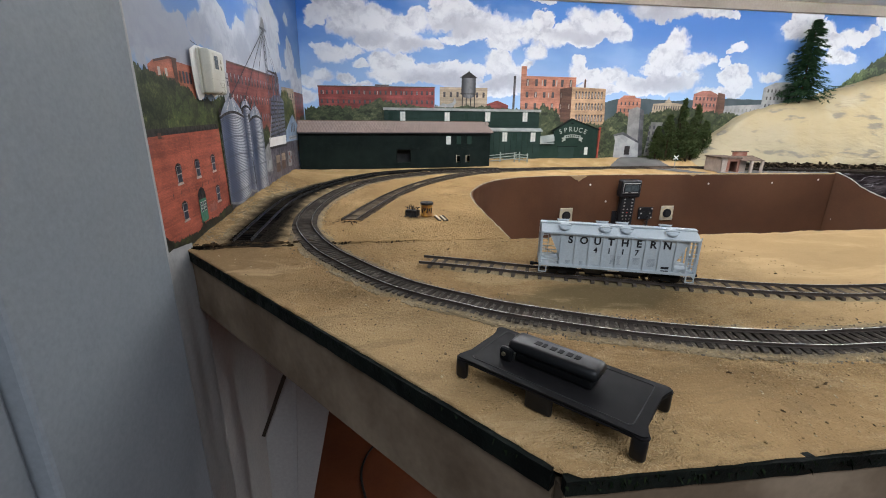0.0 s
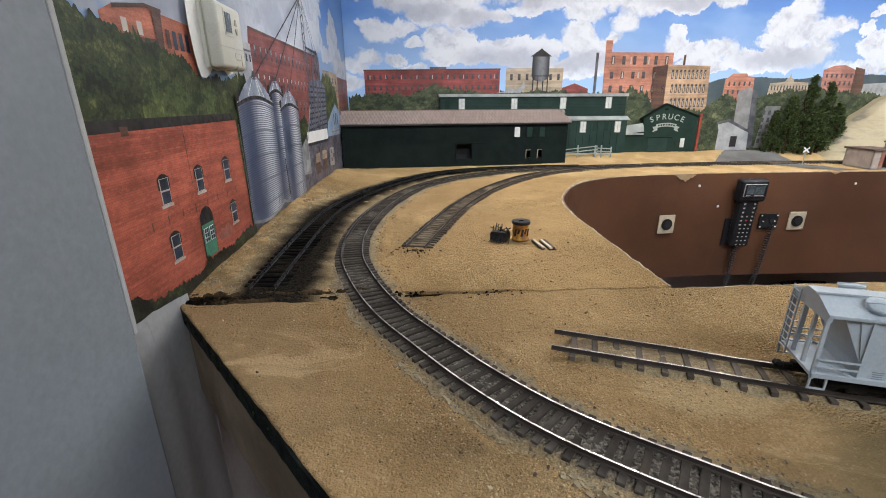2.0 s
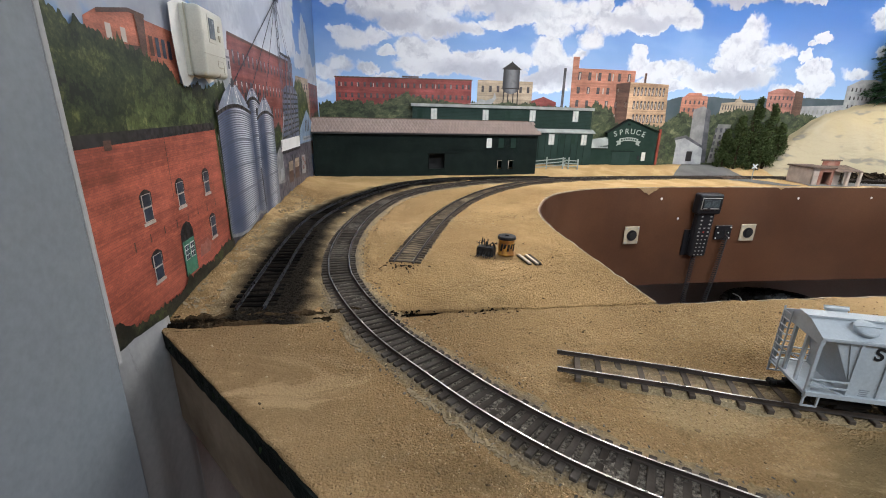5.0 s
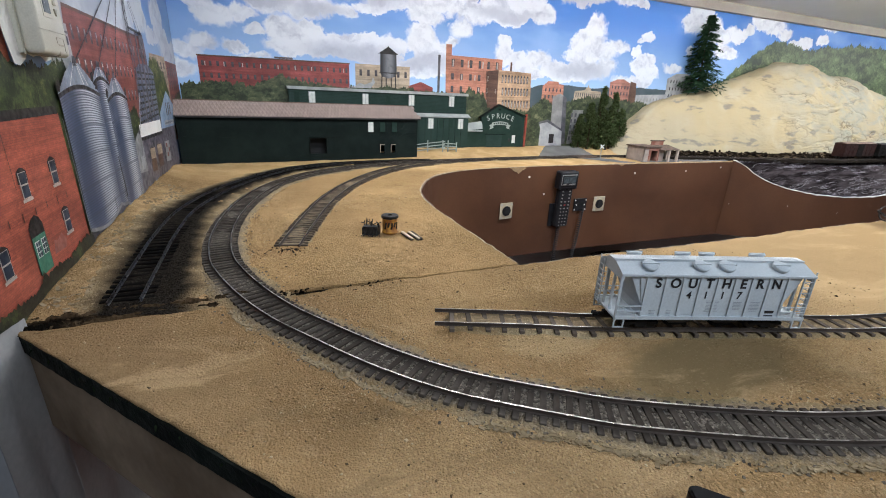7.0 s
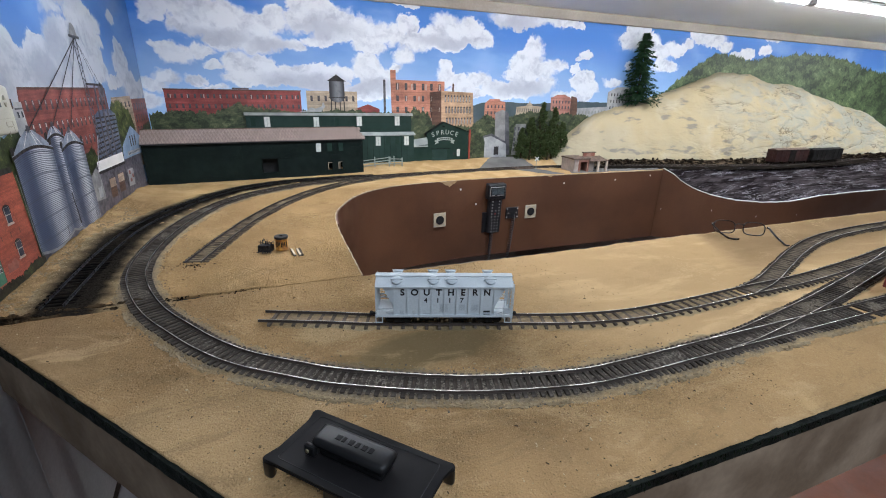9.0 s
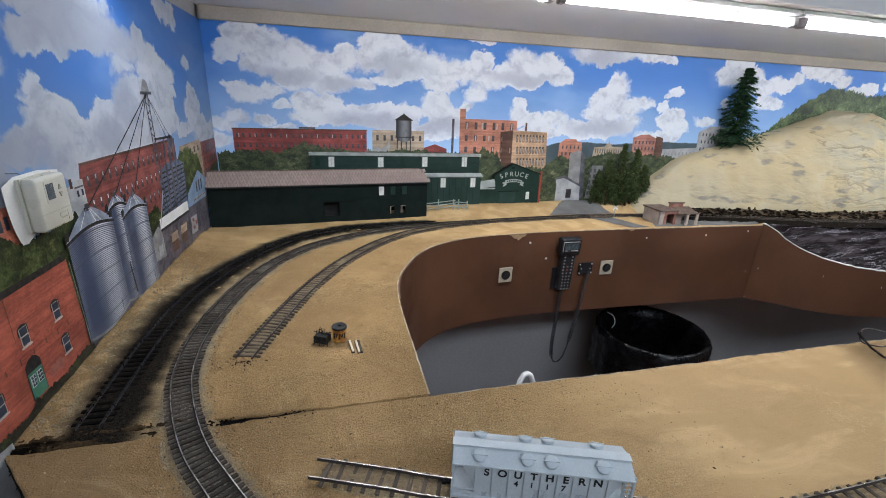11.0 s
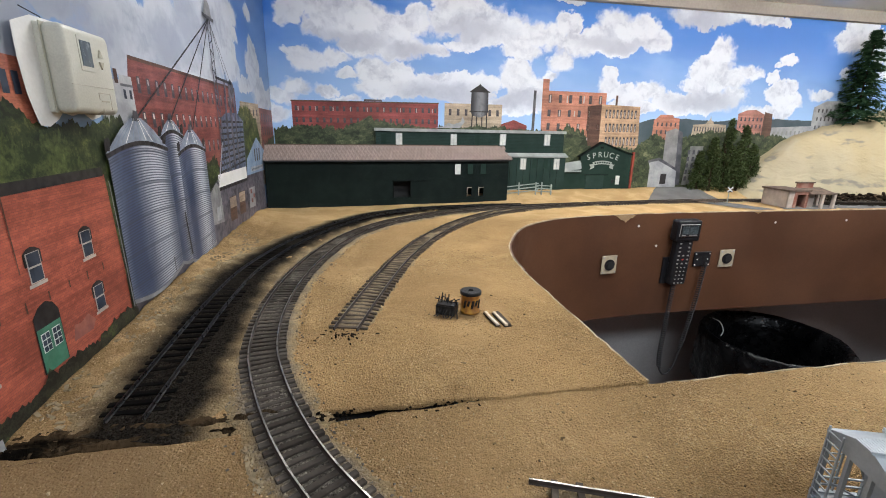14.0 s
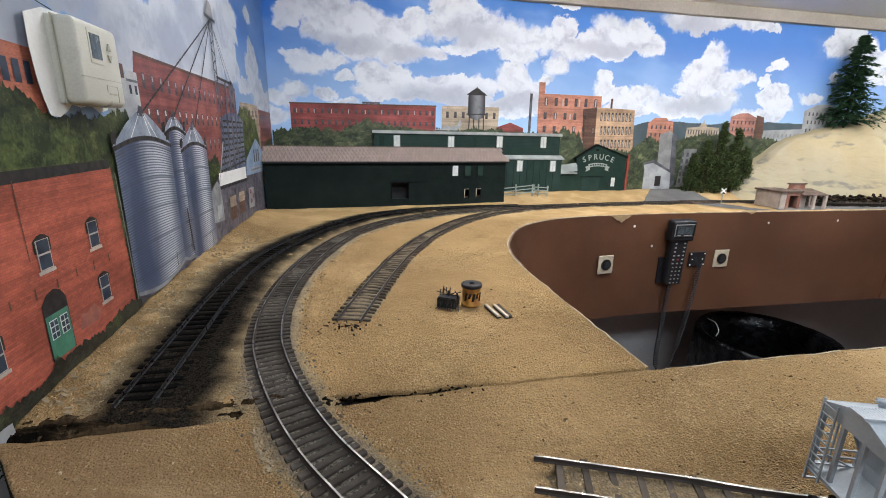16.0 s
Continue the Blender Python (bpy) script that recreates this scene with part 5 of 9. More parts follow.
leaves("printed_trees", NORTH, [(-0.199, 0.196), (-0.14, 0.207), (-0.02, 0.200), (0.06, 0.228), (0.14, 0.214), (0.24, 0.205), (0.34, 0.212), (0.46, 0.203), (0.58, 0.205), (0.66, 0.19), (0.72, 0.16), (0.80, 0.15), (0.96, 0.155)], 0.02, 7, M["p_leaf_far"], 0.012, "dusty green printed trees behind the mill")
leaves("printed_trees", NORTH, [(0.64, 0.20), (0.69, 0.225), (0.73, 0.20), (0.76, 0.15)], 0.02, 8, M["p_leaf_far"], 0.02, "dusty green printed tree by the factory")
leaves("printed_trees", NORTH, [(0.93, 0.17), (0.98, 0.195), (1.05, 0.18), (1.12, 0.195), (1.20, 0.212), (1.24, 0.205), (1.30, 0.21), (1.42, 0.20), (1.52, 0.19), (1.62, 0.20), (1.76, 0.21), (1.85, 0.26)], 0.02, 8, M["p_leaf_far"], 0.012, "dusty green printed trees along the street")
leaves("printed_wooded_hill", NORTH, [(1.70, 0.22), (1.80, 0.255), (1.98, 0.34), (2.10, 0.44), (2.21, 0.485), (2.34, 0.485), (2.47, 0.462), (2.60, 0.49), (2.81, 0.515), (3.10, 0.52), (3.30, 0.50), (3.47, 0.46), (3.70, 0.45), (4.6, 0.42)], 0.02, 9, M["p_wood_hill"], 0.016, "wooded green printed hillside")
tw = flat("printed_grain_tower", NORTH, [(1.034, 0.03), (1.108, 0.03), (1.091, 0.203), (1.061, 0.217), (1.027, 0.205)], 10, M["p_grey"], "pale printed grain tower")
flat("printed_shaded_side", NORTH, [(1.086, 0.03), (1.108, 0.03), (1.091, 0.203), (1.073, 0.211)], 11, M["p_steel"], parent=tw)
sc = flat("printed_scaffold", NORTH, [(1.115, 0.03), (1.170, 0.03), (1.178, 0.16), (1.128, 0.16)], 10, M["p_grey"], "pale printed loading frame")
for r in range(5):
    windows(sc, NORTH, 1.121, 1.158, 0.045 + 0.022 * r, 3, 0.009, 0.014, 11, M["p_steel"])
ws = flat("printed_white_shed", NORTH, [(0.978, 0.02), (1.092, 0.02), (1.087, 0.078), (1.014, 0.116), (0.978, 0.108)], 12, M["p_white"], "white printed shed with a dark door")
flat("printed_roof", NORTH, [(0.976, 0.104), (1.014, 0.112), (1.092, 0.076), (1.087, 0.086), (1.016, 0.122), (0.976, 0.112)], 13, M["p_steel"], parent=ws)
flat("printed_door", NORTH, box4(1.030, 1.052, 0.034, 0.068), 13, M["p_dark"], parent=ws)
leaves("printed_trees", NORTH, [(0.885, 0.10), (0.905, 0.135), (0.93, 0.165), (0.965, 0.13), (0.985, 0.09)], 0.02, 14, M["p_leaf_far"], 0.012, "olive printed tree beside the street")

# west print, far to near
h = flat("printed_mill", WEST, [(0.812, 0.10), (1.270, 0.10), (1.269, 0.270), (0.861, 0.270)], 1, M["p_red_left"], "dark red brick printed mill")
flat("printed_cornice", WEST, [(0.861, 0.2665), (1.269, 0.2665), (1.269, 0.2705), (0.860, 0.2705)], 2, M["p_brown_left"], parent=h)
for r in range(4):
    windows(h, WEST, 0.872 + 0.002 * r, 1.238, 0.234 - 0.0365 * r, 17, 0.0080, 0.017, 2, M["p_window"])
    windows(h, WEST, 0.8745 + 0.002 * r, 1.240, 0.2435 - 0.0365 * r, 17, 0.0030, 0.006, 3, M["p_trim"] if r % 2 else M["p_grey"])
h = flat("printed_far_mill", WEST, [(1.290, 0.06), (1.632, 0.06), (1.630, 0.241), (1.470, 0.242), (1.468, 0.250), (1.300, 0.248)], 1, M["p_sand_left"], "tan and red printed mill")
flat("printed_red_front", WEST, [(1.474, 0.06), (1.632, 0.06), (1.630, 0.240), (1.474, 0.242)], 2, M["p_red_left"], parent=h)
for r in range(3):
    windows(h, WEST, 1.490, 1.600, 0.210 - 0.032 * r, 5, 0.011, 0.020, 3, M["p_window"])
windows(h, WEST, 1.34, 1.44, 0.222, 4, 0.012, 0.014, 2, M["p_window"])
h = flat("printed_corner_mill", WEST, [(0.560, 0.10), (0.708, 0.10), (0.706, 0.2455), (0.656, 0.247), (0.6545, 0.251), (0.632, 0.251), (0.590, 0.243), (0.575, 0.236)], 1, M["p_orange_left"], "orange brick printed mill among trees")
windows(h, WEST, 0.598, 0.617, 0.226, 2, 0.007, 0.010, 2, M["p_trim"])
flat("printed_pier", WEST, [(0.6415, 0.222), (0.652, 0.222), (0.6545, 0.249), (0.640, 0.249)], 3.4, M["p_brown_left"], parent=h)
flat("printed_cornice", WEST, [(0.590, 0.2405), (0.632, 0.2485), (0.656, 0.2485), (0.656, 0.251), (0.632, 0.2515), (0.590, 0.2435)], 3, M["p_brown_left"], parent=h)
for u in (0.657, 0.668, 0.679, 0.690):
    flat("printed_window", WEST, box4(u, u + 0.0065, 0.2205, 0.236), 3.4, M["p_brown_left"] if u < 0.66 else M["p_glass"], parent=h)
flat("printed_shaded_side", WEST, [(0.560, 0.12), (0.652, 0.12), (0.652, 0.226), (0.560, 0.222)], 2, M["p_brown_left"], parent=h)
h = flat("printed_white_house", WEST, [(0.795, 0.12), (0.861, 0.12), (0.861, 0.2485), (0.836, 0.2490), (0.836, 0.244), (0.795, 0.242)], 2, M["p_white"], "pale printed house with a brick chimney")
flat("printed_chimney", WEST, box4(0.826, 0.833, 0.240, 0.2535), 3, M["p_brown_left"], parent=h)
flat("printed_eave", WEST, box4(0.836, 0.861, 0.2380, 0.2405), 3, M["p_steel"], parent=h)
windows(h, WEST, 0.840, 0.852, 0.226, 2, 0.005, 0.009, 3, M["p_glass"])
leaves("printed_trees", WEST, [(0.5185, 0.262), (0.530, 0.250), (0.545, 0.235), (0.560, 0.229), (0.592, 0.233), (0.623, 0.217), (0.675, 0.215), (0.700, 0.203), (0.76, 0.200), (0.80, 0.205), (0.83, 0.200), (0.87, 0.206)], 0.02, 4.5, M["p_leaf"], 0.010, "dense dark green printed trees")
leaves("printed_trees", WEST, [(0.60, 0.165), (0.64, 0.195), (0.68, 0.185), (0.72, 0.192), (0.755, 0.175), (0.79, 0.165)], 0.05, 5.4, M["p_leaf_mid"], 0.016, "yellow-green printed bushes before the trees")
leaves("printed_trees", WEST, [(1.265, 0.205), (1.29, 0.238), (1.33, 0.242), (1.38, 0.228), (1.43, 0.215), (1.455, 0.17)], 0.03, 4, M["p_leaf_mid"], 0.010, "yellow-green printed tree by the feed mill")
leaves("printed_trees", WEST, [(1.00, 0.11), (1.05, 0.145), (1.10, 0.150), (1.13, 0.12), (1.18, 0.10)], 0.02, 4, M["p_leaf"], 0.010, "dark printed bushes behind the silos")
leaves("printed_trees", WEST, [(1.50, 0.14), (1.56, 0.165), (1.632, 0.175)], 0.02, 4, M["p_leaf_far"], 0.008, "dusty green printed trees in the corner")

# slatted feed mill with its leg tower, spouts and cables
fm = flat("printed_feed_mill", WEST, [(1.120, 0.100), (1.294, 0.110), (1.306, 0.209), (1.268, 0.2235), (1.190, 0.2225), (1.160, 0.213)], 5, M["p_blue_slat"], "blue-grey slatted printed feed mill")
for r in range(9):
    f = r / 9
    ua, ub = 1.159 - 0.036 * f, 1.302 - 0.010 * f
    flat("printed_gap", WEST, [(ua, 0.205 - 0.0105 * r), (ub, 0.205 - 0.0095 * r), (ub, 0.2085 - 0.0095 * r), (ua, 0.209 - 0.0105 * r)], 6, M["p_dark"], parent=fm)
for ua, ub, w in ((1.196, 1.172, 0.010), (1.222, 1.206, 0.013), (1.250, 1.240, 0.009)):
    flat("printed_spout", WEST, [(ub, 0.112), (ub + w, 0.112), (ua + w, 0.275), (ua, 0.275)], 7, M["p_slate"], parent=fm)
for va, vb in ((0.120, 0.160), (0.155, 0.190)):
    flat("printed_brace", WEST, [(1.176, va), (1.182, va), (1.246, vb), (1.240, vb)], 8, M["p_steel"], parent=fm)
flat("printed_spout", WEST, [(1.098, 0.100), (1.103, 0.100), (1.150, 0.172), (1.145, 0.172)], 9, M["p_white"], parent=fm)
tower = flat("printed_leg_tower", WEST, [(1.120, 0.3645), (1.176, 0.3645), (1.176, 0.370), (1.120, 0.370)], 8, M["p_steel"], "thin steel printed grain leg with cables")
flat("printed_head", WEST, [(1.126, 0.370), (1.166, 0.370), (1.160, 0.388), (1.150, 0.393), (1.140, 0.392)], 9, M["p_grey"], parent=tower)
for u in (1.137, 1.152):
    flat("printed_mast", WEST, [(u + 0.006, 0.12), (u + 0.0105, 0.12), (u + 0.004, 0.372), (u, 0.372)], 8, M["p_steel"], parent=tower)
for r in range(15):
    f = r / 15
    u = 1.138 + 0.006 * (1 - f)
    a_, c_ = (0.0, 0.009) if r % 2 else (0.009, 0.0)
    flat("printed_rung", WEST, [(u, 0.130 + a_ + 0.225 * f), (u + 0.017, 0.130 + c_ + 0.225 * f), (u + 0.017, 0.133 + c_ + 0.225 * f), (u, 0.133 + a_ + 0.225 * f)], 8, M["p_steel"], parent=tower)
flat("printed_platform", WEST, [(1.150, 0.2755), (1.245, 0.2735), (1.245, 0.2785), (1.150, 0.2800)], 9, M["p_dark"], parent=tower)
flat("printed_box", WEST, [(1.222, 0.250), (1.256, 0.250), (1.254, 0.276), (1.236, 0.283), (1.226, 0.276)], 9, M["p_slate"], parent=tower)
for u, v, w in ((0.850, 0.206, 0.0052), (0.941, 0.207, 0.0040), (1.012, 0.193, 0.0034), (1.216, 0.278, 0.0024), (1.238, 0.278, 0.0022)):
    flat("printed_cable", WEST, [(u, v), (u + w, v), (1.146 + w, 0.366), (1.146, 0.366)], 9, M["p_dark"], parent=tower)
depot = flat("printed_depot", WEST, [(1.051, 0.010), (1.452, 0.010), (1.450, 0.100), (1.298, 0.104), (1.101, 0.114), (1.051, 0.098)], 7, M["p_slate"], "grey printed depot with a tin roof")
flat("printed_pale_wall", WEST, [(1.054, 0.022), (1.112, 0.016), (1.106, 0.098), (1.090, 0.110), (1.054, 0.096)], 8, M["p_grey"], parent=depot)
flat("printed_stone_base", WEST, [(1.054, 0.012), (1.118, 0.010), (1.116, 0.040), (1.054, 0.046)], 9, M["p_slate"], parent=depot)
flat("printed_notice", WEST, box4(1.076, 1.098, 0.048, 0.070), 9, M["p_white"], parent=depot)
flat("printed_tin_roof", WEST, [(1.101, 0.099), (1.290, 0.095), (1.290, 0.119), (1.104, 0.121)], 9, M["p_paper"], parent=depot)
flat("printed_roof_shadow", WEST, [(1.104, 0.094), (1.290, 0.090), (1.290, 0.096), (1.101, 0.100)], 10, M["p_dark"], parent=depot)
for ua, ub in ((1.148, 1.190), (1.212, 1.256)):
    flat("printed_bay", WEST, [(ua, 0.033), (ub, 0.030), (ub + 0.004, 0.074), (ua + 0.004, 0.076)], 9, M["p_brown_left"], parent=depot)
    flat("printed_blind", WEST, [(ua + 0.003, 0.056), (ub + 0.002, 0.054), (ub + 0.004, 0.073), (ua + 0.004, 0.075)], 10, M["p_sand_left"], parent=depot)
flat("printed_gable", WEST, [(1.290, 0.100), (1.470, 0.096), (1.496, 0.134), (1.406, 0.175), (1.302, 0.132)], 10, M["p_blue_pale"], "pale blue gable of the printed depot", depot)
for u in (1.372, 1.394, 1.416):
    flat("printed_gable_light", WEST, [(u, 0.123), (u + 0.010, 0.123), (u + 0.011, 0.151), (u + 0.002, 0.150)], 11, M["p_dark"], parent=depot)
flat("printed_sign_board", WEST, [(1.330, 0.104), (1.450, 0.101), (1.452, 0.111), (1.332, 0.114)], 11, M["p_white"], parent=depot)
for i in range(9):
    flat("printed_sign_bar", WEST, box4(1.338 + 0.012 * i, 1.346 + 0.012 * i, 0.1055, 0.1095), 12, M["p_steel"], parent=depot)
flat("printed_poster", WEST, [(1.289, 0.032), (1.339, 0.028), (1.348, 0.071), (1.297, 0.073)], 11, M["p_white"], parent=depot)
for u, v in ((1.304, 0.060), (1.326, 0.048), (1.306, 0.040)):
    flat("printed_badge", WEST, box4(u, u + 0.014, v, v + 0.009), 12, M["p_red_left"], parent=depot)
flat("printed_door", WEST, [(1.354, 0.029), (1.410, 0.025), (1.420, 0.078), (1.358, 0.080)], 11, M["p_steel"], parent=depot)
flat("printed_door_panel", WEST, [(1.360, 0.032), (1.404, 0.029), (1.412, 0.072), (1.364, 0.074)], 12, M["p_slate"], parent=depot)


def silo(u0, u1, base_l, base_r, eave, peak, k, nm):
    mid = (u0 + u1) / 2
    pts = [(u0 + (u1 - u0) * i / 14, base_l + (base_r - base_l) * i / 14 - 0.010 * math.sin(math.pi * i / 14)) for i in range(15)]
    arch_ = [(u1 + (u0 - u1) * i / 14, eave + 0.010 * math.sin(math.pi * i / 14)) for i in range(15)]
    foot = pts[:]
    pts += arch_
    ob = flat("printed_silo", WEST, pts, k, silo_print(nm, u0, u1), "corrugated steel printed grain silo")
    flat("printed_footing", WEST, foot + [(u, v - 0.0045) for u, v in foot[::-1]], k + 1, M["p_grey"], parent=ob)
    rim_ = [(mid + (u - mid) * 1.05, v - 0.003) for u, v in arch_]
    w_, h_ = u1 - u0, peak + 0.002 - eave
    flat("printed_cone_roof", WEST, rim_[::-1] + [(mid + 0.27 * w_, eave + 0.60 * h_), (mid + 0.09 * w_, eave + 0.95 * h_), (mid - 0.09 * w_, eave + 0.95 * h_), (mid - 0.27 * w_, eave + 0.60 * h_)], k + 1, M["p_tin"], parent=ob)
    for i in range(9):
        f = (i + 0.5) / 9
        u = mid + (f - 0.5) * 1.02 * w_
        v = eave + 0.010 * math.sin(math.pi * f) - 0.002
        flat("printed_seam", WEST, [(u, v), (u + 0.0016, v), (mid + (f - 0.5) * 0.18 * w_ + 0.001, eave + 0.93 * h_), (mid + (f - 0.5) * 0.18 * w_, eave + 0.93 * h_)], k + 2, M["p_paper"] if i in (2, 5, 6) else M["p_lead"], parent=ob)
    flat("printed_eave", WEST, rim_ + [(u, v - 0.0045) for u, v in rim_[::-1]], k + 2, M["p_dark"], parent=ob)
    for u, v in ((u0 - 0.004, eave + 0.004), (u1 - 0.010, eave + 0.006)):
        flat("printed_vent_elbow", WEST, [(u, v - 0.004), (u + 0.008, v - 0.005), (u + 0.012, v + 0.003), (u + 0.010, v + 0.008), (u + 0.002, v + 0.006)], k + 2, M["p_dark"], parent=ob)
    flat("printed_cap", WEST, [(mid - 0.009, peak - 0.003), (mid + 0.007, peak - 0.003), (mid + 0.005, peak + 0.007), (mid - 0.004, peak + 0.008)], k + 2, M["p_steel"], parent=ob)
    flat("printed_ladder", WEST, box4(mid + 0.30 * w_, mid + 0.30 * w_ + 0.0018, base_r - 0.004, base_r + 0.014), k + 2, M["p_dark"], parent=ob)


silo(0.903, 0.976, 0.036, 0.030, 0.188, 0.206, 10, "printed_corrugated_steel_mid")
silo(0.950, 1.052, 0.021, 0.023, 0.168, 0.194, 13, "printed_corrugated_steel_far")
silo(0.784, 0.914, 0.028, 0.029, 0.177, 0.207, 16, "printed_corrugated_steel_near")
flat("printed_downpipe", WEST, [(0.944, 0.030), (0.949, 0.030), (0.942, 0.090), (0.938, 0.090)], 20, M["p_dark"], "dark printed pipe between the silos")

brick = flat("printed_brick_building", WEST, [(0.5185, 0.002), (0.782, 0.002), (0.7815, 0.06), (0.776, 0.156), (0.5185, 0.156)], 6, M["p_brick"], "red brick printed building with arched windows")
flat("printed_cornice", WEST, [(0.5185, 0.153), (0.774, 0.155), (0.774, 0.163), (0.5185, 0.162)], 7, M["p_dark"], parent=brick)
flat("printed_corner", WEST, [(0.7810, 0.022), (0.7828, 0.022), (0.7780, 0.150), (0.7768, 0.150)], 17, M["p_grey"], parent=brick)
flat("printed_worn_patch", WEST, [(0.690, 0.030), (0.716, 0.029), (0.722, 0.036), (0.713, 0.045), (0.702, 0.041), (0.694, 0.043)], 7, M["p_pink_left"], parent=brick)


def arched(u, v, w, hgt, k):
    ob = flat("printed_window", WEST, [(u - 0.0018, v + 0.55 * hgt), (u + w + 0.0018, v + 0.55 * hgt), (u + w + 0.0018, v + hgt - 0.001), (u + w * 0.82, v + hgt + 0.0018), (u + w * 0.5, v + hgt + 0.0030), (u + w * 0.18, v + hgt + 0.0018), (u - 0.0018, v + hgt - 0.001)], k, M["p_dark"], parent=brick)
    flat("printed_frame", WEST, box4(u + 0.0002, u + w - 0.0002, v, v + hgt - 0.0010), k + 1, M["p_trim"], parent=ob)
    for r in (0, 1):
        flat("printed_pane", WEST, box4(u + 0.0011, u + w - 0.0011, v + 0.0008 + r * hgt / 2, v + (r + 1) * hgt / 2 - (0.0006 if r == 0 else 0.0014)), k + 2, M["p_glass"], parent=ob)
    flat("printed_sill", WEST, box4(u - 0.002, u + w + 0.002, v - 0.0028, v - 0.0002), k + 1, M["p_trim"], parent=ob)


for u, v in ((0.5985, 0.090), (0.660, 0.090), (0.723, 0.091), (0.5990, 0.039), (0.7255, 0.041)):
    arched(u, v, 0.0145, 0.0235, 8)
dr = flat("printed_doorway", WEST, [(0.6525, 0.022), (0.6805, 0.022), (0.6805, 0.064), (0.676, 0.071), (0.6685, 0.0745), (0.660, 0.072), (0.6535, 0.066)], 8, M["p_dark"], "dark arched printed doorway", brick)
flat("printed_door", WEST, box4(0.6538, 0.6795, 0.022, 0.0565), 9, M["p_door"], parent=dr)
for i in range(2):
    flat("printed_door_light", WEST, box4(0.6562 + 0.0118 * i, 0.6652 + 0.0118 * i, 0.0375, 0.0525), 10, M["p_paper"], parent=dr)
    for j in range(2):
        for q in range(3):
            flat("printed_pane", WEST, box4(0.6568 + 0.0118 * i + 0.0042 * j, 0.6604 + 0.0118 * i + 0.0042 * j, 0.0382 + 0.0048 * q, 0.0422 + 0.0048 * q), 11, M["p_glass"], parent=dr)
flat("printed_downpipe", WEST, box4(0.6520, 0.6530, 0.10, 0.156), 8, M["p_brown_left"], parent=brick)
for i in range(8):
    flat("printed_tie_bar", WEST, box4(0.578 + 0.024 * i, 0.5796 + 0.024 * i, 0.072 + 0.001 * (i % 3), 0.080), 8, M["p_brown_left"], parent=brick)
flat("printed_vent", WEST, box4(0.566, 0.575, 0.150, 0.157), 8, M["p_brown_left"], parent=brick)
leaves("printed_weeds", WEST, [(0.5185, 0.034), (0.54, 0.033), (0.552, 0.024), (0.57, 0.017), (0.62, 0.015), (0.648, 0.020), (0.656, 0.026), (0.664, 0.018), (0.70, 0.020), (0.745, 0.022), (0.79, 0.019)], -0.003, 12, M["p_weeds"], 0.006, "low green printed weeds along the wall")
# white edge of the print that curls away below the brick building
b = fresh()
rows = []
for i in range(19):
    u = 0.5165 + 0.0865 * i / 18
    row = []
    for j in range(19):
        f = j / 18
        top = 0.0125 - 0.006 * max(0.0, (u - 0.55) / 0.05) + 0.0012 * noise.noise(Vector((u * 90, 0, 1)))
        bow = 0.0045 * math.sin(0.94 * math.pi * f ** 0.5) * (0.4 + 0.6 * math.sin((u - 0.5165) / 0.0865 * 5.5) ** 2)
        row.append(b.verts.new((-0.1982 + bow + 0.0025 * f, u, top - 0.55 * f)))
    rows.append(row)
for a, c in zip(rows, rows[1:]):
    for j in range(18):
        b.faces.new((a[j], c[j], c[j + 1], a[j + 1]))
bmesh.ops.solidify(b, geom=b.faces[:], thickness=0.0003)
part("paper_curl", b, M["plaster_white"], mural_left, "curling white paper edge of the print", True)
flat("printed_ground", WEST, [(0.775, -0.003), (1.632, -0.003), (1.632, 0.012), (1.46, 0.012), (1.10, 0.020), (0.90, 0.030), (0.775, 0.034)], 3, M["p_slate"], "dusty printed ground under the silos")
# torn hole of the print round the thermostat
flat("torn_paper", WEST, [(0.694, 0.268), (0.715, 0.276), (0.76, 0.277), (0.800, 0.272), (0.804, 0.25), (0.798, 0.222), (0.782, 0.207), (0.768, 0.204), (0.756, 0.210), (0.742, 0.207), (0.730, 0.209), (0.724, 0.204), (0.712, 0.1985), (0.702, 0.1995), (0.698, 0.210), (0.695, 0.222), (0.693, 0.244)], 21, M["p_paper"], "bare white wall in a torn hole of the print")

# ---------------------------------------------------------------- tracks
GAUGE = 0.0224
RAIL = [(-0.0013, 0.0), (0.0013, 0.0), (0.0004, 0.0007), (0.0004, 0.0022), (0.0006, 0.0025), (0.0006, 0.0033), (-0.0006, 0.0033), (-0.0006, 0.0025), (-0.0004, 0.0022), (-0.0004, 0.0007)]


def tie_mesh(length, width, height, material):
    b = fresh()
    soft_box(b, -length / 2, length / 2, -width / 2, width / 2, -0.0015, height, 0.0004, 1)
    me = bpy.data.meshes.new("tie")
    b.to_mesh(me)
    b.free()
    me.materials.append(material)
    return me


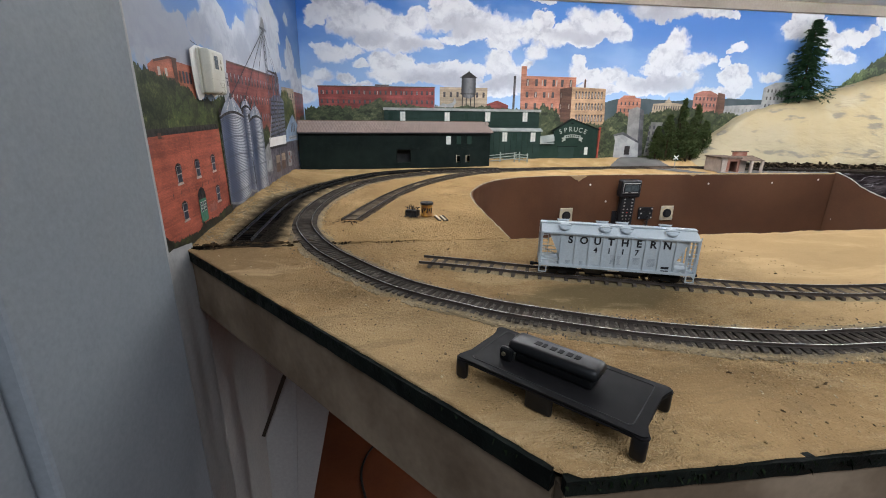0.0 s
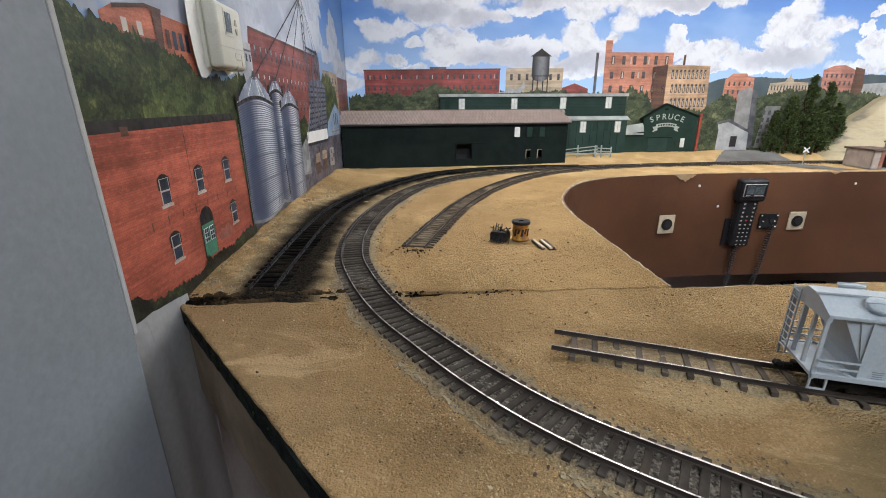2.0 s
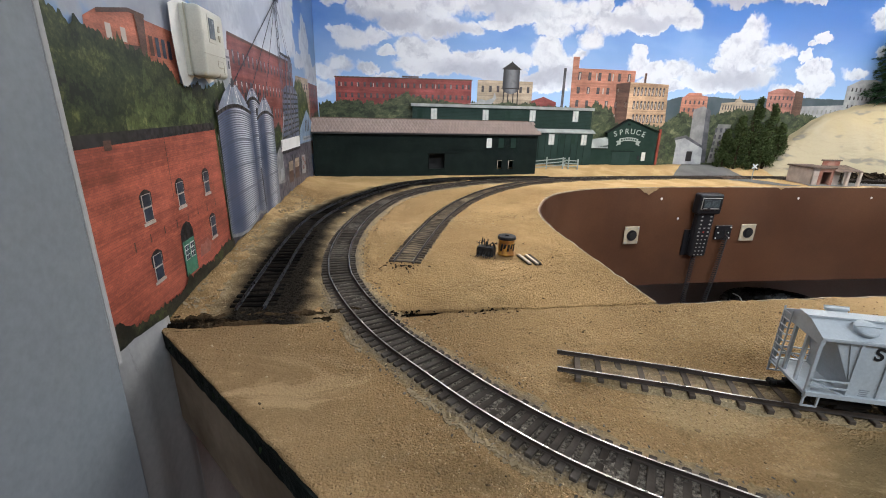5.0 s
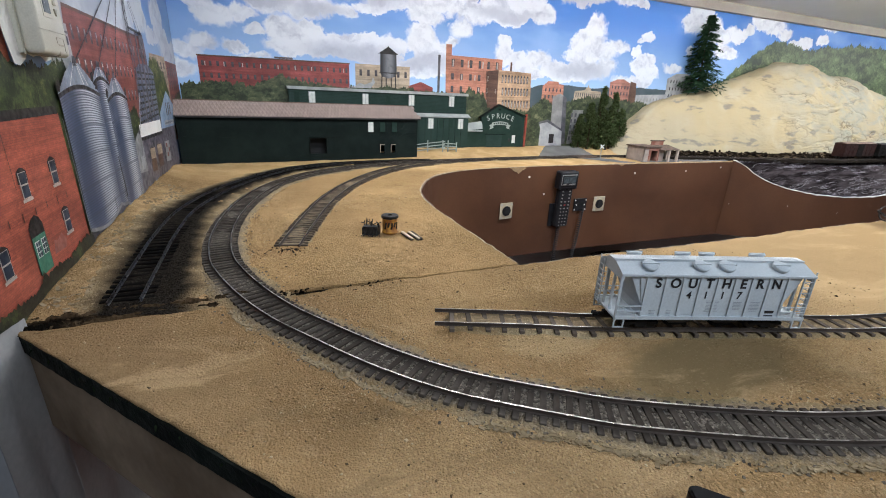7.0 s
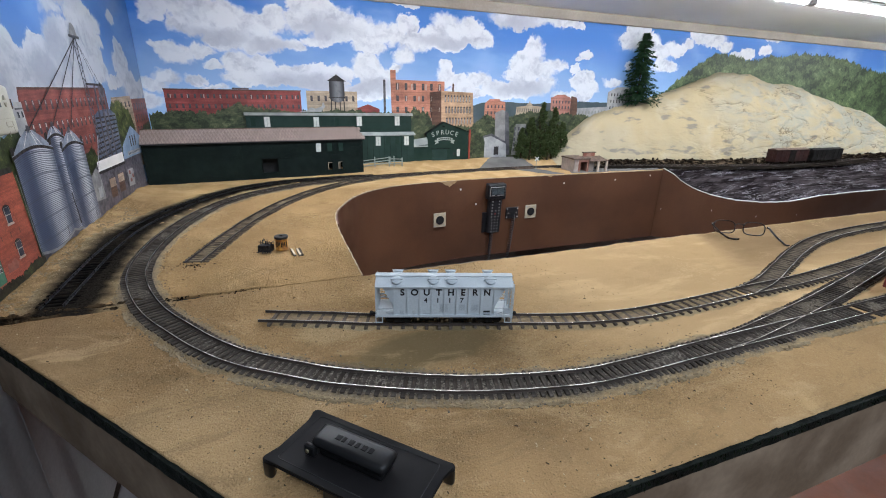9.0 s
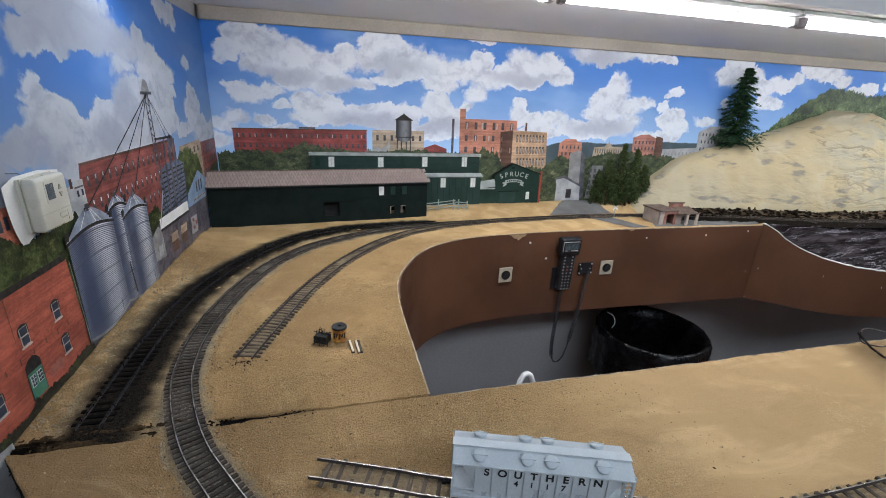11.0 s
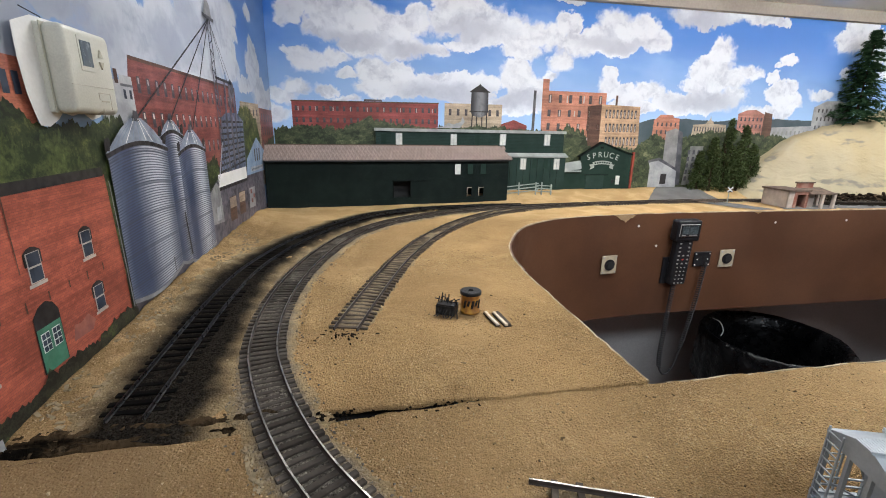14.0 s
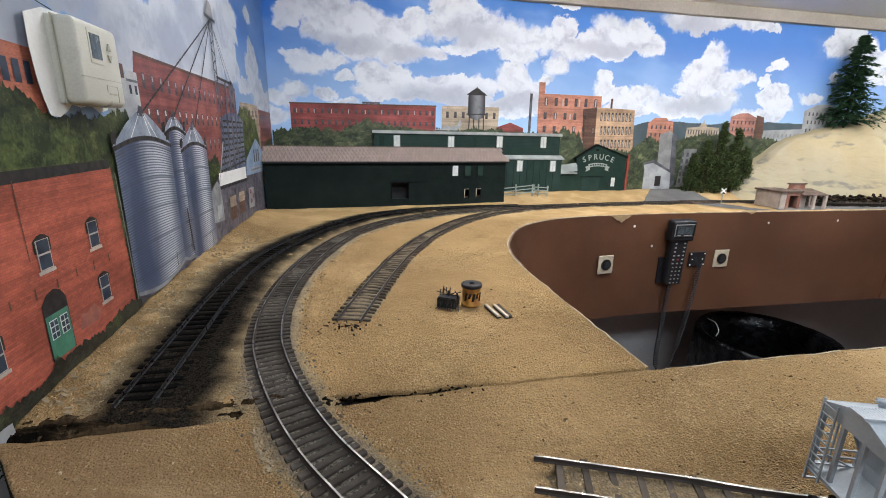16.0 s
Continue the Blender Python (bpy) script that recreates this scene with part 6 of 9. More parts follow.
def bed(name, points, width, material, parent, lift=0.0012, crown=0.0010):
    """Ballast along a curve, with an uneven surface that sinks into the ground at both sides."""
    bm = fresh()
    uv = bm.loops.layers.uv.new("UVMap")
    path = glide(points, 0.004)
    n = 13
    rows = []
    for i, p in enumerate(path):
        t = (path[min(i + 1, len(path) - 1)] - path[max(i - 1, 0)]).normalized()
        nrm = Vector((-t.y, t.x, 0))
        end = min(1.0, min(i, len(path) - 1 - i) / 6)
        row = []
        for j in range(n):
            f = j / (n - 1)
            q = p + nrm * (f - 0.5) * width * (1 + 0.22 * noise.noise(p * 40 + Vector((0, 0, 3 if f > 0.5 else 9))))
            k = 1 - (2 * f - 1) ** 4
            z = (rise(q.x, q.y) if q.y > 0.61 else lump(q.x, q.y)) - 0.0012 + (lift + 0.0012 + crown * (1 - abs(2 * f - 1))) * k * end
            z += 0.0005 * noise.noise(q * 420) * k
            row.append((bm.verts.new((q.x, q.y, z)), f))
        rows.append(row)
    for i, (a, c) in enumerate(zip(rows, rows[1:])):
        for j in range(n - 1):
            f = bm.faces.new((a[j][0], a[j + 1][0], c[j + 1][0], c[j][0]))
            for lp, (fu, fv) in zip(f.loops, ((i, a[j][1]), (i, a[j + 1][1]), (i + 1, a[j + 1][1]), (i + 1, a[j][1]))):
                lp[uv].uv = (fu * 0.004, fv)
    ob = part(name, bm, material, parent, "", True)
    bmesh_fix(ob)
    return ob


def bmesh_fix(ob):
    me = ob.data
    if me.polygons and me.polygons[len(me.polygons) // 2].normal.z < 0:
        me.flip_normals()


def track(points, label, pitch, tie_m, rail_m, bed_m=None, bed_w=0.06, tie_len=0.040, tie_w=0.0044, jitter=0.0, rails_to=None, height=0.0031, cap=300, group="", side_m=None):
    t = thing("track", pose(0, 0, 0), label, "railway track", group)
    path = glide(points, 0.004)
    for side in (-1, 1):
        b = fresh()
        sweep(b, [p + Vector((0, 0, height)) for p in path], [(side * (GAUGE / 2 + 0.0009) + a, z) for a, z in RAIL])
        bmesh.ops.recalc_face_normals(b, faces=b.faces[:])
        ob = part("rail", b, rail_m, t, "bright worn steel rail" if rail_m is M["rail"] else "")
        ob.data.materials.append(side_m or M["rail_side"])
        for q in ob.data.polygons:
            q.material_index = 0 if q.normal.z > 0.8 else 1
    rng = random.Random(len(points) * 7 + int(pitch * 1e5))
    me = tie_mesh(tie_len, tie_w, height, tie_m)
    spots = glide(points, pitch)
    rest = []
    for i, p in enumerate(spots):
        if i == 0:
            continue
        d = (spots[min(i + 1, len(spots) - 1)] - spots[max(i - 1, 0)])
        a = math.degrees(math.atan2(d.y, d.x)) + 90 + rng.uniform(-jitter, jitter)
        m = pose(p.x, p.y, 0, 0, 0, a) @ Matrix.Translation((rng.uniform(-jitter, jitter) * 0.0004, 0, rng.uniform(-0.0003, 0.0001)))
        if i < cap:
            share("tie", me, m, t)
        else:
            rest.append(m)
    if rest:
        b = fresh()
        for m in rest:
            bx(b, -tie_len / 2, tie_len / 2, -tie_w / 2, tie_w / 2, -0.001, height, m)
        part("ties", b, tie_m, t)["kind"] = "stuff"
    if bed_m:
        bed("ballast", points, bed_w, bed_m, t)
    return t


MAIN_FAR = [(0.655, 1.441), (0.945, 1.465), (1.10, 1.468), (1.32, 1.452), (1.60, 1.40), (1.90, 1.325), (2.19, 1.278), (2.60, 1.270), (3.0, 1.31), (3.6, 1.45)]
YARD = [(-0.134, 0.614), (-0.135, 0.72), (-0.135, 0.82), (-0.128, 0.935), (-0.106, 1.035), (-0.068, 1.14), (-0.018, 1.235), (0.05, 1.325), (0.15, 1.388), (0.30, 1.425), (0.47, 1.437)]
STUB = [(0.012, 0.733), (0.034, 0.806), (0.066, 0.904), (0.099, 0.990), (0.157, 1.108), (0.248, 1.238), (0.356, 1.335), (0.473, 1.392), (0.62, 1.430)]
SPUR = [(0.119, 0.505), (0.195, 0.475), (0.255, 0.450), (0.419, 0.394), (0.496, 0.369), (0.576, 0.3545), (0.676, 0.352), (0.80, 0.3555)]
BRANCH_A = [(0.80, 0.3555), (0.875, 0.3735), (0.97, 0.410), (1.08, 0.4515), (1.20, 0.486), (1.34, 0.505), (1.58, 0.512), (2.2, 0.51), (3.4, 0.48)]
BRANCH_B = [(0.80, 0.3555), (0.95, 0.3590), (1.14, 0.378), (1.33, 0.402), (1.8, 0.44), (2.6, 0.45)]
BRANCH_C = [(0.60, 0.2605), (0.68, 0.266), (0.824, 0.289), (0.925, 0.308), (1.10, 0.345), (1.25, 0.382), (1.36, 0.405)]
BRANCH_D = [(0.900, 0.2605), (1.2, 0.258), (2.0, 0.25), (3.4, 0.24)]

track(MAIN, "curved main track with worn bright rails and grey ballast", 0.0083, M["tie"], M["rail"], M["ballast"], 0.067, jitter=1.2)
track(MAIN_FAR, "far main track along the back of the layout", 0.0095, M["tie"], M["rail_rust"], M["faint"], 0.050, jitter=1.5)
track(YARD, "black sooty yard track that ends at the section joint", 0.0118, M["tie_black"], M["rail_black"], None, tie_len=0.042, jitter=1.5, tie_w=0.0050, side_m=M["rail_black"])
bed("soot_patch", [(-0.122, 0.596)] + [(x + max(0.0, 0.013 - 0.04 * (y - 0.62)), y) for x, y in YARD], 0.116, M["soot"], None, 0.0021, 0.0002)
tagged(bpy.data.objects["soot_patch"], "black soot sprayed along the yard track", "soot", kind="structure")
track(STUB, "weathered stub track that ends in the sand", 0.0098, M["tie_brown"], M["rail_rust"], M["stub_bed"], 0.050, tie_len=0.041, jitter=2.5, tie_w=0.0037)
track(SPUR, "spur track with widely spaced grey ties", 0.0150, M["tie_pale"], M["rail"], M["faint"], 0.046, tie_len=0.036, jitter=2.5, tie_w=0.0042)
track(BRANCH_A, "branch track that curves away beside the pit", 0.0125, M["tie_pale"], M["rail_rust"], M["faint_grey"], 0.046, tie_len=0.036, jitter=2.0)
track(BRANCH_B, "straight branch track beyond the turnout", 0.0135, M["tie_pale"], M["rail_rust"], M["faint_grey"], 0.044, tie_len=0.036, jitter=2.0)
track(BRANCH_C, "diverging track that crosses between the main lines", 0.0090, M["tie"], M["rail_rust"], M["ballast_tan"], 0.052, jitter=1.2)
track(BRANCH_D, "straight main track with a red car on it", 0.0085, M["tie"], M["rail_rust"], M["ballast_tan"], 0.060, jitter=1.2)

far_bed = tagged(bed("track_bed", MAIN_FAR[3:], 0.150, M["dark_bed"], None, 0.0022, 0.0006), "dark cinder track bed below the hill", "track bed", kind="structure")
# dark broken strip in the joint between the two sections: crevice, ledge, crevice, sooty lip
rng = random.Random(4)
JOINT = [(0.5850, -0.0005), (0.5880, -0.0030), (0.5905, -0.0085), (0.5925, -0.0080), (0.5940, -0.0022), (0.5965, -0.0008), (0.5990, -0.0004), (0.6010, -0.0016), (0.6028, -0.0060), (0.6044, -0.0052), (0.6058, -0.0004), (0.6085, 0.0012), (0.6110, 0.0014), (0.6140, 0.0002), (0.6170, -0.0022)]
b = fresh()
rows = []
for i in range(190):
    x = -0.200 + 0.176 * i / 189
    drift = 0.0022 * noise.noise(Vector((x * 45, 0, 3))) + 0.0010 * noise.noise(Vector((x * 160, 0, 8)))
    fall = -0.005 * max(0.0, i - 178) / 11
    row = []
    for j, (y, z) in enumerate(JOINT):
        chip = 0.0020 * noise.noise(Vector((x * 120, j * 0.7, 2))) + 0.0014 * noise.noise(Vector((x * 380, j * 1.7, 5)))
        plate = 0.0016 * round(1.5 * noise.noise(Vector((x * 55, y * 160, 11))))
        row.append(b.verts.new((x, y + drift * (0.4 if j < 2 else 1.0) + 0.0010 * noise.noise(Vector((x * 300, j * 3.0, 7))), z + (chip + plate) * (0.3 if j in (0, 14) else 1.0) + fall)))
    rows.append(row)
for p, q in zip(rows, rows[1:]):
    for j in range(len(JOINT) - 1):
        b.faces.new((p[j], q[j], q[j + 1], p[j + 1]))
ob = tagged(part("joint_strip", b, M["sooty_shaded"]), "sooty broken plaster in the section joint, its crevices coloured dark", "trim", kind="structure")
bmesh_fix(ob)
b = fresh()
for i in range(90):
    x = rng.uniform(-0.02, 0.12) if i < 50 else rng.uniform(-0.01, 0.02)
    r = rng.uniform(0.0003, 0.0012)
    bx(b, -1, 1, -1, 1, -0.7, 0.7, Matrix.LocRotScale((x, rng.gauss(0.600, 0.0035), rng.uniform(-0.001, 0.0008)), Euler((rng.random(), rng.random(), rng.uniform(0, 3))), (r * 1.5, r * 0.8, r * 0.7)))
for i in range(60):
    a_, d_ = rng.uniform(0, 6.28), abs(rng.gauss(0, 0.014))
    r = rng.uniform(0.0003, 0.0011)
    x_, y_ = 0.010 + 1.3 * d_ * math.cos(a_), 0.727 + 0.6 * d_ * math.sin(a_)
    bx(b, -1, 1, -1, 1, -0.7, 0.7, Matrix.LocRotScale((x_, y_, lump(x_, y_) + 0.0003), Euler((rng.random(), rng.random(), a_)), (r * 1.5, r * 0.8, r * 0.7)))
tagged(part("joint_crumbs", b, M["soot_lump"]), "loose dark crumbs along the section joint", "crumbs", kind="stuff")
# ballast stones spilled along the main track
b = fresh()
for i, p in enumerate(glide(MAIN, 0.0007)):
    if p.x > 0.62 or p.y > 1.2:
        continue
    for side in (-1, 1):
        if rng.random() < 0.75:
            d = 0.0235 + abs(rng.gauss(0, 0.0065))
            a = rng.uniform(0, 6.28)
            x, y = p.x + d * math.cos(a), p.y + d * math.sin(a)
            if abs(y - 0.60) < 0.010:
                continue
            r = rng.uniform(0.0003, 0.0008)
            bx(b, -1, 1, -1, 1, -0.7, 0.7, Matrix.LocRotScale((x, y, lump(x, y) + 0.0004), Euler((rng.random(), rng.random(), a)), (r * 1.2, r, r * 0.8)))
tagged(part("ballast_stones", b, M["stone"]), "grey ballast stones spilled beside the main track", "ballast", kind="stuff")

# broken plaster along the outer side of the main track and under the west print
b = fresh()
way = glide(MAIN, 0.0006)
for p, p2 in zip(way, way[6:]):
    if p.x > 0.95 or p.y > 0.70 or abs(p.y - 0.60) < 0.012 or noise.noise(p * 16) < -0.18:
        continue
    out = (p2 - p).cross(Vector((0, 0, 1))).normalized()
    if out.dot(p - Vector((0.45, 0.77, 0))) < 0:
        out = -out
    q = p + out * (0.0285 + 0.0035 * noise.noise(p * 22 + Vector((3, 1, 0))) + rng.gauss(0, 0.0016))
    r = rng.uniform(0.0004, 0.0013)
    a = math.atan2(p2.y - p.y, p2.x - p.x) + rng.gauss(0, 0.5)
    bx(b, -1, 1, -1, 1, -0.7, 0.7, Matrix.LocRotScale((q.x, q.y, lump(q.x, q.y) + 0.0003), Euler((rng.gauss(0, 0.3), rng.gauss(0, 0.3), a)), (r * 1.9, r * 0.9, r * 0.6)))
for i in range(700):
    x, y = rng.uniform(-0.196, -0.150), rng.uniform(0.615, 1.15)
    if noise.noise(Vector((x * 40, y * 18, 7))) < -0.1:
        continue
    r = rng.uniform(0.0004, 0.0015)
    bx(b, -1, 1, -1, 1, -0.7, 0.7, Matrix.LocRotScale((x, y, rise(x, y) + 0.0002), Euler((rng.gauss(0, 0.3), rng.gauss(0, 0.3), rng.uniform(0, 3))), (r * 1.8, r, r * 0.6)))
tagged(part("plaster_chips", b, M["plaster_chip"]), "broken sandy plaster chips beside the tracks", "plaster chips", kind="stuff")

# scattered grit on the sand
b = fresh()
for i in range(9000):
    x, y = rng.uniform(-0.19, 0.62), rng.uniform(0.16, 1.10)
    if not (y < 0.59 and (x > -0.19 + (0.59 - y) * 0.86)) and not (y > 0.62 and x < 0.25):
        continue
    if noise.noise(Vector((x * 9, y * 9, 4))) < -0.12 + 0.3 * rng.random() - 0.15:
        continue
    if MAIN_LINE.find((x, y, 0))[2] < 0.022 or (x < -0.08 and y > 0.6):
        continue
    r = rng.uniform(0.0003, 0.0008) if i % 14 else rng.uniform(0.0008, 0.0014)
    bx(b, -1, 1, -1, 1, -0.6, 0.6, Matrix.LocRotScale((x, y, lump(x, y) + r * 0.15), Euler((rng.random(), rng.random(), rng.uniform(0, 3))), (r, r * 0.8, r * 0.6)))
tagged(part("grit", b, M["grit"]), "dark and tan grit scattered on the sand", "grit", kind="stuff")

# ---------------------------------------------------------------- covered hopper car
SP = Vector((0.419 - 0.255, 0.394 - 0.450, 0)).normalized()
ANG = math.degrees(math.atan2(SP.y, SP.x))
hop = thing("hopper_car", pose(0.3345, 0.4230, 0.0063, 0, 0, ANG) @ Matrix.Diagonal((1, 1, 1.035, 1)), "light grey covered hopper car with black lettering on the spur", "railway car")
HL, HW = 0.0830, 0.0205
b = fresh()
# body: upright sides, sloping end sheets
pr = [(-0.061, 0.0140), (0.061, 0.0140), (0.061, 0.022), (0.067, 0.0505), (-0.067, 0.0505), (-0.061, 0.022)]
lo = [b.verts.new((x, -HW + 0.0012, z)) for x, z in pr]
hi = [b.verts.new((x, HW - 0.0012, z)) for x, z in pr]
b.faces.new(lo)
b.faces.new(hi[::-1])
for i in range(6):
    j = (i + 1) % 6
    b.faces.new((lo[j], lo[i], hi[i], hi[j]))
part("body", b, M["car_grey"], hop)
b = fresh()
ribs_at = [-0.0605, -0.0445, -0.0295, -0.0150, 0.0, 0.0150, 0.0295, 0.0445, 0.0605]
rib = fresh()
bx(rib, -0.0008, 0.0008, -0.0007, 0.0007, 0.0145, 0.0500)
rib_me = bpy.data.meshes.new("rib")
rib.to_mesh(rib_me)
rib.free()
rib_me.materials.append(M["car_grey"])
for s_ in (-1, 1):
    for x in ribs_at:
        share("rib", rib_me, Matrix.Translation((x, s_ * (HW - 0.0009), 0)), hop)
    b2 = fresh()
    bx(b2, -HL, HL, s_ * HW - 0.0012, s_ * HW + 0.0012, 0.0122, 0.0148)
    part("side_sill", b2, M["car_grey"], hop)
    b2 = fresh()
    bx(b2, -HL, HL, s_ * HW - 0.0008, s_ * HW + 0.0010, 0.0493, 0.0512)
    part("top_chord", b2, M["car_grey"], hop)
b.free()
# roof in three facets with a running board
b = fresh()
sec = [(-HW - 0.001, 0.0508), (-0.0065, 0.0568), (0.0065, 0.0568), (HW + 0.001, 0.0508)]
a = [b.verts.new((-HL, y, z)) for y, z in sec]
c = [b.verts.new((HL, y, z)) for y, z in sec]
a2 = [b.verts.new((-HL, y, z - 0.0008)) for y, z in sec]
c2 = [b.verts.new((HL, y, z - 0.0008)) for y, z in sec]
for i in range(3):
    b.faces.new((a[i], c[i], c[i + 1], a[i + 1]))
    b.faces.new((a2[i + 1], c2[i + 1], c2[i], a2[i]))
for r1, r2 in ((a, a2), (c2, c)):
    for i in range(3):
        b.faces.new((r1[i], r1[i + 1], r2[i + 1], r2[i]))
b.faces.new((a[0], a2[0], c2[0], c[0]))
b.faces.new((c[3], c2[3], a2[3], a[3]))
part("roof", b, M["car_grey"], hop)
b = fresh()
bx(b, -HL - 0.001, HL + 0.001, -0.0048, 0.0048, 0.0572, 0.0582)
for i in range(110):
    x = -HL + 0.0015 * i
    bx(b, x, x + 0.0006, -0.0050, 0.0050, 0.0582, 0.05835)
part("running_board", b, M["car_grey"], hop, "grated grey running board")
hatch = fresh()
lathe(hatch, [(0.0054, -0.002), (0.0054, 0.0012), (0.0064, 0.0014), (0.0064, 0.0024), (0.0058, 0.0030), (0.0036, 0.0035), (0.0, 0.0037)], 24)
bx(hatch, -0.0072, 0.0072, -0.0005, 0.0005, 0.0030, 0.0042)
hatch_me = bpy.data.meshes.new("hatch")
hatch.to_mesh(hatch_me)
hatch.free()
hatch_me.materials.append(M["car_grey"])
for s_ in (-1, 1):
    for x in (-0.0575, -0.0135, 0.0085, 0.0555):
        share("hatch", hatch_me, pose(x, s_ * 0.0130, 0.0547, s_ * -22, 0, 0), hop)
# ends: platform, posts, slope sheet braces, ladders
for e in (-1, 1):
    b = fresh()
    bx(b, *sorted((e * 0.0605, e * 0.0835)), -HW, HW, 0.0125, 0.0142)
    part("end_platform", b, M["car_grey"], hop)
    b = fresh()
    vs = [b.verts.new(p) for p in ((e * 0.0612, -HW + 0.002, 0.0225), (e * 0.0612, HW - 0.002, 0.0225), (e * 0.0690, HW - 0.002, 0.0500), (e * 0.0690, -HW + 0.002, 0.0500))]
    ex = bmesh.ops.extrude_face_region(b, geom=[b.faces.new(vs)])
    bmesh.ops.translate(b, verts=[v for v in ex["geom"] if isinstance(v, bmesh.types.BMVert)], vec=(0, 0, -0.0008))
    bmesh.ops.recalc_face_normals(b, faces=b.faces[:])
    part("slope_sheet", b, M["car_grey"], hop)
    for s_ in (-1, 1):
        b = fresh()
        for y_ in (s_ * (HW - 0.0026), s_ * (HW - 0.0019)):
            b.faces.new([b.verts.new((e * x_, y_, z_)) for x_, z_ in ((0.0605, 0.0220), (0.0740, 0.0490), (0.0665, 0.0500))])
        part("gusset", b, M["car_grey"], hop)
    for s_ in (-1, 1):
        b = fresh()
        bx(b, e * 0.0820 - 0.0010, e * 0.0820 + 0.0010, s_ * (HW - 0.001) - 0.0008, s_ * (HW - 0.001) + 0.0008, 0.0105, 0.0505)
        part("end_post", b, M["car_grey"], hop)
        b = fresh()
        for z in (0.019, 0.0235):
            bx(b, *sorted((e * 0.0610, e * 0.0820)), s_ * HW - 0.0014, s_ * HW - 0.0004, z, z + 0.0008)
        pipe(b, [(e * 0.0620, s_ * (HW - 0.001), 0.0140), (e * 0.0815, s_ * (HW - 0.001), 0.0232)], 0.0006, 5)
        part("side_rail", b, M["car_grey"], hop)
        b = fresh()
        bx(b, *sorted((e * 0.0745, e * 0.0835)), s_ * HW - 0.0006, s_ * HW + 0.0006, 0.0045, 0.0053)
        for x in (0.0748, 0.0828):
            bx(b, e * x - 0.0005, e * x + 0.0005, s_ * HW - 0.0006, s_ * HW + 0.0006, 0.0048, 0.0130)
        part("step", b, M["car_grey"], hop)
    b = fresh()
    bx(b, *sorted((e * 0.0805, e * 0.0828)), -HW, HW, 0.0462, 0.0506)
    part("end_beam", b, M["car_grey"], hop)
    for yp in (-0.0065, 0.0065):
        b = fresh()
        bx(b, *sorted((e * 0.0806, e * 0.0824)), yp - 0.0010, yp + 0.0010, 0.0140, 0.0464)
        part("end_post", b, M["car_grey"], hop)
    b = fresh()
    gable = [(-HW, 0.0503), (HW, 0.0503), (HW, 0.0507), (0.0065, 0.0566), (-0.0065, 0.0566), (-HW, 0.0507)]
    ga, gc = ([b.verts.new((e * x_, y_, z_)) for y_, z_ in gable] for x_ in (HL - 0.0012, HL - 0.0002))
    b.faces.new(ga)
    b.faces.new(gc[::-1])
    for i in range(6):
        b.faces.new((ga[i], gc[i], gc[(i + 1) % 6], ga[(i + 1) % 6]))
    bmesh.ops.recalc_face_normals(b, faces=b.faces[:])
    part("roof_end", b, M["car_grey"], hop)
    # a ladder at the end and one round the corner on the side
    b = fresh()
    for dx in (-0.0045, 0.0045):
        bx(b, e * 0.0770 + dx - 0.0004, e * 0.0770 + dx + 0.0004, -e * (HW + 0.0008) - 0.0004, -e * (HW + 0.0008) + 0.0004, 0.0100, 0.0510)
    for k in range(8):
        z = 0.0125 + 0.0048 * k
        bx(b, e * 0.0770 - 0.0045, e * 0.0770 + 0.0045, -e * (HW + 0.0010) - 0.0003, -e * (HW + 0.0010) + 0.0003, z, z + 0.0006)
    part("ladder", b, M["car_grey"], hop)
    for yl in (-e * 0.0145,):
        b = fresh()
        for dy in (-0.0045, 0.0045):
            bx(b, e * 0.0840 - 0.0004, e * 0.0840 + 0.0004, yl + dy - 0.0004, yl + dy + 0.0004, 0.0100, 0.0540)
        for k in range(9):
            z = 0.0125 + 0.0048 * k
            bx(b, e * 0.0842 - 0.0003, e * 0.0842 + 0.0003, yl - 0.0045, yl + 0.0045, z, z + 0.0006)
        part("ladder", b, M["car_grey"], hop)
    if e > 0:
        b = fresh()
        cyl(b, (e * 0.0838, 0.007, 0.0240), (e * 0.0850, 0.007, 0.0240), 0.0042, seg=16)
        cyl(b, (e * 0.0836, 0.007, 0.0110), (e * 0.0836, 0.007, 0.0240), 0.0005, seg=6)
        part("brake_wheel", b, M["car_grey"], hop)
    b = fresh()
    soft_box(b, *sorted((e * 0.0700, e * 0.0910)), -0.0016, 0.0016, 0.0056, 0.0082, 0.0006, 1)
    soft_box(b, *sorted((e * 0.0880, e * 0.0930)), -0.0030, 0.0030, 0.0052, 0.0088, 0.0010, 1)
    part("coupler", b, M["car_shadow"], hop, "black coupler")
    # truck
    tr = fresh()
    for s_ in (-1, 1):
        soft_box(tr, e * 0.0560 - 0.0150, e * 0.0560 + 0.0150, s_ * 0.0145 - 0.0016, s_ * 0.0145 + 0.0016, 0.0045, 0.0078, 0.0008, 1)
        soft_box(tr, e * 0.0560 - 0.0050, e * 0.0560 + 0.0050, s_ * 0.0145 - 0.0018, s_ * 0.0145 + 0.0018, 0.0022, 0.0090, 0.0008, 1)
    soft_box(tr, e * 0.0560 - 0.0035, e * 0.0560 + 0.0035, -0.0145, 0.0145, 0.0040, 0.0092, 0.0008, 1)
    truck = part("truck", tr, M["car_shadow"], hop, "dark truck frame")
    for dx in (-0.0105, 0.0105):
        for s_ in (-1, 1):
            w = fresh()
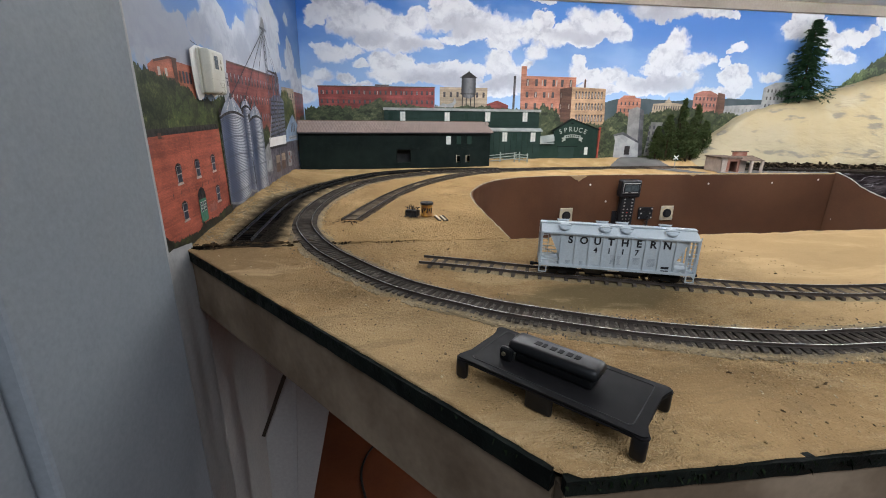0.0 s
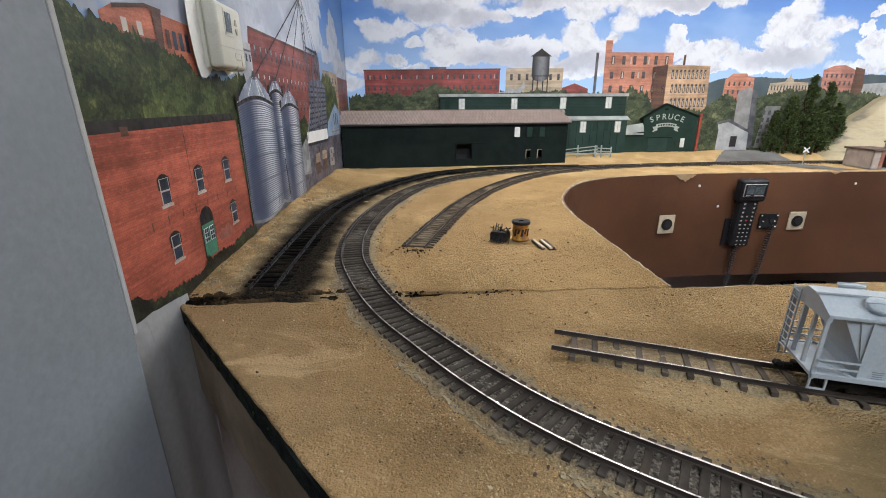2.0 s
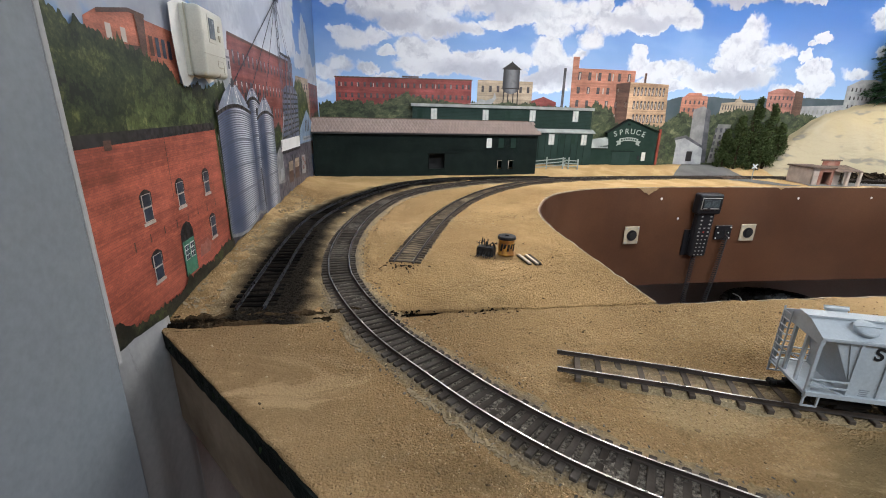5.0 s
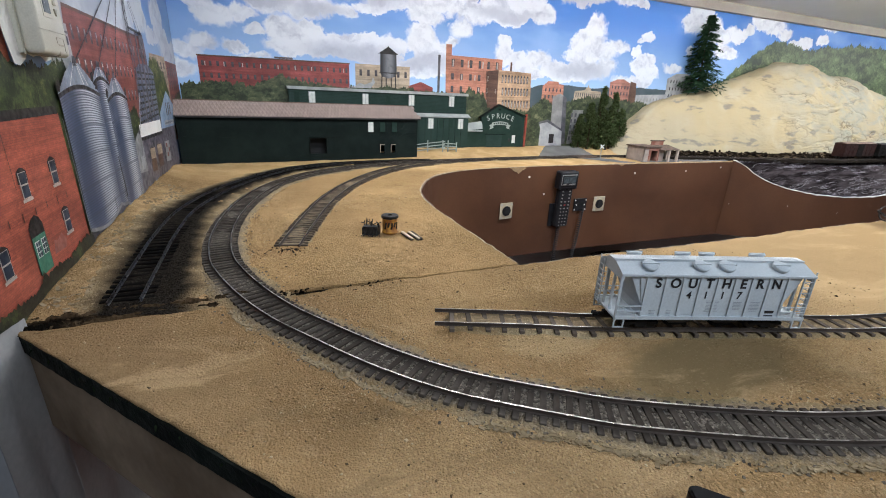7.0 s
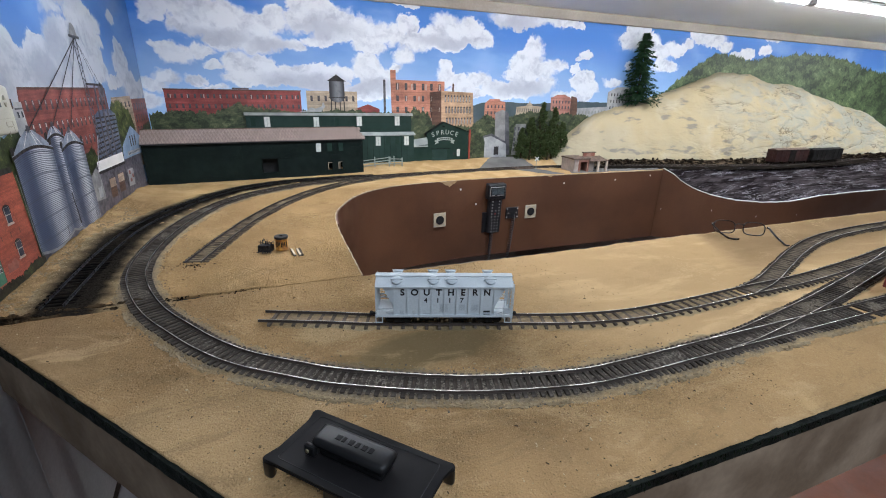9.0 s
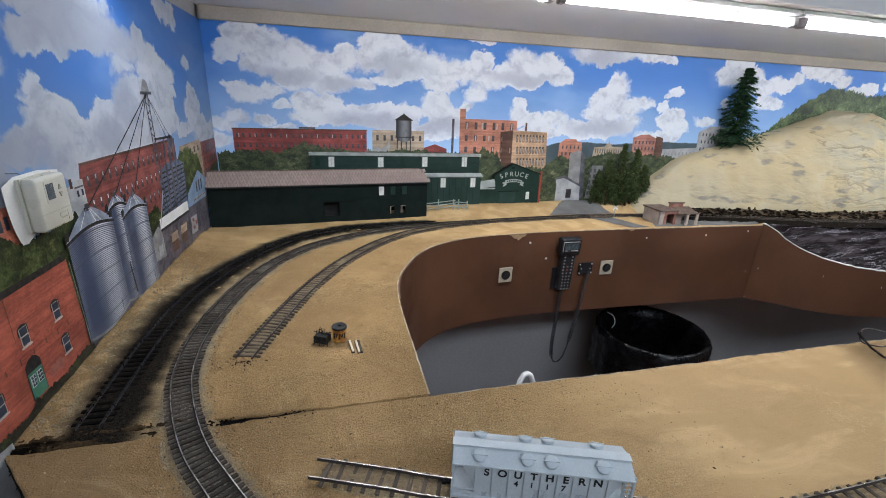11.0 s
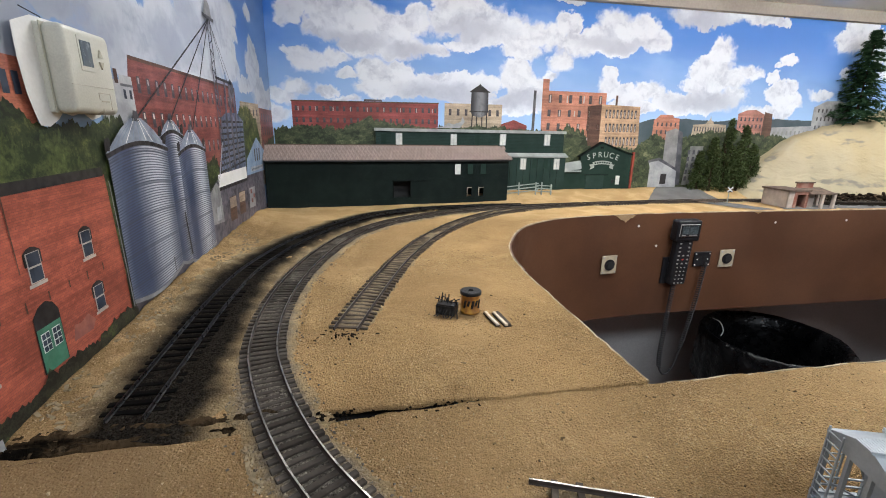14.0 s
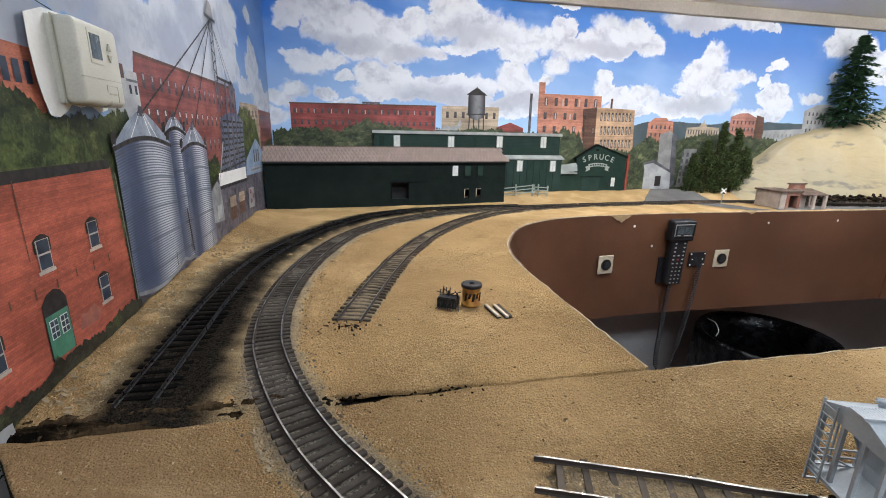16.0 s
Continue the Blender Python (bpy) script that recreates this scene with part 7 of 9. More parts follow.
            cyl(w, (e * 0.0560 + dx, s_ * 0.0102, 0.0058), (e * 0.0560 + dx, s_ * 0.0122, 0.0058), 0.0058, seg=20)
            cyl(w, (e * 0.0560 + dx, s_ * 0.0095, 0.0058), (e * 0.0560 + dx, s_ * 0.0102, 0.0058), 0.0066, seg=20)
            part("wheel", w, M["wheel"], truck)
for x in (-0.0205, 0.0205):
    b = fresh()
    vs_t = [b.verts.new((x + dx, dy, 0.0116)) for dx, dy in ((-0.0165, -0.0175), (0.0165, -0.0175), (0.0165, 0.0175), (-0.0165, 0.0175))]
    vs_b = [b.verts.new((x + dx, dy, 0.0022)) for dx, dy in ((-0.0060, -0.0085), (0.0060, -0.0085), (0.0060, 0.0085), (-0.0060, 0.0085))]
    for i in range(4):
        j = (i + 1) % 4
        b.faces.new((vs_b[i], vs_b[j], vs_t[j], vs_t[i]))
    b.faces.new(vs_b[::-1])
    part("discharge_bay", b, M["car_grimy"], hop, "grey discharge bay")
    b = fresh()
    bx(b, x - 0.009, x + 0.009, -0.010, 0.010, 0.0014, 0.0030)
    part("outlet_gate", b, M["car_shadow"], hop)
b = fresh()
bx(b, -0.0835, 0.0835, -0.0022, 0.0022, 0.0070, 0.0100)
part("centre_sill", b, M["car_shadow"], hop)
for s_ in (-1, 1):
    turn = 0 if s_ < 0 else 180
    for i, ch in enumerate("SOUTHERN"):
        x = -0.0505 + 0.01455 * i
        lettering("letter", ch, 0.0110, M["ink"], hop, pose(-s_ * x, s_ * (HW - 0.0009), 0.0398, 90, 0, turn), bold=0.028)
    for i, ch in enumerate("4117"):
        x = -0.0225 + 0.0145 * i
        lettering("digit", ch, 0.0086, M["ink"], hop, pose(-s_ * x, s_ * (HW - 0.0010), 0.0305, 90, 0, turn), bold=0.018)
    for x, z, n, w in ((-0.0005, 0.0280, 8, 0.0115), (0.0215, 0.0270, 6, 0.0085), (0.0370, 0.0270, 7, 0.0095), (-0.0515, 0.0190, 4, 0.0060), (-0.0370, 0.0190, 4, 0.0045), (-0.0215, 0.0160, 1, 0.009)):
        b = fresh()
        for k in range(n):
            ww = w * (0.7 + 0.3 * rng.random())
            zz = z - 0.0013 * k
            bx(b, -s_ * x - ww / 2, -s_ * x + ww / 2, s_ * (HW - 0.0011) - 0.0001, s_ * (HW - 0.0011) + 0.0001, zz, zz + 0.0005)
        part("small_lettering", b, M["ink_soft"], hop)
    b = fresh()
    for z in (0.0175, 0.0145):
        bx(b, -s_ * 0.0520 - 0.0040, -s_ * 0.0520 + 0.0040, s_ * (HW - 0.0011) - 0.0001, s_ * (HW - 0.0011) + 0.0001, z, z + (0.0024 if z > 0.016 else 0.0014))
    part("stencil", b, M["ink"], hop)

# ---------------------------------------------------------------- belt-clip phone holster
cx, cy = 0.1890, 0.2215
hol = thing("phone_holster", pose(cx, cy, 0.0, 0, 0, -46.8), "black plastic phone holster with a belt clip, lying on the sand", "holster")
L2, W2, TOP = 0.0665, 0.0310, 0.0180


def eared(lx, wy, ear, nip, r):
    """A plate outline with rounded ears at its corners and slightly drawn-in sides."""
    pts = []
    for sx_, sy_ in ((1, 1), (-1, 1), (-1, -1), (1, -1)):
        px, py = sx_ * (lx - r), sy_ * (wy - r)
        start = {(1, 1): 0, (-1, 1): 90, (-1, -1): 180, (1, -1): 270}[(sx_, sy_)]
        before, after = (sx_ * (lx - nip), sy_ * (wy - ear)), (sx_ * (lx - ear), sy_ * (wy - nip * 0.5))
        arc = [(px + r * math.cos(math.radians(start + 90 * i / 6)), py + r * math.sin(math.radians(start + 90 * i / 6))) for i in range(7)]
        pts += [before, *arc, after] if sx_ * sy_ > 0 else [after, *arc, before]
    return pts


b = fresh()
prism(b, eared(L2, W2, 0.015, 0.0055, 0.0048), TOP - 0.0036, TOP)
bmesh.ops.bevel(b, geom=[e for e in b.edges if abs(e.verts[0].co.z - e.verts[1].co.z) < 1e-6], offset=0.0012, segments=2, affect="EDGES")
part("plate", b, M["holster"], hol)
for sx_ in (-1, 1):
    for sy_ in (-1, 1):
        b = fresh()
        soft_box(b, *sorted((sx_ * (L2 - 0.0095), sx_ * (L2 - 0.0004))), *sorted((sy_ * (W2 - 0.0065), sy_ * (W2 - 0.0004))), 0.0004, TOP - 0.0012, 0.0026, 3)
        part("corner_claw", b, M["holster_gloss"], hol, "", True)
for sy_ in (-1, 1):
    b = fresh()
    soft_box(b, -0.010, 0.009, *sorted((sy_ * (W2 - 0.0062), sy_ * (W2 - 0.0018))), 0.0010, TOP - 0.0022, 0.0018, 2)
    part("side_claw", b, M["holster_gloss"], hol)
# near-black bead drawn in place of the plate's dark engraved groove
b = fresh()
line_ = []
for sx_, sy_, st0 in ((1, 1, 0), (-1, 1, 90), (-1, -1, 180), (1, -1, 270)):
    line_ += [(sx_ * (L2 - 0.0135) + 0.003 * math.cos(math.radians(st0 + 30 * i)), sy_ * (W2 - 0.0095) + 0.003 * math.sin(math.radians(st0 + 30 * i)), TOP + 0.0001) for i in range(4)]
pipe(b, line_ + line_[:1], 0.0004, 5)
part("raised_line", b, M["dark"], hol)
b = fresh()
soft_box(b, -0.036, 0.029, -0.0105, 0.0105, TOP + 0.0060, TOP + 0.0150, 0.0042, 4)
soft_box(b, -0.030, 0.026, -0.0085, 0.0085, TOP - 0.0004, TOP + 0.0085, 0.0020, 2)
clip = part("belt_clip", b, M["holster_gloss"], hol, "thick glossy black belt clip", True)
b = fresh()
soft_box(b, -0.0400, -0.0300, -0.0135, -0.0085, TOP - 0.0004, TOP + 0.0100, 0.0020, 2)
soft_box(b, -0.0400, -0.0300, 0.0085, 0.0135, TOP - 0.0004, TOP + 0.0100, 0.0020, 2)
part("hinge_lug", b, M["holster_gloss"], clip)
b = fresh()
cyl(b, (-0.0360, -0.0145, TOP + 0.0055), (-0.0360, 0.0145, TOP + 0.0055), 0.0016, seg=12)
part("hinge_pin", b, M["gold"], clip, "dull metal hinge pin")
for k, w in enumerate((0.0050, 0.0030, 0.0044, 0.0036, 0.0044, 0.0040)):
    b = fresh()
    soft_box(b, -0.019 + 0.0058 * k, -0.019 + 0.0058 * k + w, -0.0026, 0.0026, TOP + 0.0144, TOP + 0.0154, 0.0004, 1)
    part("raised_mark", b, M["holster"], clip)

# ---------------------------------------------------------------- spool, scrap and planks on the sand
sp = thing("cable_drum", pose(0.1515, 0.7675, 0.0005), "rusty yellow cable drum with a black top", "drum")
b = fresh()
lathe(b, [(0.0, 0.0), (0.0108, 0.0), (0.0115, 0.0012), (0.0112, 0.0025), (0.0104, 0.0032), (0.0106, 0.0120), (0.0104, 0.0205), (0.0112, 0.0215)], 28)
part("drum_body", b, M["amber"], sp, "", True)
b = fresh()
lathe(b, [(0.0112, 0.0215), (0.0122, 0.0222), (0.0122, 0.0250), (0.0114, 0.0258), (0.0032, 0.0258), (0.0028, 0.0236), (0.0, 0.0236)], 28)
part("flange", b, M["scrap"], sp, "dark grey flange")
for k in range(5):
    b = fresh()
    a0 = -2.6 + 0.42 * k
    for q in range(3):
        aa = a0 + 0.09 * q
        p0 = (0.0108 * math.cos(aa), 0.0108 * math.sin(aa), 0.007 + 0.003 * (k % 2))
        p1 = (0.0108 * math.cos(aa + 0.16), 0.0108 * math.sin(aa + 0.16), 0.0165)
        pipe(b, [p0, p1], 0.0005, 5)
    part("painted_stroke", b, M["scrap"], sp)
sc = thing("scrap_crate", pose(0.1245, 0.7680, 0.0005, 0, 0, -28), "black scrap crate with bent rods", "crate")
for name, box in (("bottom", (-0.011, 0.011, -0.0085, 0.0085, 0.0, 0.0015)), ("front_board", (-0.011, 0.011, -0.0085, -0.0070, 0.0015, 0.0105)), ("back_board", (-0.011, 0.011, 0.0070, 0.0085, 0.0015, 0.0105)),
                  ("end_board", (-0.011, -0.0095, -0.0070, 0.0070, 0.0015, 0.0105)), ("end_board", (0.0095, 0.011, -0.0070, 0.0070, 0.0015, 0.0105)), ("lid", (-0.0102, 0.0102, -0.008, 0.002, 0.0105, 0.0119))):
    b = fresh()
    bx(b, *box)
    part(name, b, M["scrap"], sc)
for k in range(14):
    b = fresh()
    x, y = rng.uniform(-0.009, 0.009), rng.uniform(-0.001, 0.006)
    pipe(b, [(x, y, 0.004), (x + rng.uniform(-0.003, 0.003), y + rng.uniform(-0.002, 0.003), 0.014), (x + rng.uniform(-0.006, 0.006), y + rng.uniform(-0.002, 0.004), rng.uniform(0.016, 0.021))], 0.0006, 6)
    part("rod", b, M["scrap"], sc)
for k in range(7):
    b = fresh()
    x = -0.008 + 0.0035 * k
    pipe(b, [(x, -0.008, 0.007), (x + rng.uniform(-0.002, 0.003), -0.0115, 0.003), (x + rng.uniform(-0.003, 0.005), -0.015 - 0.002 * rng.random(), 0.0006)], 0.0006, 6)
    part("rod", b, M["scrap"], sc)
for k, (x, y, a) in enumerate(((0.1690, 0.7420, 97), (0.1785, 0.7395, 96), (0.1822, 0.7400, 95))):
    p = thing("plank", pose(x, y, 0.0008, 0, 0, a), "short pale plank with dark edges lying on the sand" if k < 2 else "short weathered plank lying on the sand", "plank", "planks beside the drum")
    b = fresh()
    soft_box(b, -0.0175, 0.0175, -0.0017, 0.0017, 0.0004, 0.0026, 0.0003, 1)
    part("board", b, M["plank"] if k < 2 else M["tie_pale"], p)
    b = fresh()
    bx(b, -0.0177, 0.0177, -0.0023, 0.0023, -0.0006, 0.0006)
    part("underside", b, M["scrap"], p)

# ---------------------------------------------------------------- hand-held throttle and panels on the fascia


def fascia_y(x):
    return float(np.interp(x, [r[0] for r in RIM[6:]], [r[1] for r in RIM[6:]])) - 0.0046


FY = fascia_y(0.9)
thr = thing("throttle", pose(0.865, FY, -0.100) @ Matrix.Diagonal((0.95, 0.85, 1.03, 1.0)), "black hand-held train throttle with a display, hung on the fascia", "controller")
b = fresh()
bx(b, -0.040, 0.012, -0.004, 0.0, -0.092, -0.02)
part("holder", b, M["black_plastic"], thr)
tilt = pose(0.0, -0.006, 0, 3, 0, 0)
b = fresh()
soft_box(b, -0.026, 0.026, -0.026, 0.0, -0.090, 0.038, 0.006, 3, tilt)
part("handle", b, M["black_plastic"], thr)
b = fresh()
soft_box(b, -0.037, 0.037, -0.032, 0.0, 0.030, 0.085, 0.006, 3, tilt)
head = part("head", b, M["black_plastic"], thr, "wide black head with a display")
b = fresh()
soft_box(b, -0.030, 0.030, -0.0335, -0.031, 0.044, 0.076, 0.001, 1, tilt)
part("bezel", b, M["button_grey"], head)
b = fresh()
bx(b, -0.0285, 0.0285, -0.0345, -0.0330, 0.0455, 0.0745, tilt)
part("bezel_face", b, M["black_plastic"], head)
b = fresh()
bx(b, -0.024, 0.024, -0.0352, -0.0340, 0.051, 0.071, tilt)
part("display", b, M["display"], head, "grey display")
b = fresh()
bx(b, -0.024, -0.012, -0.0352, -0.0340, 0.0468, 0.0490, tilt)
bx(b, -0.002, 0.024, -0.0352, -0.0340, 0.0468, 0.0490, tilt)
part("small_lettering", b, M["button_grey"], head)
key = fresh()
soft_box(key, -0.0036, 0.0036, -0.002, 0.0, -0.0026, 0.0026, 0.0010, 2)
key_me = bpy.data.meshes.new("key")
key.to_mesh(key_me)
key.free()
key_me.materials.append(M["button_grey"])
key_red = key_me.copy()
key_red.materials.clear()
key_red.materials.append(M["button_red"])
for r in range(11):
    cols = (-0.014, 0.014) if r < 3 else (-0.0145, 0.0, 0.0145)
    for cxk in cols:
        small = 0.6 if r > 5 else 0.8
        me = key_red if (r == 4 and abs(cxk) < 0.001) else key_me
        share("key", me, tilt @ Matrix.LocRotScale((cxk * (0.8 if r > 5 else 1), -0.0258, 0.024 - 0.0108 * r), None, (small, 1, small)), thr)

for x, wdt, turn_ in ((0.660, 0.046, 6.5), (1.026, 0.047, 0)):
    p = thing("jack_plate", pose(x, fascia_y(x), -0.131, 0, 0, turn_), "square cream plate with a black round jack", "jack plate", "jack plates on the fascia")
    b = fresh()
    soft_box(b, -wdt / 2, wdt / 2, -0.003, 0.0, -0.025, 0.025, 0.0012, 1)
    part("plate", b, M["plate_tan"], p)
    b = fresh()
    rr = [b.verts.new((0.0145 * math.cos(a), -0.0045, 0.0145 * math.sin(a))) for a in [2 * math.pi * i / 28 for i in range(28)]]
    b.faces.new(rr)
    cyl(b, (0, -0.0052, 0), (0, -0.002, 0), 0.0150, seg=28)
    jack = part("jack", b, M["black_plastic"], p)
    b = fresh()
    cyl(b, (0, -0.0072, 0), (0, -0.004, 0), 0.0085, seg=24)
    part("jack_core", b, M["dark"], jack)
    for sx_ in (-1, 1):
        for sz_ in (-1, 1):
            b = fresh()
            cyl(b, (sx_ * 0.0185, -0.0040, sz_ * 0.0200), (sx_ * 0.0185, -0.002, sz_ * 0.0200), 0.0022, seg=10)
            part("screw", b, M["grey_metal"], p)
p = thing("socket_panel", pose(0.947, FY - 0.0005, -0.130), "black socket panel with a plugged-in coiled cord", "socket panel")
b = fresh()
soft_box(b, -0.026, 0.026, -0.003, 0.0, -0.021, 0.021, 0.001, 1)
part("panel", b, M["black_plastic"], p)
for sx_ in (-1, 1):
    for sz_ in (-1, 1):
        b = fresh()
        cyl(b, (sx_ * 0.0215, -0.0045, sz_ * 0.0155), (sx_ * 0.0215, -0.002, sz_ * 0.0155), 0.0020, seg=10)
        part("screw", b, M["white_tube"], p)
    b = fresh()
    bx(b, sx_ * 0.009 - 0.0055, sx_ * 0.009 + 0.0055, -0.0042, -0.002, -0.005, 0.006)
    part("socket", b, M["dark"], p)
    b = fresh()
    cyl(b, (sx_ * 0.016, -0.0046, 0.0), (sx_ * 0.016, -0.002, 0.0), 0.0018, seg=10)
    part("lamp", b, M["white_tube"], p)
cord = thing("coiled_cord", pose(0.90, FY - 0.012, -0.16), "black coiled cord from the throttle to the panel", "cord")
b = fresh()
line_pts = glide([(-0.040, -0.030), (-0.043, -0.12), (-0.046, -0.235), (-0.040, -0.290), (-0.022, -0.312), (0.000, -0.292), (0.015, -0.235), (0.036, -0.10), (0.045, 0.000), (0.047, 0.024)], 0.0006)
coil = []
for i, q in enumerate(line_pts):
    f = i / len(line_pts)
    k = 1.0 if f < 0.40 or f > 0.60 else 0.35
    w = 2 * math.pi * i / 11
    coil.append((q.x + 0.0052 * k * math.cos(w), 0.0052 * k * math.sin(w) - 0.004, q.y))
pipe(b, coil, 0.0017, 5)
part("coil", b, M["ink"], cord, "", True)

screw = fresh()
lathe(screw, [(0.0, 0.0014), (0.0026, 0.0010), (0.0036, 0.0)], 10)
screw_me = bpy.data.meshes.new("fascia_screw")
screw.to_mesh(screw_me)
screw.free()
screw_me.materials.append(M["white_tube"])
for x, z in ((0.738, -0.032), (1.162, -0.032), (1.40, -0.03), (1.575, -0.02), (0.80, -0.088)):
    ob = new("fascia_screw", screw_me)
    ob.matrix_world = pose(x, fascia_y(x), z, 90, 0, 0)
    ob.parent = fascia
for s_, z in ((0.03, -0.16), (0.20, -0.14), (0.36, -0.15), (0.52, -0.14)):
    q = bank[min(len(bank) - 1, int(s_ / 0.02))]
    ob = new("fascia_screw", screw_me)
    ob.matrix_world = pose(q.x - 0.003, q.y - 0.004, z, 90, 0, 35)
    ob.parent = fascia
# chips of bare board along the upper rim of the fascia
for x, w, hgt in ((0.690, 0.030, 0.020), (1.098, 0.012, 0.006)):
    b = fresh()
    n = 14
    ys = np.interp(x, [r[0] for r in RIM[6:]], [r[1] for r in RIM[6:]])
    up = [b.verts.new((x - w + 2 * w * i / n, ys - 0.0046 - 0.0006, -0.001)) for i in range(n + 1)]
    dn = [b.verts.new((x - w + 2 * w * i / n, ys - 0.0046 - 0.0006, -0.002 - hgt * max(0.0, 1 - abs(2 * i / n - 1.1)) * (0.7 + 0.3 * rng.random()))) for i in range(n + 1)]
    for i in range(n):
        b.faces.new((up[i], dn[i], dn[i + 1], up[i + 1]))
    part("bare_chip", b, M["bare_board"], fascia, "bare tan chip in the paint")

# ---------------------------------------------------------------- long dark green warehouse
P0, P1 = Vector((-0.1965, 1.452, 0)), Vector((0.452, 1.522, 0))
WL = (P1 - P0).length
WANG = math.degrees(math.atan2(P1.y - P0.y, P1.x - P0.x))
wh = thing("warehouse", pose(P0.x, P0.y, 0.0, 0, 0, WANG), "long dark green board warehouse with a shingle roof", "building")


def holed_wall(bm, length, height, thick, holes):
    """A wall along x, its front at y = 0, with openings (x0, x1, z0, z1) right through it."""
    xs = sorted({0.0, length, *[h[0] for h in holes], *[h[1] for h in holes]})
    zs = sorted({0.0, height, *[h[2] for h in holes], *[h[3] for h in holes]})
    for xa, xb in zip(xs, xs[1:]):
        for za, zb in zip(zs, zs[1:]):
            mx, mz = (xa + xb) / 2, (za + zb) / 2
            if not any(h[0] < mx < h[1] and h[2] < mz < h[3] for h in holes):
                bx(bm, xa, xb, 0.0, thick, za, zb)
    bmesh.ops.remove_doubles(bm, verts=bm.verts[:], dist=1e-6)


EAVE = 0.119
DOOR = (0.318, 0.364, 0.020, 0.063)
W1, W2_ = (0.5275, 0.5415, 0.018, 0.043), (0.5625, 0.5775, 0.018, 0.043)
b = fresh()
holed_wall(b, WL, EAVE, 0.003, [DOOR, W1, W2_])
part("front_wall", b, M["wood_green"], wh)
b = fresh()
bx(b, WL - 0.003, WL, 0.003, 0.060, 0.0, EAVE)
part("end_wall", b, M["wood_green"], wh)
board = fresh()
bx(board, 0.0, WL, -0.0004, 0.0, 0.0, 0.0002)
board_me = bpy.data.meshes.new("board_joint")
board.to_mesh(board_me)
board.free()
board_me.materials.append(M["wood_green_dark"])
for i in range(18):
    z = 0.066 + 0.0030 * i if i < 17 else 0.0155
    share("board_joint", board_me, pose(0, 0, z), wh)
b = fresh()
bx(b, 0.005, WL - 0.005, 0.058, 0.061, 0.0, EAVE)
part("rear_wall", b, M["wood_green"], wh)
# roof
b = fresh()
vs = [b.verts.new(p) for p in ((-0.002, -0.007, EAVE - 0.001), (WL + 0.007, -0.007, EAVE - 0.001), (WL - 0.014, 0.052, EAVE + 0.034), (-0.002, 0.052, EAVE + 0.034))]
f = b.faces.new(vs)
ex = bmesh.ops.extrude_face_region(b, geom=[f])
bmesh.ops.translate(b, verts=[v for v in ex["geom"] if isinstance(v, bmesh.types.BMVert)], vec=(0, 0, 0.0022))
bmesh.ops.recalc_face_normals(b, faces=b.faces[:])
roof = part("roof", b, M["shingle"], wh, "brown-grey shingle roof")
sh_me = []
for k in range(3):
    t_ = fresh()
    bx(t_, 0.0, 0.0080 + 0.0012 * k, 0.0, 0.0095, 0.0, 0.0007)
    me = bpy.data.meshes.new("shingle")
    t_.to_mesh(me)
    t_.free()
    me.materials.append(M["shingle"])
    sh_me.append(me)
slope = math.degrees(math.atan2(0.035, 0.059))
for r in range(7):
    x = -0.002 - 0.004 * (r % 2)
    i = 0
    while x < WL + 0.004 - r * 0.0028 and r < 4:
        share("shingle", sh_me[rng.randrange(3)], pose(0, -0.0075, EAVE + 0.0014, slope) @ Matrix.Translation((x, 0.0163 * r, 0.0006)) @ Matrix.Diagonal((1, 1.75, 1, 1)), roof)
        x += 0.0096
        i += 1
b = fresh()
bx(b, -0.002, WL - 0.013, 0.050, 0.054, EAVE + 0.034, EAVE + 0.038)
part("ridge", b, M["shed_roof"], wh)
b = fresh()
bx(b, -0.002, WL + 0.006, -0.0078, -0.0062, EAVE - 0.0035, EAVE + 0.0004)
part("eave_board", b, M["dark"], wh)
b = fresh()
for x0, x1, z0, z1 in ((DOOR[0] - 0.003, DOOR[0], DOOR[2], DOOR[3] + 0.003), (DOOR[1], DOOR[1] + 0.002, DOOR[2], DOOR[3] + 0.003), (DOOR[0] - 0.003, DOOR[1] + 0.040, DOOR[3], DOOR[3] + 0.0022)):
    bx(b, x0, x1, -0.0015, 0.0, z0, z1)
part("door_frame", b, M["wood_green_dark"], wh)
# near-black sheet added inside so that the doorway looks dark
b = fresh()
bx(b, DOOR[0] - 0.01, DOOR[1] + 0.01, 0.028, 0.030, 0.0, 0.08)
part("inner_partition", b, M["dark"], wh)
for k, xw in enumerate((0.490, 0.5275, 0.5660)):
    b = fresh()
    bx(b, xw, xw + 0.0165, -0.0009, 0.0, 0.080, 0.108)
    wn = part("window", b, M["window_pale"] if k == 0 else M["wood_green_mid"], wh, "pale curtained window" if k == 0 else "green boarded window")
    b = fresh()
    for x0, x1, z0, z1 in ((xw - 0.0012, xw, 0.079, 0.109), (xw + 0.0165, xw + 0.0177, 0.079, 0.109), (xw, xw + 0.0165, 0.108, 0.1092), (xw, xw + 0.0165, 0.0788, 0.080)):
        bx(b, x0, x1, -0.0013, 0.0, z0, z1)
    part("window_frame", b, M["wood_green_dark"], wn)
for wn in (W1, W2_):
    b = fresh()
    bx(b, wn[0], wn[0] + 0.0012, -0.001, 0.002, wn[2], wn[3])
    bx(b, wn[0], wn[1], -0.001, 0.002, wn[3] - 0.001, wn[3])
    part("window_frame", b, M["plank"], wh, "bare wood window frame")
# pale sheet added behind the opening for the bright ground that shows through
b = fresh()
bx(b, W2_[0] + 0.006, W2_[1], 0.0305, 0.032, 0.0, 0.050)
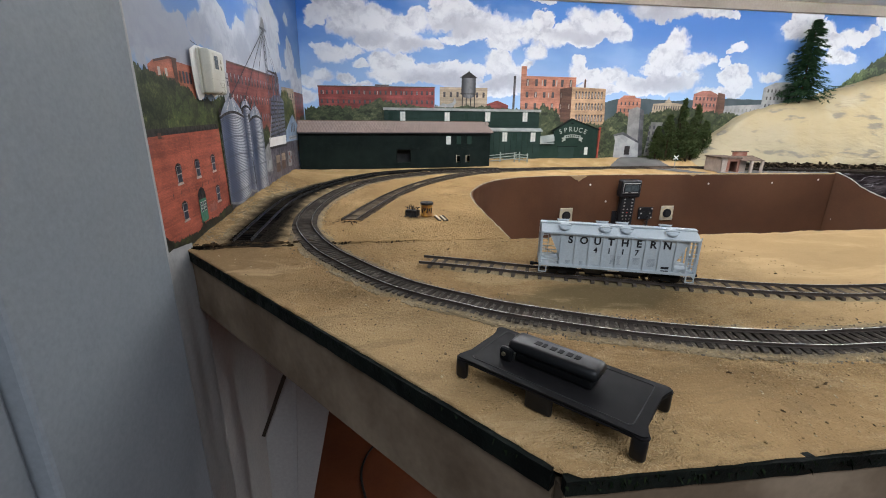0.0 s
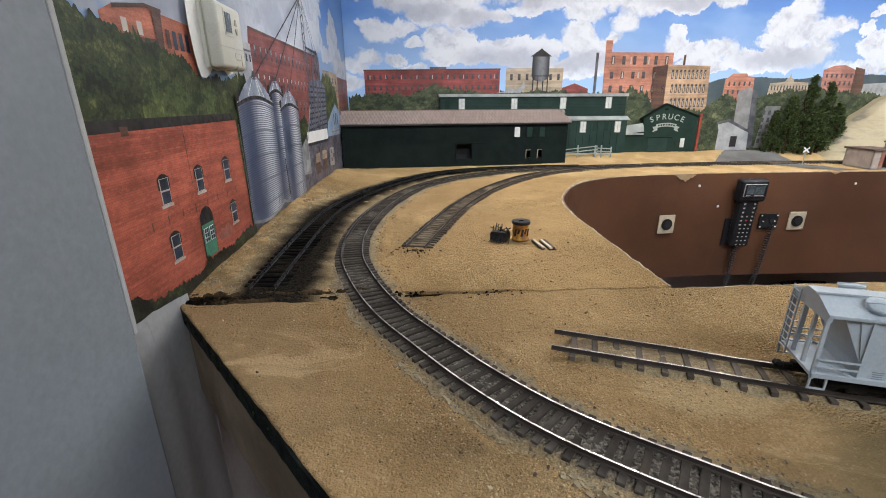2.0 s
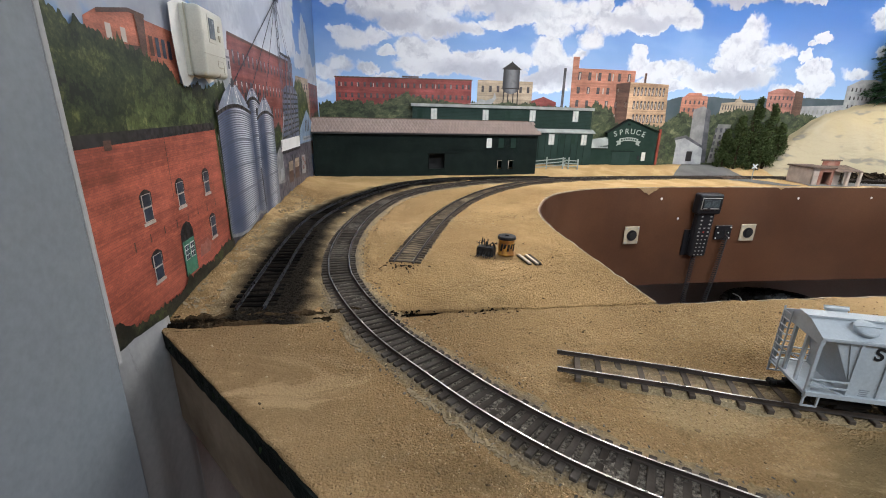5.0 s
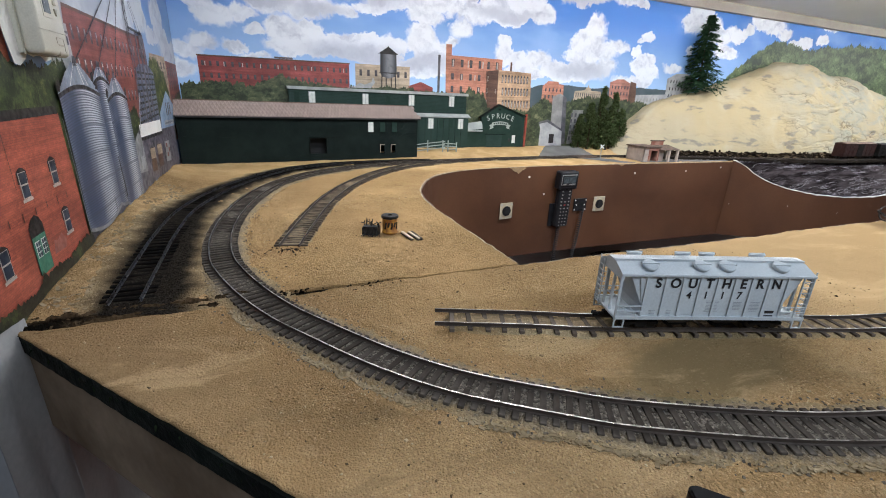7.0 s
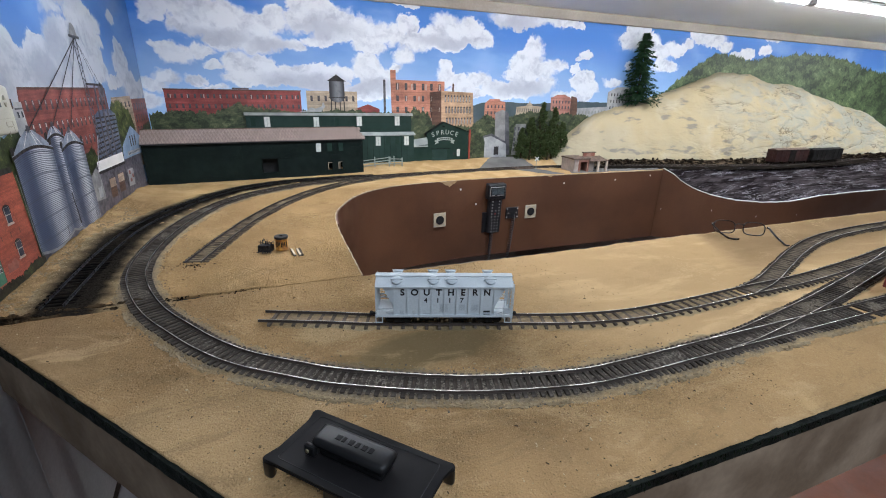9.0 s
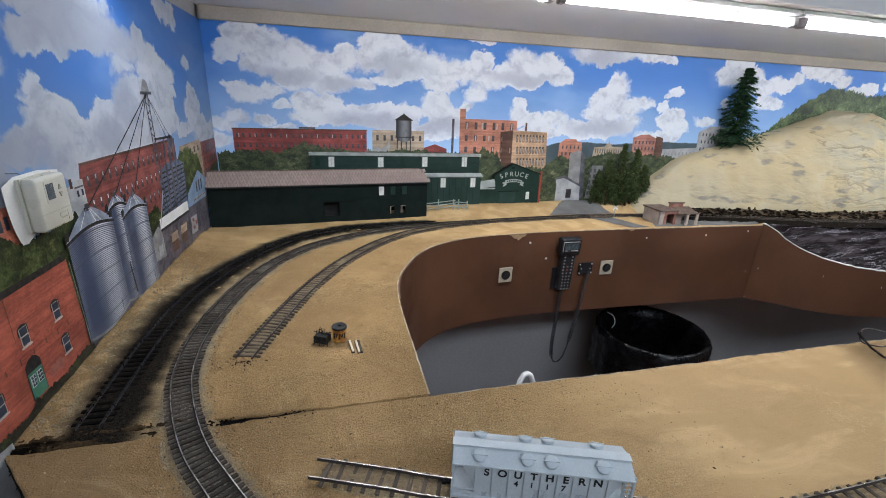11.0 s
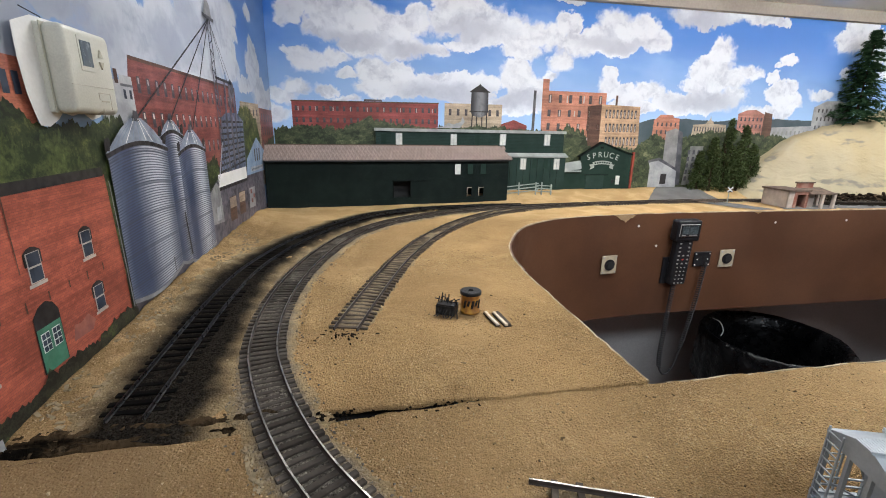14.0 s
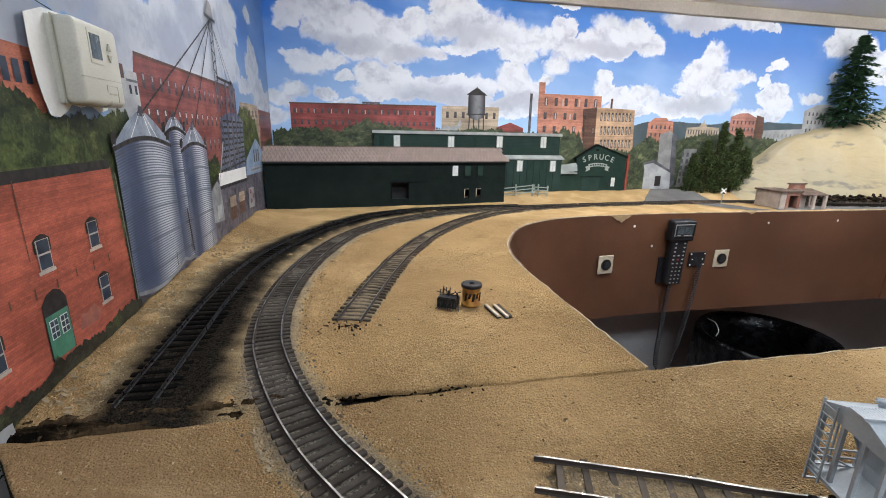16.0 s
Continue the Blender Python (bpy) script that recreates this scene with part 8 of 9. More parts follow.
part("loose_panel", b, M["plank"], wh, "pale sheet added inside")

# ---------------------------------------------------------------- green two-storey mill in low relief
gm = thing("green_mill", pose(0, 1.612, 0.0), "green board mill front with pale windows and a grey roof edge", "building")
b = fresh()
bx(b, 0.080, 0.659, 0.0, 0.012, 0.012, 0.192)
part("wall", b, M["wood_green_light"], gm)
b = fresh()
bx(b, 0.440, 0.666, -0.010, 0.0, 0.012, 0.126)
part("lower_wall", b, M["wood_green_light"], gm)
b = fresh()
bx(b, 0.076, 0.663, -0.006, 0.016, 0.192, 0.2005)
part("roof_edge", b, M["roof_grey"], gm, "pale grey roof edge")
b = fresh()
vs = [b.verts.new(p) for p in ((0.430, -0.014, 0.124), (0.672, -0.014, 0.124), (0.668, 0.0, 0.134), (0.430, 0.0, 0.134))]
b.faces.new(vs)
bx(b, 0.430, 0.672, -0.015, -0.012, 0.1215, 0.1255)
part("lower_roof", b, M["roof_grey"], gm)
joint = fresh()
bx(joint, 0.081, 0.658, -0.0005, 0.0, 0.0, 0.0004)
joint_me = bpy.data.meshes.new("board_joint")
joint.to_mesh(joint_me)
joint.free()
joint_me.materials.append(M["wood_green"])
for i in range(15):
    share("board_joint", joint_me, pose(0, 0, 0.130 + 0.0042 * i), gm)
for x, z, yy in ((0.138, 0.155, 0.0), (0.300, 0.155, 0.0), (0.452, 0.157, 0.0), (0.595, 0.158, 0.0), (0.518, 0.086, -0.010), (0.628, 0.086, -0.010)):
    b = fresh()
    bx(b, x, x + 0.0165, yy - 0.0015, yy, z, z + 0.031)
    wn = part("window", b, M["window_pale"], gm, "pale curtained window")
    b = fresh()
    for x0, x1, z0, z1 in ((x - 0.0015, x, z - 0.001, z + 0.032), (x + 0.0165, x + 0.018, z - 0.001, z + 0.032), (x, x + 0.0165, z + 0.031, z + 0.0325), (x, x + 0.0165, z - 0.0015, z), (x + 0.0078, x + 0.0087, z, z + 0.031)):
        bx(b, x0, x1, yy - 0.0022, yy, z0, z1)
    part("window_frame", b, M["roof_grey"], wn)
for x, z, yy in ((0.095, 0.157, 0.0), (0.372, 0.157, 0.0), (0.556, 0.088, -0.010), (0.592, 0.088, -0.010)):
    b = fresh()
    bx(b, x, x + 0.015, yy - 0.0012, yy, z, z + 0.028)
    part("boarded_window", b, M["wood_green_mid"], gm, "green boarded window")
b = fresh()
for k in range(9):
    bx(b, 0.462 + 0.022 * k, 0.463 + 0.022 * k, -0.0107, -0.010, 0.02, 0.12)
part("wall_seams", b, M["wood_green"], gm)
# steam wisps are part of the print behind the roof
flat("printed_steam", NORTH, [(0.255, 0.204), (0.33, 0.204), (0.345, 0.222), (0.338, 0.238), (0.332, 0.222), (0.31, 0.214), (0.295, 0.219), (0.28, 0.208)], 16, M["p_white"], "pale printed steam over the mill")

# ---------------------------------------------------------------- gabled green depot with a painted name
sd = thing("gabled_depot", pose(0, 1.612, 0.0), "dark green gabled building with a white painted name", "building")


def front(bm, outline, y0, y1):
    a = [bm.verts.new((x, y0, z)) for x, z in outline]
    c = [bm.verts.new((x, y1, z)) for x, z in outline]
    bm.faces.new(a)
    bm.faces.new(c[::-1])
    for i in range(len(a)):
        j = (i + 1) % len(a)
        bm.faces.new((a[j], a[i], c[i], c[j]))
    bmesh.ops.recalc_face_normals(bm, faces=bm.faces[:])


b = fresh()
front(b, [(0.668, 0.012), (0.903, 0.012), (0.896, 0.132), (0.790, 0.168), (0.722, 0.128), (0.722, 0.088), (0.668, 0.080)], -0.002, 0.012)
part("wall", b, M["wood_green_mid"], sd)
for pa, pb in (((0.716, 0.123), (0.791, 0.1685)), ((0.789, 0.1685), (0.902, 0.130))):
    b = fresh()
    dx, dz = pb[0] - pa[0], pb[1] - pa[1]
    ll = math.hypot(dx, dz)
    bx(b, 0, ll, -0.006, 0.012, -0.001, 0.0022, pose(pa[0], 0, pa[1]) @ Matrix.Rotation(-math.atan2(dz, dx), 4, "Y"))
    part("roof_edge", b, M["wood_green"], sd)
b = fresh()
vs = [b.verts.new(p) for p in ((0.665, -0.009, 0.080), (0.724, -0.009, 0.086), (0.724, 0.0, 0.112), (0.665, 0.0, 0.104))]
b.faces.new(vs)
bx(b, 0.665, 0.724, -0.0095, -0.006, 0.0765, 0.0815)
part("lean_to_roof", b, M["roof_grey"], sd, "pale tin lean-to roof")
b = fresh()
bx(b, 0.745, 0.808, -0.0034, -0.002, 0.018, 0.066)
part("sliding_door", b, M["wood_green_light"], sd, "green sliding door")
b = fresh()
bx(b, 0.738, 0.822, -0.0042, -0.002, 0.066, 0.0685)
part("door_rail", b, M["wood_green"], sd)
b = fresh()
bx(b, 0.851, 0.864, -0.0032, -0.002, 0.036, 0.064)
part("window", b, M["window_pale"], sd, "small pale window")
b = fresh()
bx(b, 0.836, 0.844, -0.0036, -0.002, 0.040, 0.052)
part("meter_box", b, M["dark"], sd)
b = fresh()
bx(b, 0.786, 0.796, -0.0034, -0.002, 0.150, 0.156)
part("gable_vent", b, M["wood_green"], sd)
b = fresh()
bx(b, 0.902, 0.909, -0.004, 0.002, 0.012, 0.140)
part("red_post", b, M["post_red"], sd, "rusty red corner post")
for i, ch in enumerate("SPRUCE"):
    a = math.radians(21.5 - 8.6 * i)
    lettering("letter", ch, 0.0245, M["chalk"], sd, pose(0.797 - 0.128 * math.sin(a), -0.0024, 0.006 + 0.117 * math.cos(a), 90, -math.degrees(a), 0), bold=0.006)
b = fresh()
for i in range(12):
    a0, a1 = math.radians(17 - 34 * i / 12), math.radians(17 - 34 * (i + 1) / 12)
    front(b, [(0.797 - r * math.sin(a), -0.004 + r * math.cos(a)) for a, r in ((a0, 0.105), (a1, 0.105), (a1, 0.116), (a0, 0.116))], -0.0026, -0.002)
for s_ in (-1, 1):
    front(b, [(0.797 + s_ * 0.026, 0.090), (0.797 + s_ * 0.042, 0.084), (0.797 + s_ * 0.038, 0.092), (0.797 + s_ * 0.044, 0.099), (0.797 + s_ * 0.030, 0.103)], -0.0026, -0.002)
ribbon = part("painted_ribbon", b, M["chalk"], sd, "white painted ribbon")
b = fresh()
for i in range(7):
    a0 = math.radians(14 - 4.3 * i)
    front(b, [(0.797 - r * math.sin(a), -0.004 + r * math.cos(a)) for a, r in ((a0, 0.108), (a0 - 0.045, 0.108), (a0 - 0.045, 0.113), (a0, 0.113))], -0.0030, -0.0026)
part("small_lettering", b, M["wood_green_mid"], ribbon)

# ---------------------------------------------------------------- fence, road, crossing sign, shed
fe = thing("fence", pose(0, 1.560, 0.008), "grey wooden rail fence beside the mill", "fence")
for x in (0.455, 0.502, 0.556, 0.575, 0.606):
    b = fresh()
    bx(b, x - 0.0016, x + 0.0016, -0.0015, 0.0015, -0.004, 0.042 if x < 0.59 else 0.036)
    part("post", b, M["fence_wood"], fe)
for k in range(3):
    b = fresh()
    bx(b, 0.0, 0.118, -0.0022, -0.0010, 0.0, 0.0028, pose(0.446, 0, 0.006 + 0.010 * k) @ Matrix.Rotation(-0.10, 4, "Y"))
    part("rail", b, M["fence_wood"], fe)
    b = fresh()
    bx(b, 0.0, 0.052, -0.0022, -0.0010, 0.0, 0.0028, pose(0.556, 0, 0.014 + 0.009 * k) @ Matrix.Rotation(0.06, 4, "Y"))
    part("rail", b, M["fence_wood"], fe)


def strip(name, a, c, e, d, material, label, category, lift=0.0016):
    """A thin sheet between two edges a-c and e-d that follows the ground."""
    bm = fresh()
    n = 16
    rows = []
    for i in range(n + 1):
        f = i / n
        row = []
        for j in range(9):
            g = j / 8
            x = (a[0] + (c[0] - a[0]) * g) * (1 - f) + (e[0] + (d[0] - e[0]) * g) * f
            y = (a[1] + (c[1] - a[1]) * g) * (1 - f) + (e[1] + (d[1] - e[1]) * g) * f
            x += 0.004 * noise.noise(Vector((x * 40, y * 40, g * 9))) * (1 if j in (0, 8) else 0)
            row.append(bm.verts.new((x, y, rise(x, y) + lift)))
        rows.append(row)
    for r1, r2 in zip(rows, rows[1:]):
        for j in range(8):
            bm.faces.new((r1[j], r1[j + 1], r2[j + 1], r2[j]))
    bmesh.ops.recalc_face_normals(bm, faces=bm.faces[:])
    ob = part(name, bm, material, None, "", True)
    bmesh_fix(ob)
    return tagged(ob, label, category, kind="structure")


strip("road", (1.105, 1.316), (1.175, 1.316), (1.035, 1.445), (1.115, 1.445), M["asphalt"], "grey painted road to the crossing", "road")
strip("road_2", (0.90, 1.50), (1.16, 1.50), (1.02, 1.630), (1.135, 1.630), M["asphalt"], "grey painted road into the printed street", "road")
strip("road_3", (1.20, 1.318), (1.62, 1.306), (1.25, 1.40), (1.70, 1.365), M["asphalt"], "grey painted yard in front of the hill", "road", 0.0012)
for k, yy in enumerate((1.452, 1.480)):
    b = fresh()
    bx(b, 1.035, 1.120, yy - 0.004, yy + 0.004, 0.001, 0.0052)
    tagged(part("crossing_plank", b, M["shed_roof"]), "weathered plank of the road crossing", "crossing plank", "planks of the crossing")

xb = thing("crossing_sign", pose(1.112, 1.425, 0.001), "white railway crossing sign on a thin post", "sign")
b = fresh()
cyl(b, (0, 0, 0), (0, 0, 0.046), 0.0012, seg=8)
part("post", b, M["fence_wood"], xb)
for s_ in (-1, 1):
    b = fresh()
    bx(b, -0.0110, 0.0110, -0.0022, -0.0012, -0.0018, 0.0018, pose(0, -0.0004 * (1 + s_), 0.042, 0, s_ * 38, 0))
    part("blade", b, M["white_tube"], xb)

sh = thing("brick_shed", pose(1.225, 1.338, 0.001, 0, 0, -3), "faded brick shed with a flat roof and an open bay", "building")
b = fresh()
bx(b, 0.0, 0.004, 0.0, 0.085, 0.0, 0.046)
bx(b, 0.0, 0.020, 0.0, 0.004, 0.0, 0.046)
bx(b, 0.0, 0.066, 0.081, 0.085, 0.0, 0.046)
part("stucco_wall", b, M["shed_pale"], sh)
b = fresh()
bx(b, 0.020, 0.030, -0.001, 0.004, 0.0, 0.046)
bx(b, 0.058, 0.066, -0.001, 0.004, 0.0, 0.046)
bx(b, 0.020, 0.066, -0.0015, 0.004, 0.038, 0.050)
part("brick_front", b, M["shed_brick"], sh)
b = fresh()
bx(b, 0.062, 0.066, 0.0, 0.085, 0.0, 0.046)
part("end_wall", b, M["shed_brick"], sh)
b = fresh()
bx(b, -0.004, 0.070, -0.004, 0.089, 0.047, 0.0515)
part("roof", b, M["shed_roof"], sh)
b = fresh()
bx(b, 0.066, 0.118, 0.040, 0.045, 0.0, 0.066)
part("false_front", b, M["shed_brick"], sh)
b = fresh()
bx(b, 0.062, 0.122, 0.038, 0.047, 0.066, 0.070)
part("cornice", b, M["shed_roof"], sh)
b = fresh()
vs = [b.verts.new(p) for p in ((0.064, -0.012, 0.040), (0.146, -0.012, 0.040), (0.146, 0.046, 0.052), (0.064, 0.046, 0.052))]
f = b.faces.new(vs)
ex = bmesh.ops.extrude_face_region(b, geom=[f])
bmesh.ops.translate(b, verts=[v for v in ex["geom"] if isinstance(v, bmesh.types.BMVert)], vec=(0, 0, 0.002))
bmesh.ops.recalc_face_normals(b, faces=b.faces[:])
part("porch_roof", b, M["shed_roof"], sh)
for x, y in ((0.104, -0.008), (0.142, -0.008), (0.142, 0.040)):
    b = fresh()
    bx(b, x - 0.0035, x + 0.0035, y - 0.0035, y + 0.0035, 0.0, 0.042)
    part("porch_post", b, M["shed_pale"], sh)
b = fresh()
bx(b, 0.068, 0.098, 0.010, 0.014, 0.0, 0.042)
part("porch_wall", b, M["shed_pale"], sh)

# ---------------------------------------------------------------- plaster hill
b = fresh()
prof = ((1.27, 0.0), (1.333, 0.058), (1.382, 0.108), (1.459, 0.166), (1.512, 0.199), (1.658, 0.232), (1.75, 0.246), (1.87, 0.288), (2.0, 0.322), (2.10, 0.350), (2.23, 0.392), (2.385, 0.395), (2.50, 0.365), (2.59, 0.347), (2.70, 0.353), (2.85, 0.322), (3.06, 0.284), (3.23, 0.25), (3.40, 0.23), (3.6, 0.14), (3.72, 0.02), (3.75, 0.0))
NXH, NYH = 190, 44


def hill_foot(x):
    return float(np.interp(x, (1.27, 1.5, 1.7, 1.95, 2.1, 2.3, 3.75), (1.50, 1.49, 1.465, 1.415, 1.395, 1.37, 1.36)))


rows = []
for i in range(NXH + 1):
    x = 1.27 + (3.75 - 1.27) * i / NXH
    hgt = float(np.interp(x, [p[0] for p in prof], [p[1] for p in prof]))
    foot = hill_foot(x)
    row = []
    for j in range(NYH + 1):
        f = j / NYH
        y = foot + (1.628 - foot) * f
        k = math.sin(min(1.0, f / 0.80) * math.pi / 2) ** 0.85
        q = Vector((x * 7, y * 9, hgt * 4))
        w = Vector((noise.noise(q * 0.8), noise.noise(q * 0.8 + Vector((4, 0, 0))), 0))
        z = hgt * k + 0.65 * (0.014 * noise.noise(q) + 0.012 * (0.4 - abs(noise.noise(q * 1.3 + w * 1.5))) + 0.006 * (0.3 - abs(noise.noise(q * 2.9 + w * 2))) + 0.005 * noise.noise(q * 6.5) + 0.0016 * noise.noise(q * 16)) * min(1, f * 7) * min(1.0, hgt / 0.08)
        row.append(b.verts.new((x, y + 0.010 * noise.noise(q * 2 + Vector((9, 0, 0))) * (0 if f > 0.95 else 1), max(z, -0.004))))
    rows.append(row)
for a, c in zip(rows, rows[1:]):
    for j in range(NYH):
        b.faces.new((a[j], c[j], c[j + 1], a[j + 1]))
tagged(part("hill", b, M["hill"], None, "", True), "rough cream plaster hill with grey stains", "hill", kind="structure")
# a low bank of dark dirt and rubble along the foot of the hill
b = fresh()
rows = []
for i in range(181):
    x = 1.36 + 2.3 * i / 180
    y0 = hill_foot(x)
    row = []
    for j, (dy, z) in enumerate(((-0.075, -0.001), (-0.05, 0.003), (-0.03, 0.006), (-0.012, 0.010), (0.004, 0.015), (0.016, 0.019), (0.030, 0.012))):
        q = Vector((x * 30, j * 0.9, 0))
        row.append(b.verts.new((x, y0 + dy + 0.006 * noise.noise(q + Vector((0, 0, 5))), z + (0.006 * noise.noise(q) + 0.003 * noise.noise(q * 3)) * (j > 0))))
    rows.append(row)
for a, c in zip(rows, rows[1:]):
    for j in range(6):
        b.faces.new((a[j], c[j], c[j + 1], a[j + 1]))
tagged(part("dirt_bank", b, M["dirt"], None, "", True), "dark brown dirt bank along the foot of the hill", "dirt bank", kind="structure")
b = fresh()
for i in range(1100):
    x = rng.uniform(1.40, 3.5)
    f = rng.uniform(-0.06, 0.014)
    r = rng.uniform(0.0015, 0.006)
    bx(b, -1, 1, -1, 1, -0.6, 0.6, Matrix.LocRotScale((x, hill_foot(x) + f, float(np.interp(f, (-0.05, -0.012, 0.016), (0.002, 0.009, 0.018)))), Euler((rng.random(), rng.random(), rng.uniform(0, 3))), (r * 1.6, r, r * 0.8)))
tagged(part("rubble", b, M["soot_lump"]), "dark rubble along the foot of the hill", "rubble", kind="stuff")

# ---------------------------------------------------------------- trees


def fir(x, y, z, height, width, label, seed):
    r_ = random.Random(seed)
    t = thing("fir_tree", pose(x, y, z), label, "tree")
    bm = fresh()
    cyl(bm, (0, 0, 0), (0, 0, height * 0.97), 0.004, 0.0006, 7)
    part("trunk", bm, M["bark"], t)
    verts, faces = [], []
    levels = 30
    for lv in range(levels):
        f = (lv + 0.5) / levels
        zc = height * (0.06 + 0.92 * f)
        reach = width * (1 - f) ** 0.62 * (0.68 + 0.42 * (lv % 3) / 2) + 0.004
        for k in range(r_.randint(9, 12)):
            a = r_.uniform(0, 2 * math.pi)
            L = reach * r_.uniform(0.45, 1.25)
            droop = r_.uniform(0.05, 0.4)
            for q in range(30):
                g = r_.uniform(0.1, 1.0)
                px, py, pz = L * g * math.cos(a), L * g * math.sin(a), zc - droop * L * g * g + r_.uniform(-0.003, 0.004)
                aa = a + r_.uniform(-1.2, 1.2)
                ln, w = r_.uniform(0.008, 0.018) * (0.7 + 0.5 * (1 - f)), r_.uniform(0.0018, 0.0034)
                dx, dy, dz = math.cos(aa) * ln, math.sin(aa) * ln, r_.uniform(-0.6, 0.25) * ln
                n0 = len(verts)
                verts += [(px - dy / ln * w, py + dx / ln * w, pz), (px + dy / ln * w, py - dx / ln * w, pz), (px + dx, py + dy, pz + dz), (px, py, pz + 0.002)]
                faces += [(n0, n0 + 1, n0 + 2), (n0, n0 + 2, n0 + 3), (n0 + 1, n0 + 3, n0 + 2)]
    me = bpy.data.meshes.new("crown")
    me.from_pydata(verts, [], faces)
    me.materials.append(M["needles"])
    ob = new("crown", me)
    ob.parent = t
    return t


def bushy(x, y, z, height, width, label, seed, clumps=60):
    r_ = random.Random(seed)
    t = thing("leafy_tree", pose(x, y, z), label, "tree", "trees in front of the backdrop")
    bm = fresh()
    cyl(bm, (0, 0, 0), (0.002, 0, height * 0.55), 0.005, 0.002, 8)
    for k in range(5):
        a = r_.uniform(0, 6.28)
        cyl(bm, (0, 0, height * (0.2 + 0.06 * k)), (width * 0.5 * math.cos(a), width * 0.35 * math.sin(a), height * (0.45 + 0.08 * k)), 0.002, 0.0008, 6)
    part("trunk", bm, M["bark"], t)
    verts, faces = [], []
    for c_ in range(clumps):
        f = r_.random() ** 0.8
        lim = width * (0.75 + 0.25 * math.sin(math.pi * f)) * (1.05 - 0.92 * f)
        a = r_.uniform(0, 6.28)
        rr = lim * math.sqrt(r_.random())
        cx_, cy_, cz_ = rr * math.cos(a), 0.55 * rr * math.sin(a), height * (0.08 + 0.90 * f)
        rad = r_.uniform(0.008, 0.016) * (1.1 - 0.5 * f)
        for q in range(90):
            u, v, w = r_.gauss(0, 1), r_.gauss(0, 1), r_.gauss(0, 1)
            nrm = math.sqrt(u * u + v * v + w * w) or 1
            s2 = rad * r_.uniform(0.6, 1.1) / nrm
            px, py, pz = cx_ + u * s2, cy_ + v * s2, cz_ + w * s2
            sz = r_.uniform(0.003, 0.0062)
            ax, ay, az = r_.uniform(-1, 1) * sz, r_.uniform(-1, 1) * sz, r_.uniform(-1, 1) * sz
            n0 = len(verts)
            verts += [(px, py, pz), (px + ax, py + ay, pz + az), (px - ay, py + ax, pz + az * 0.4 + sz * 0.5)]
            faces.append((n0, n0 + 1, n0 + 2))
    me = bpy.data.meshes.new("crown")
    me.from_pydata(verts, [], faces)
    me.materials.append(M["clump"])
    ob = new("crown", me)
    ob.parent = t
    return t


fir(1.722, 1.590, 0.235, 0.312, 0.086, "tall dark green model fir on the hillside", 3)
for k, (x, y, hgt, w) in enumerate(((1.225, 1.578, 0.238, 0.036), (1.285, 1.580, 0.215, 0.048), (1.172, 1.575, 0.175, 0.048), (1.335, 1.588, 0.155, 0.046), (1.138, 1.590, 0.130, 0.034), (1.255, 1.566, 0.135, 0.056))):
    bushy(x, y, 0.012, hgt, w, "dark green bushy model tree before the backdrop", 11 + k, 70)

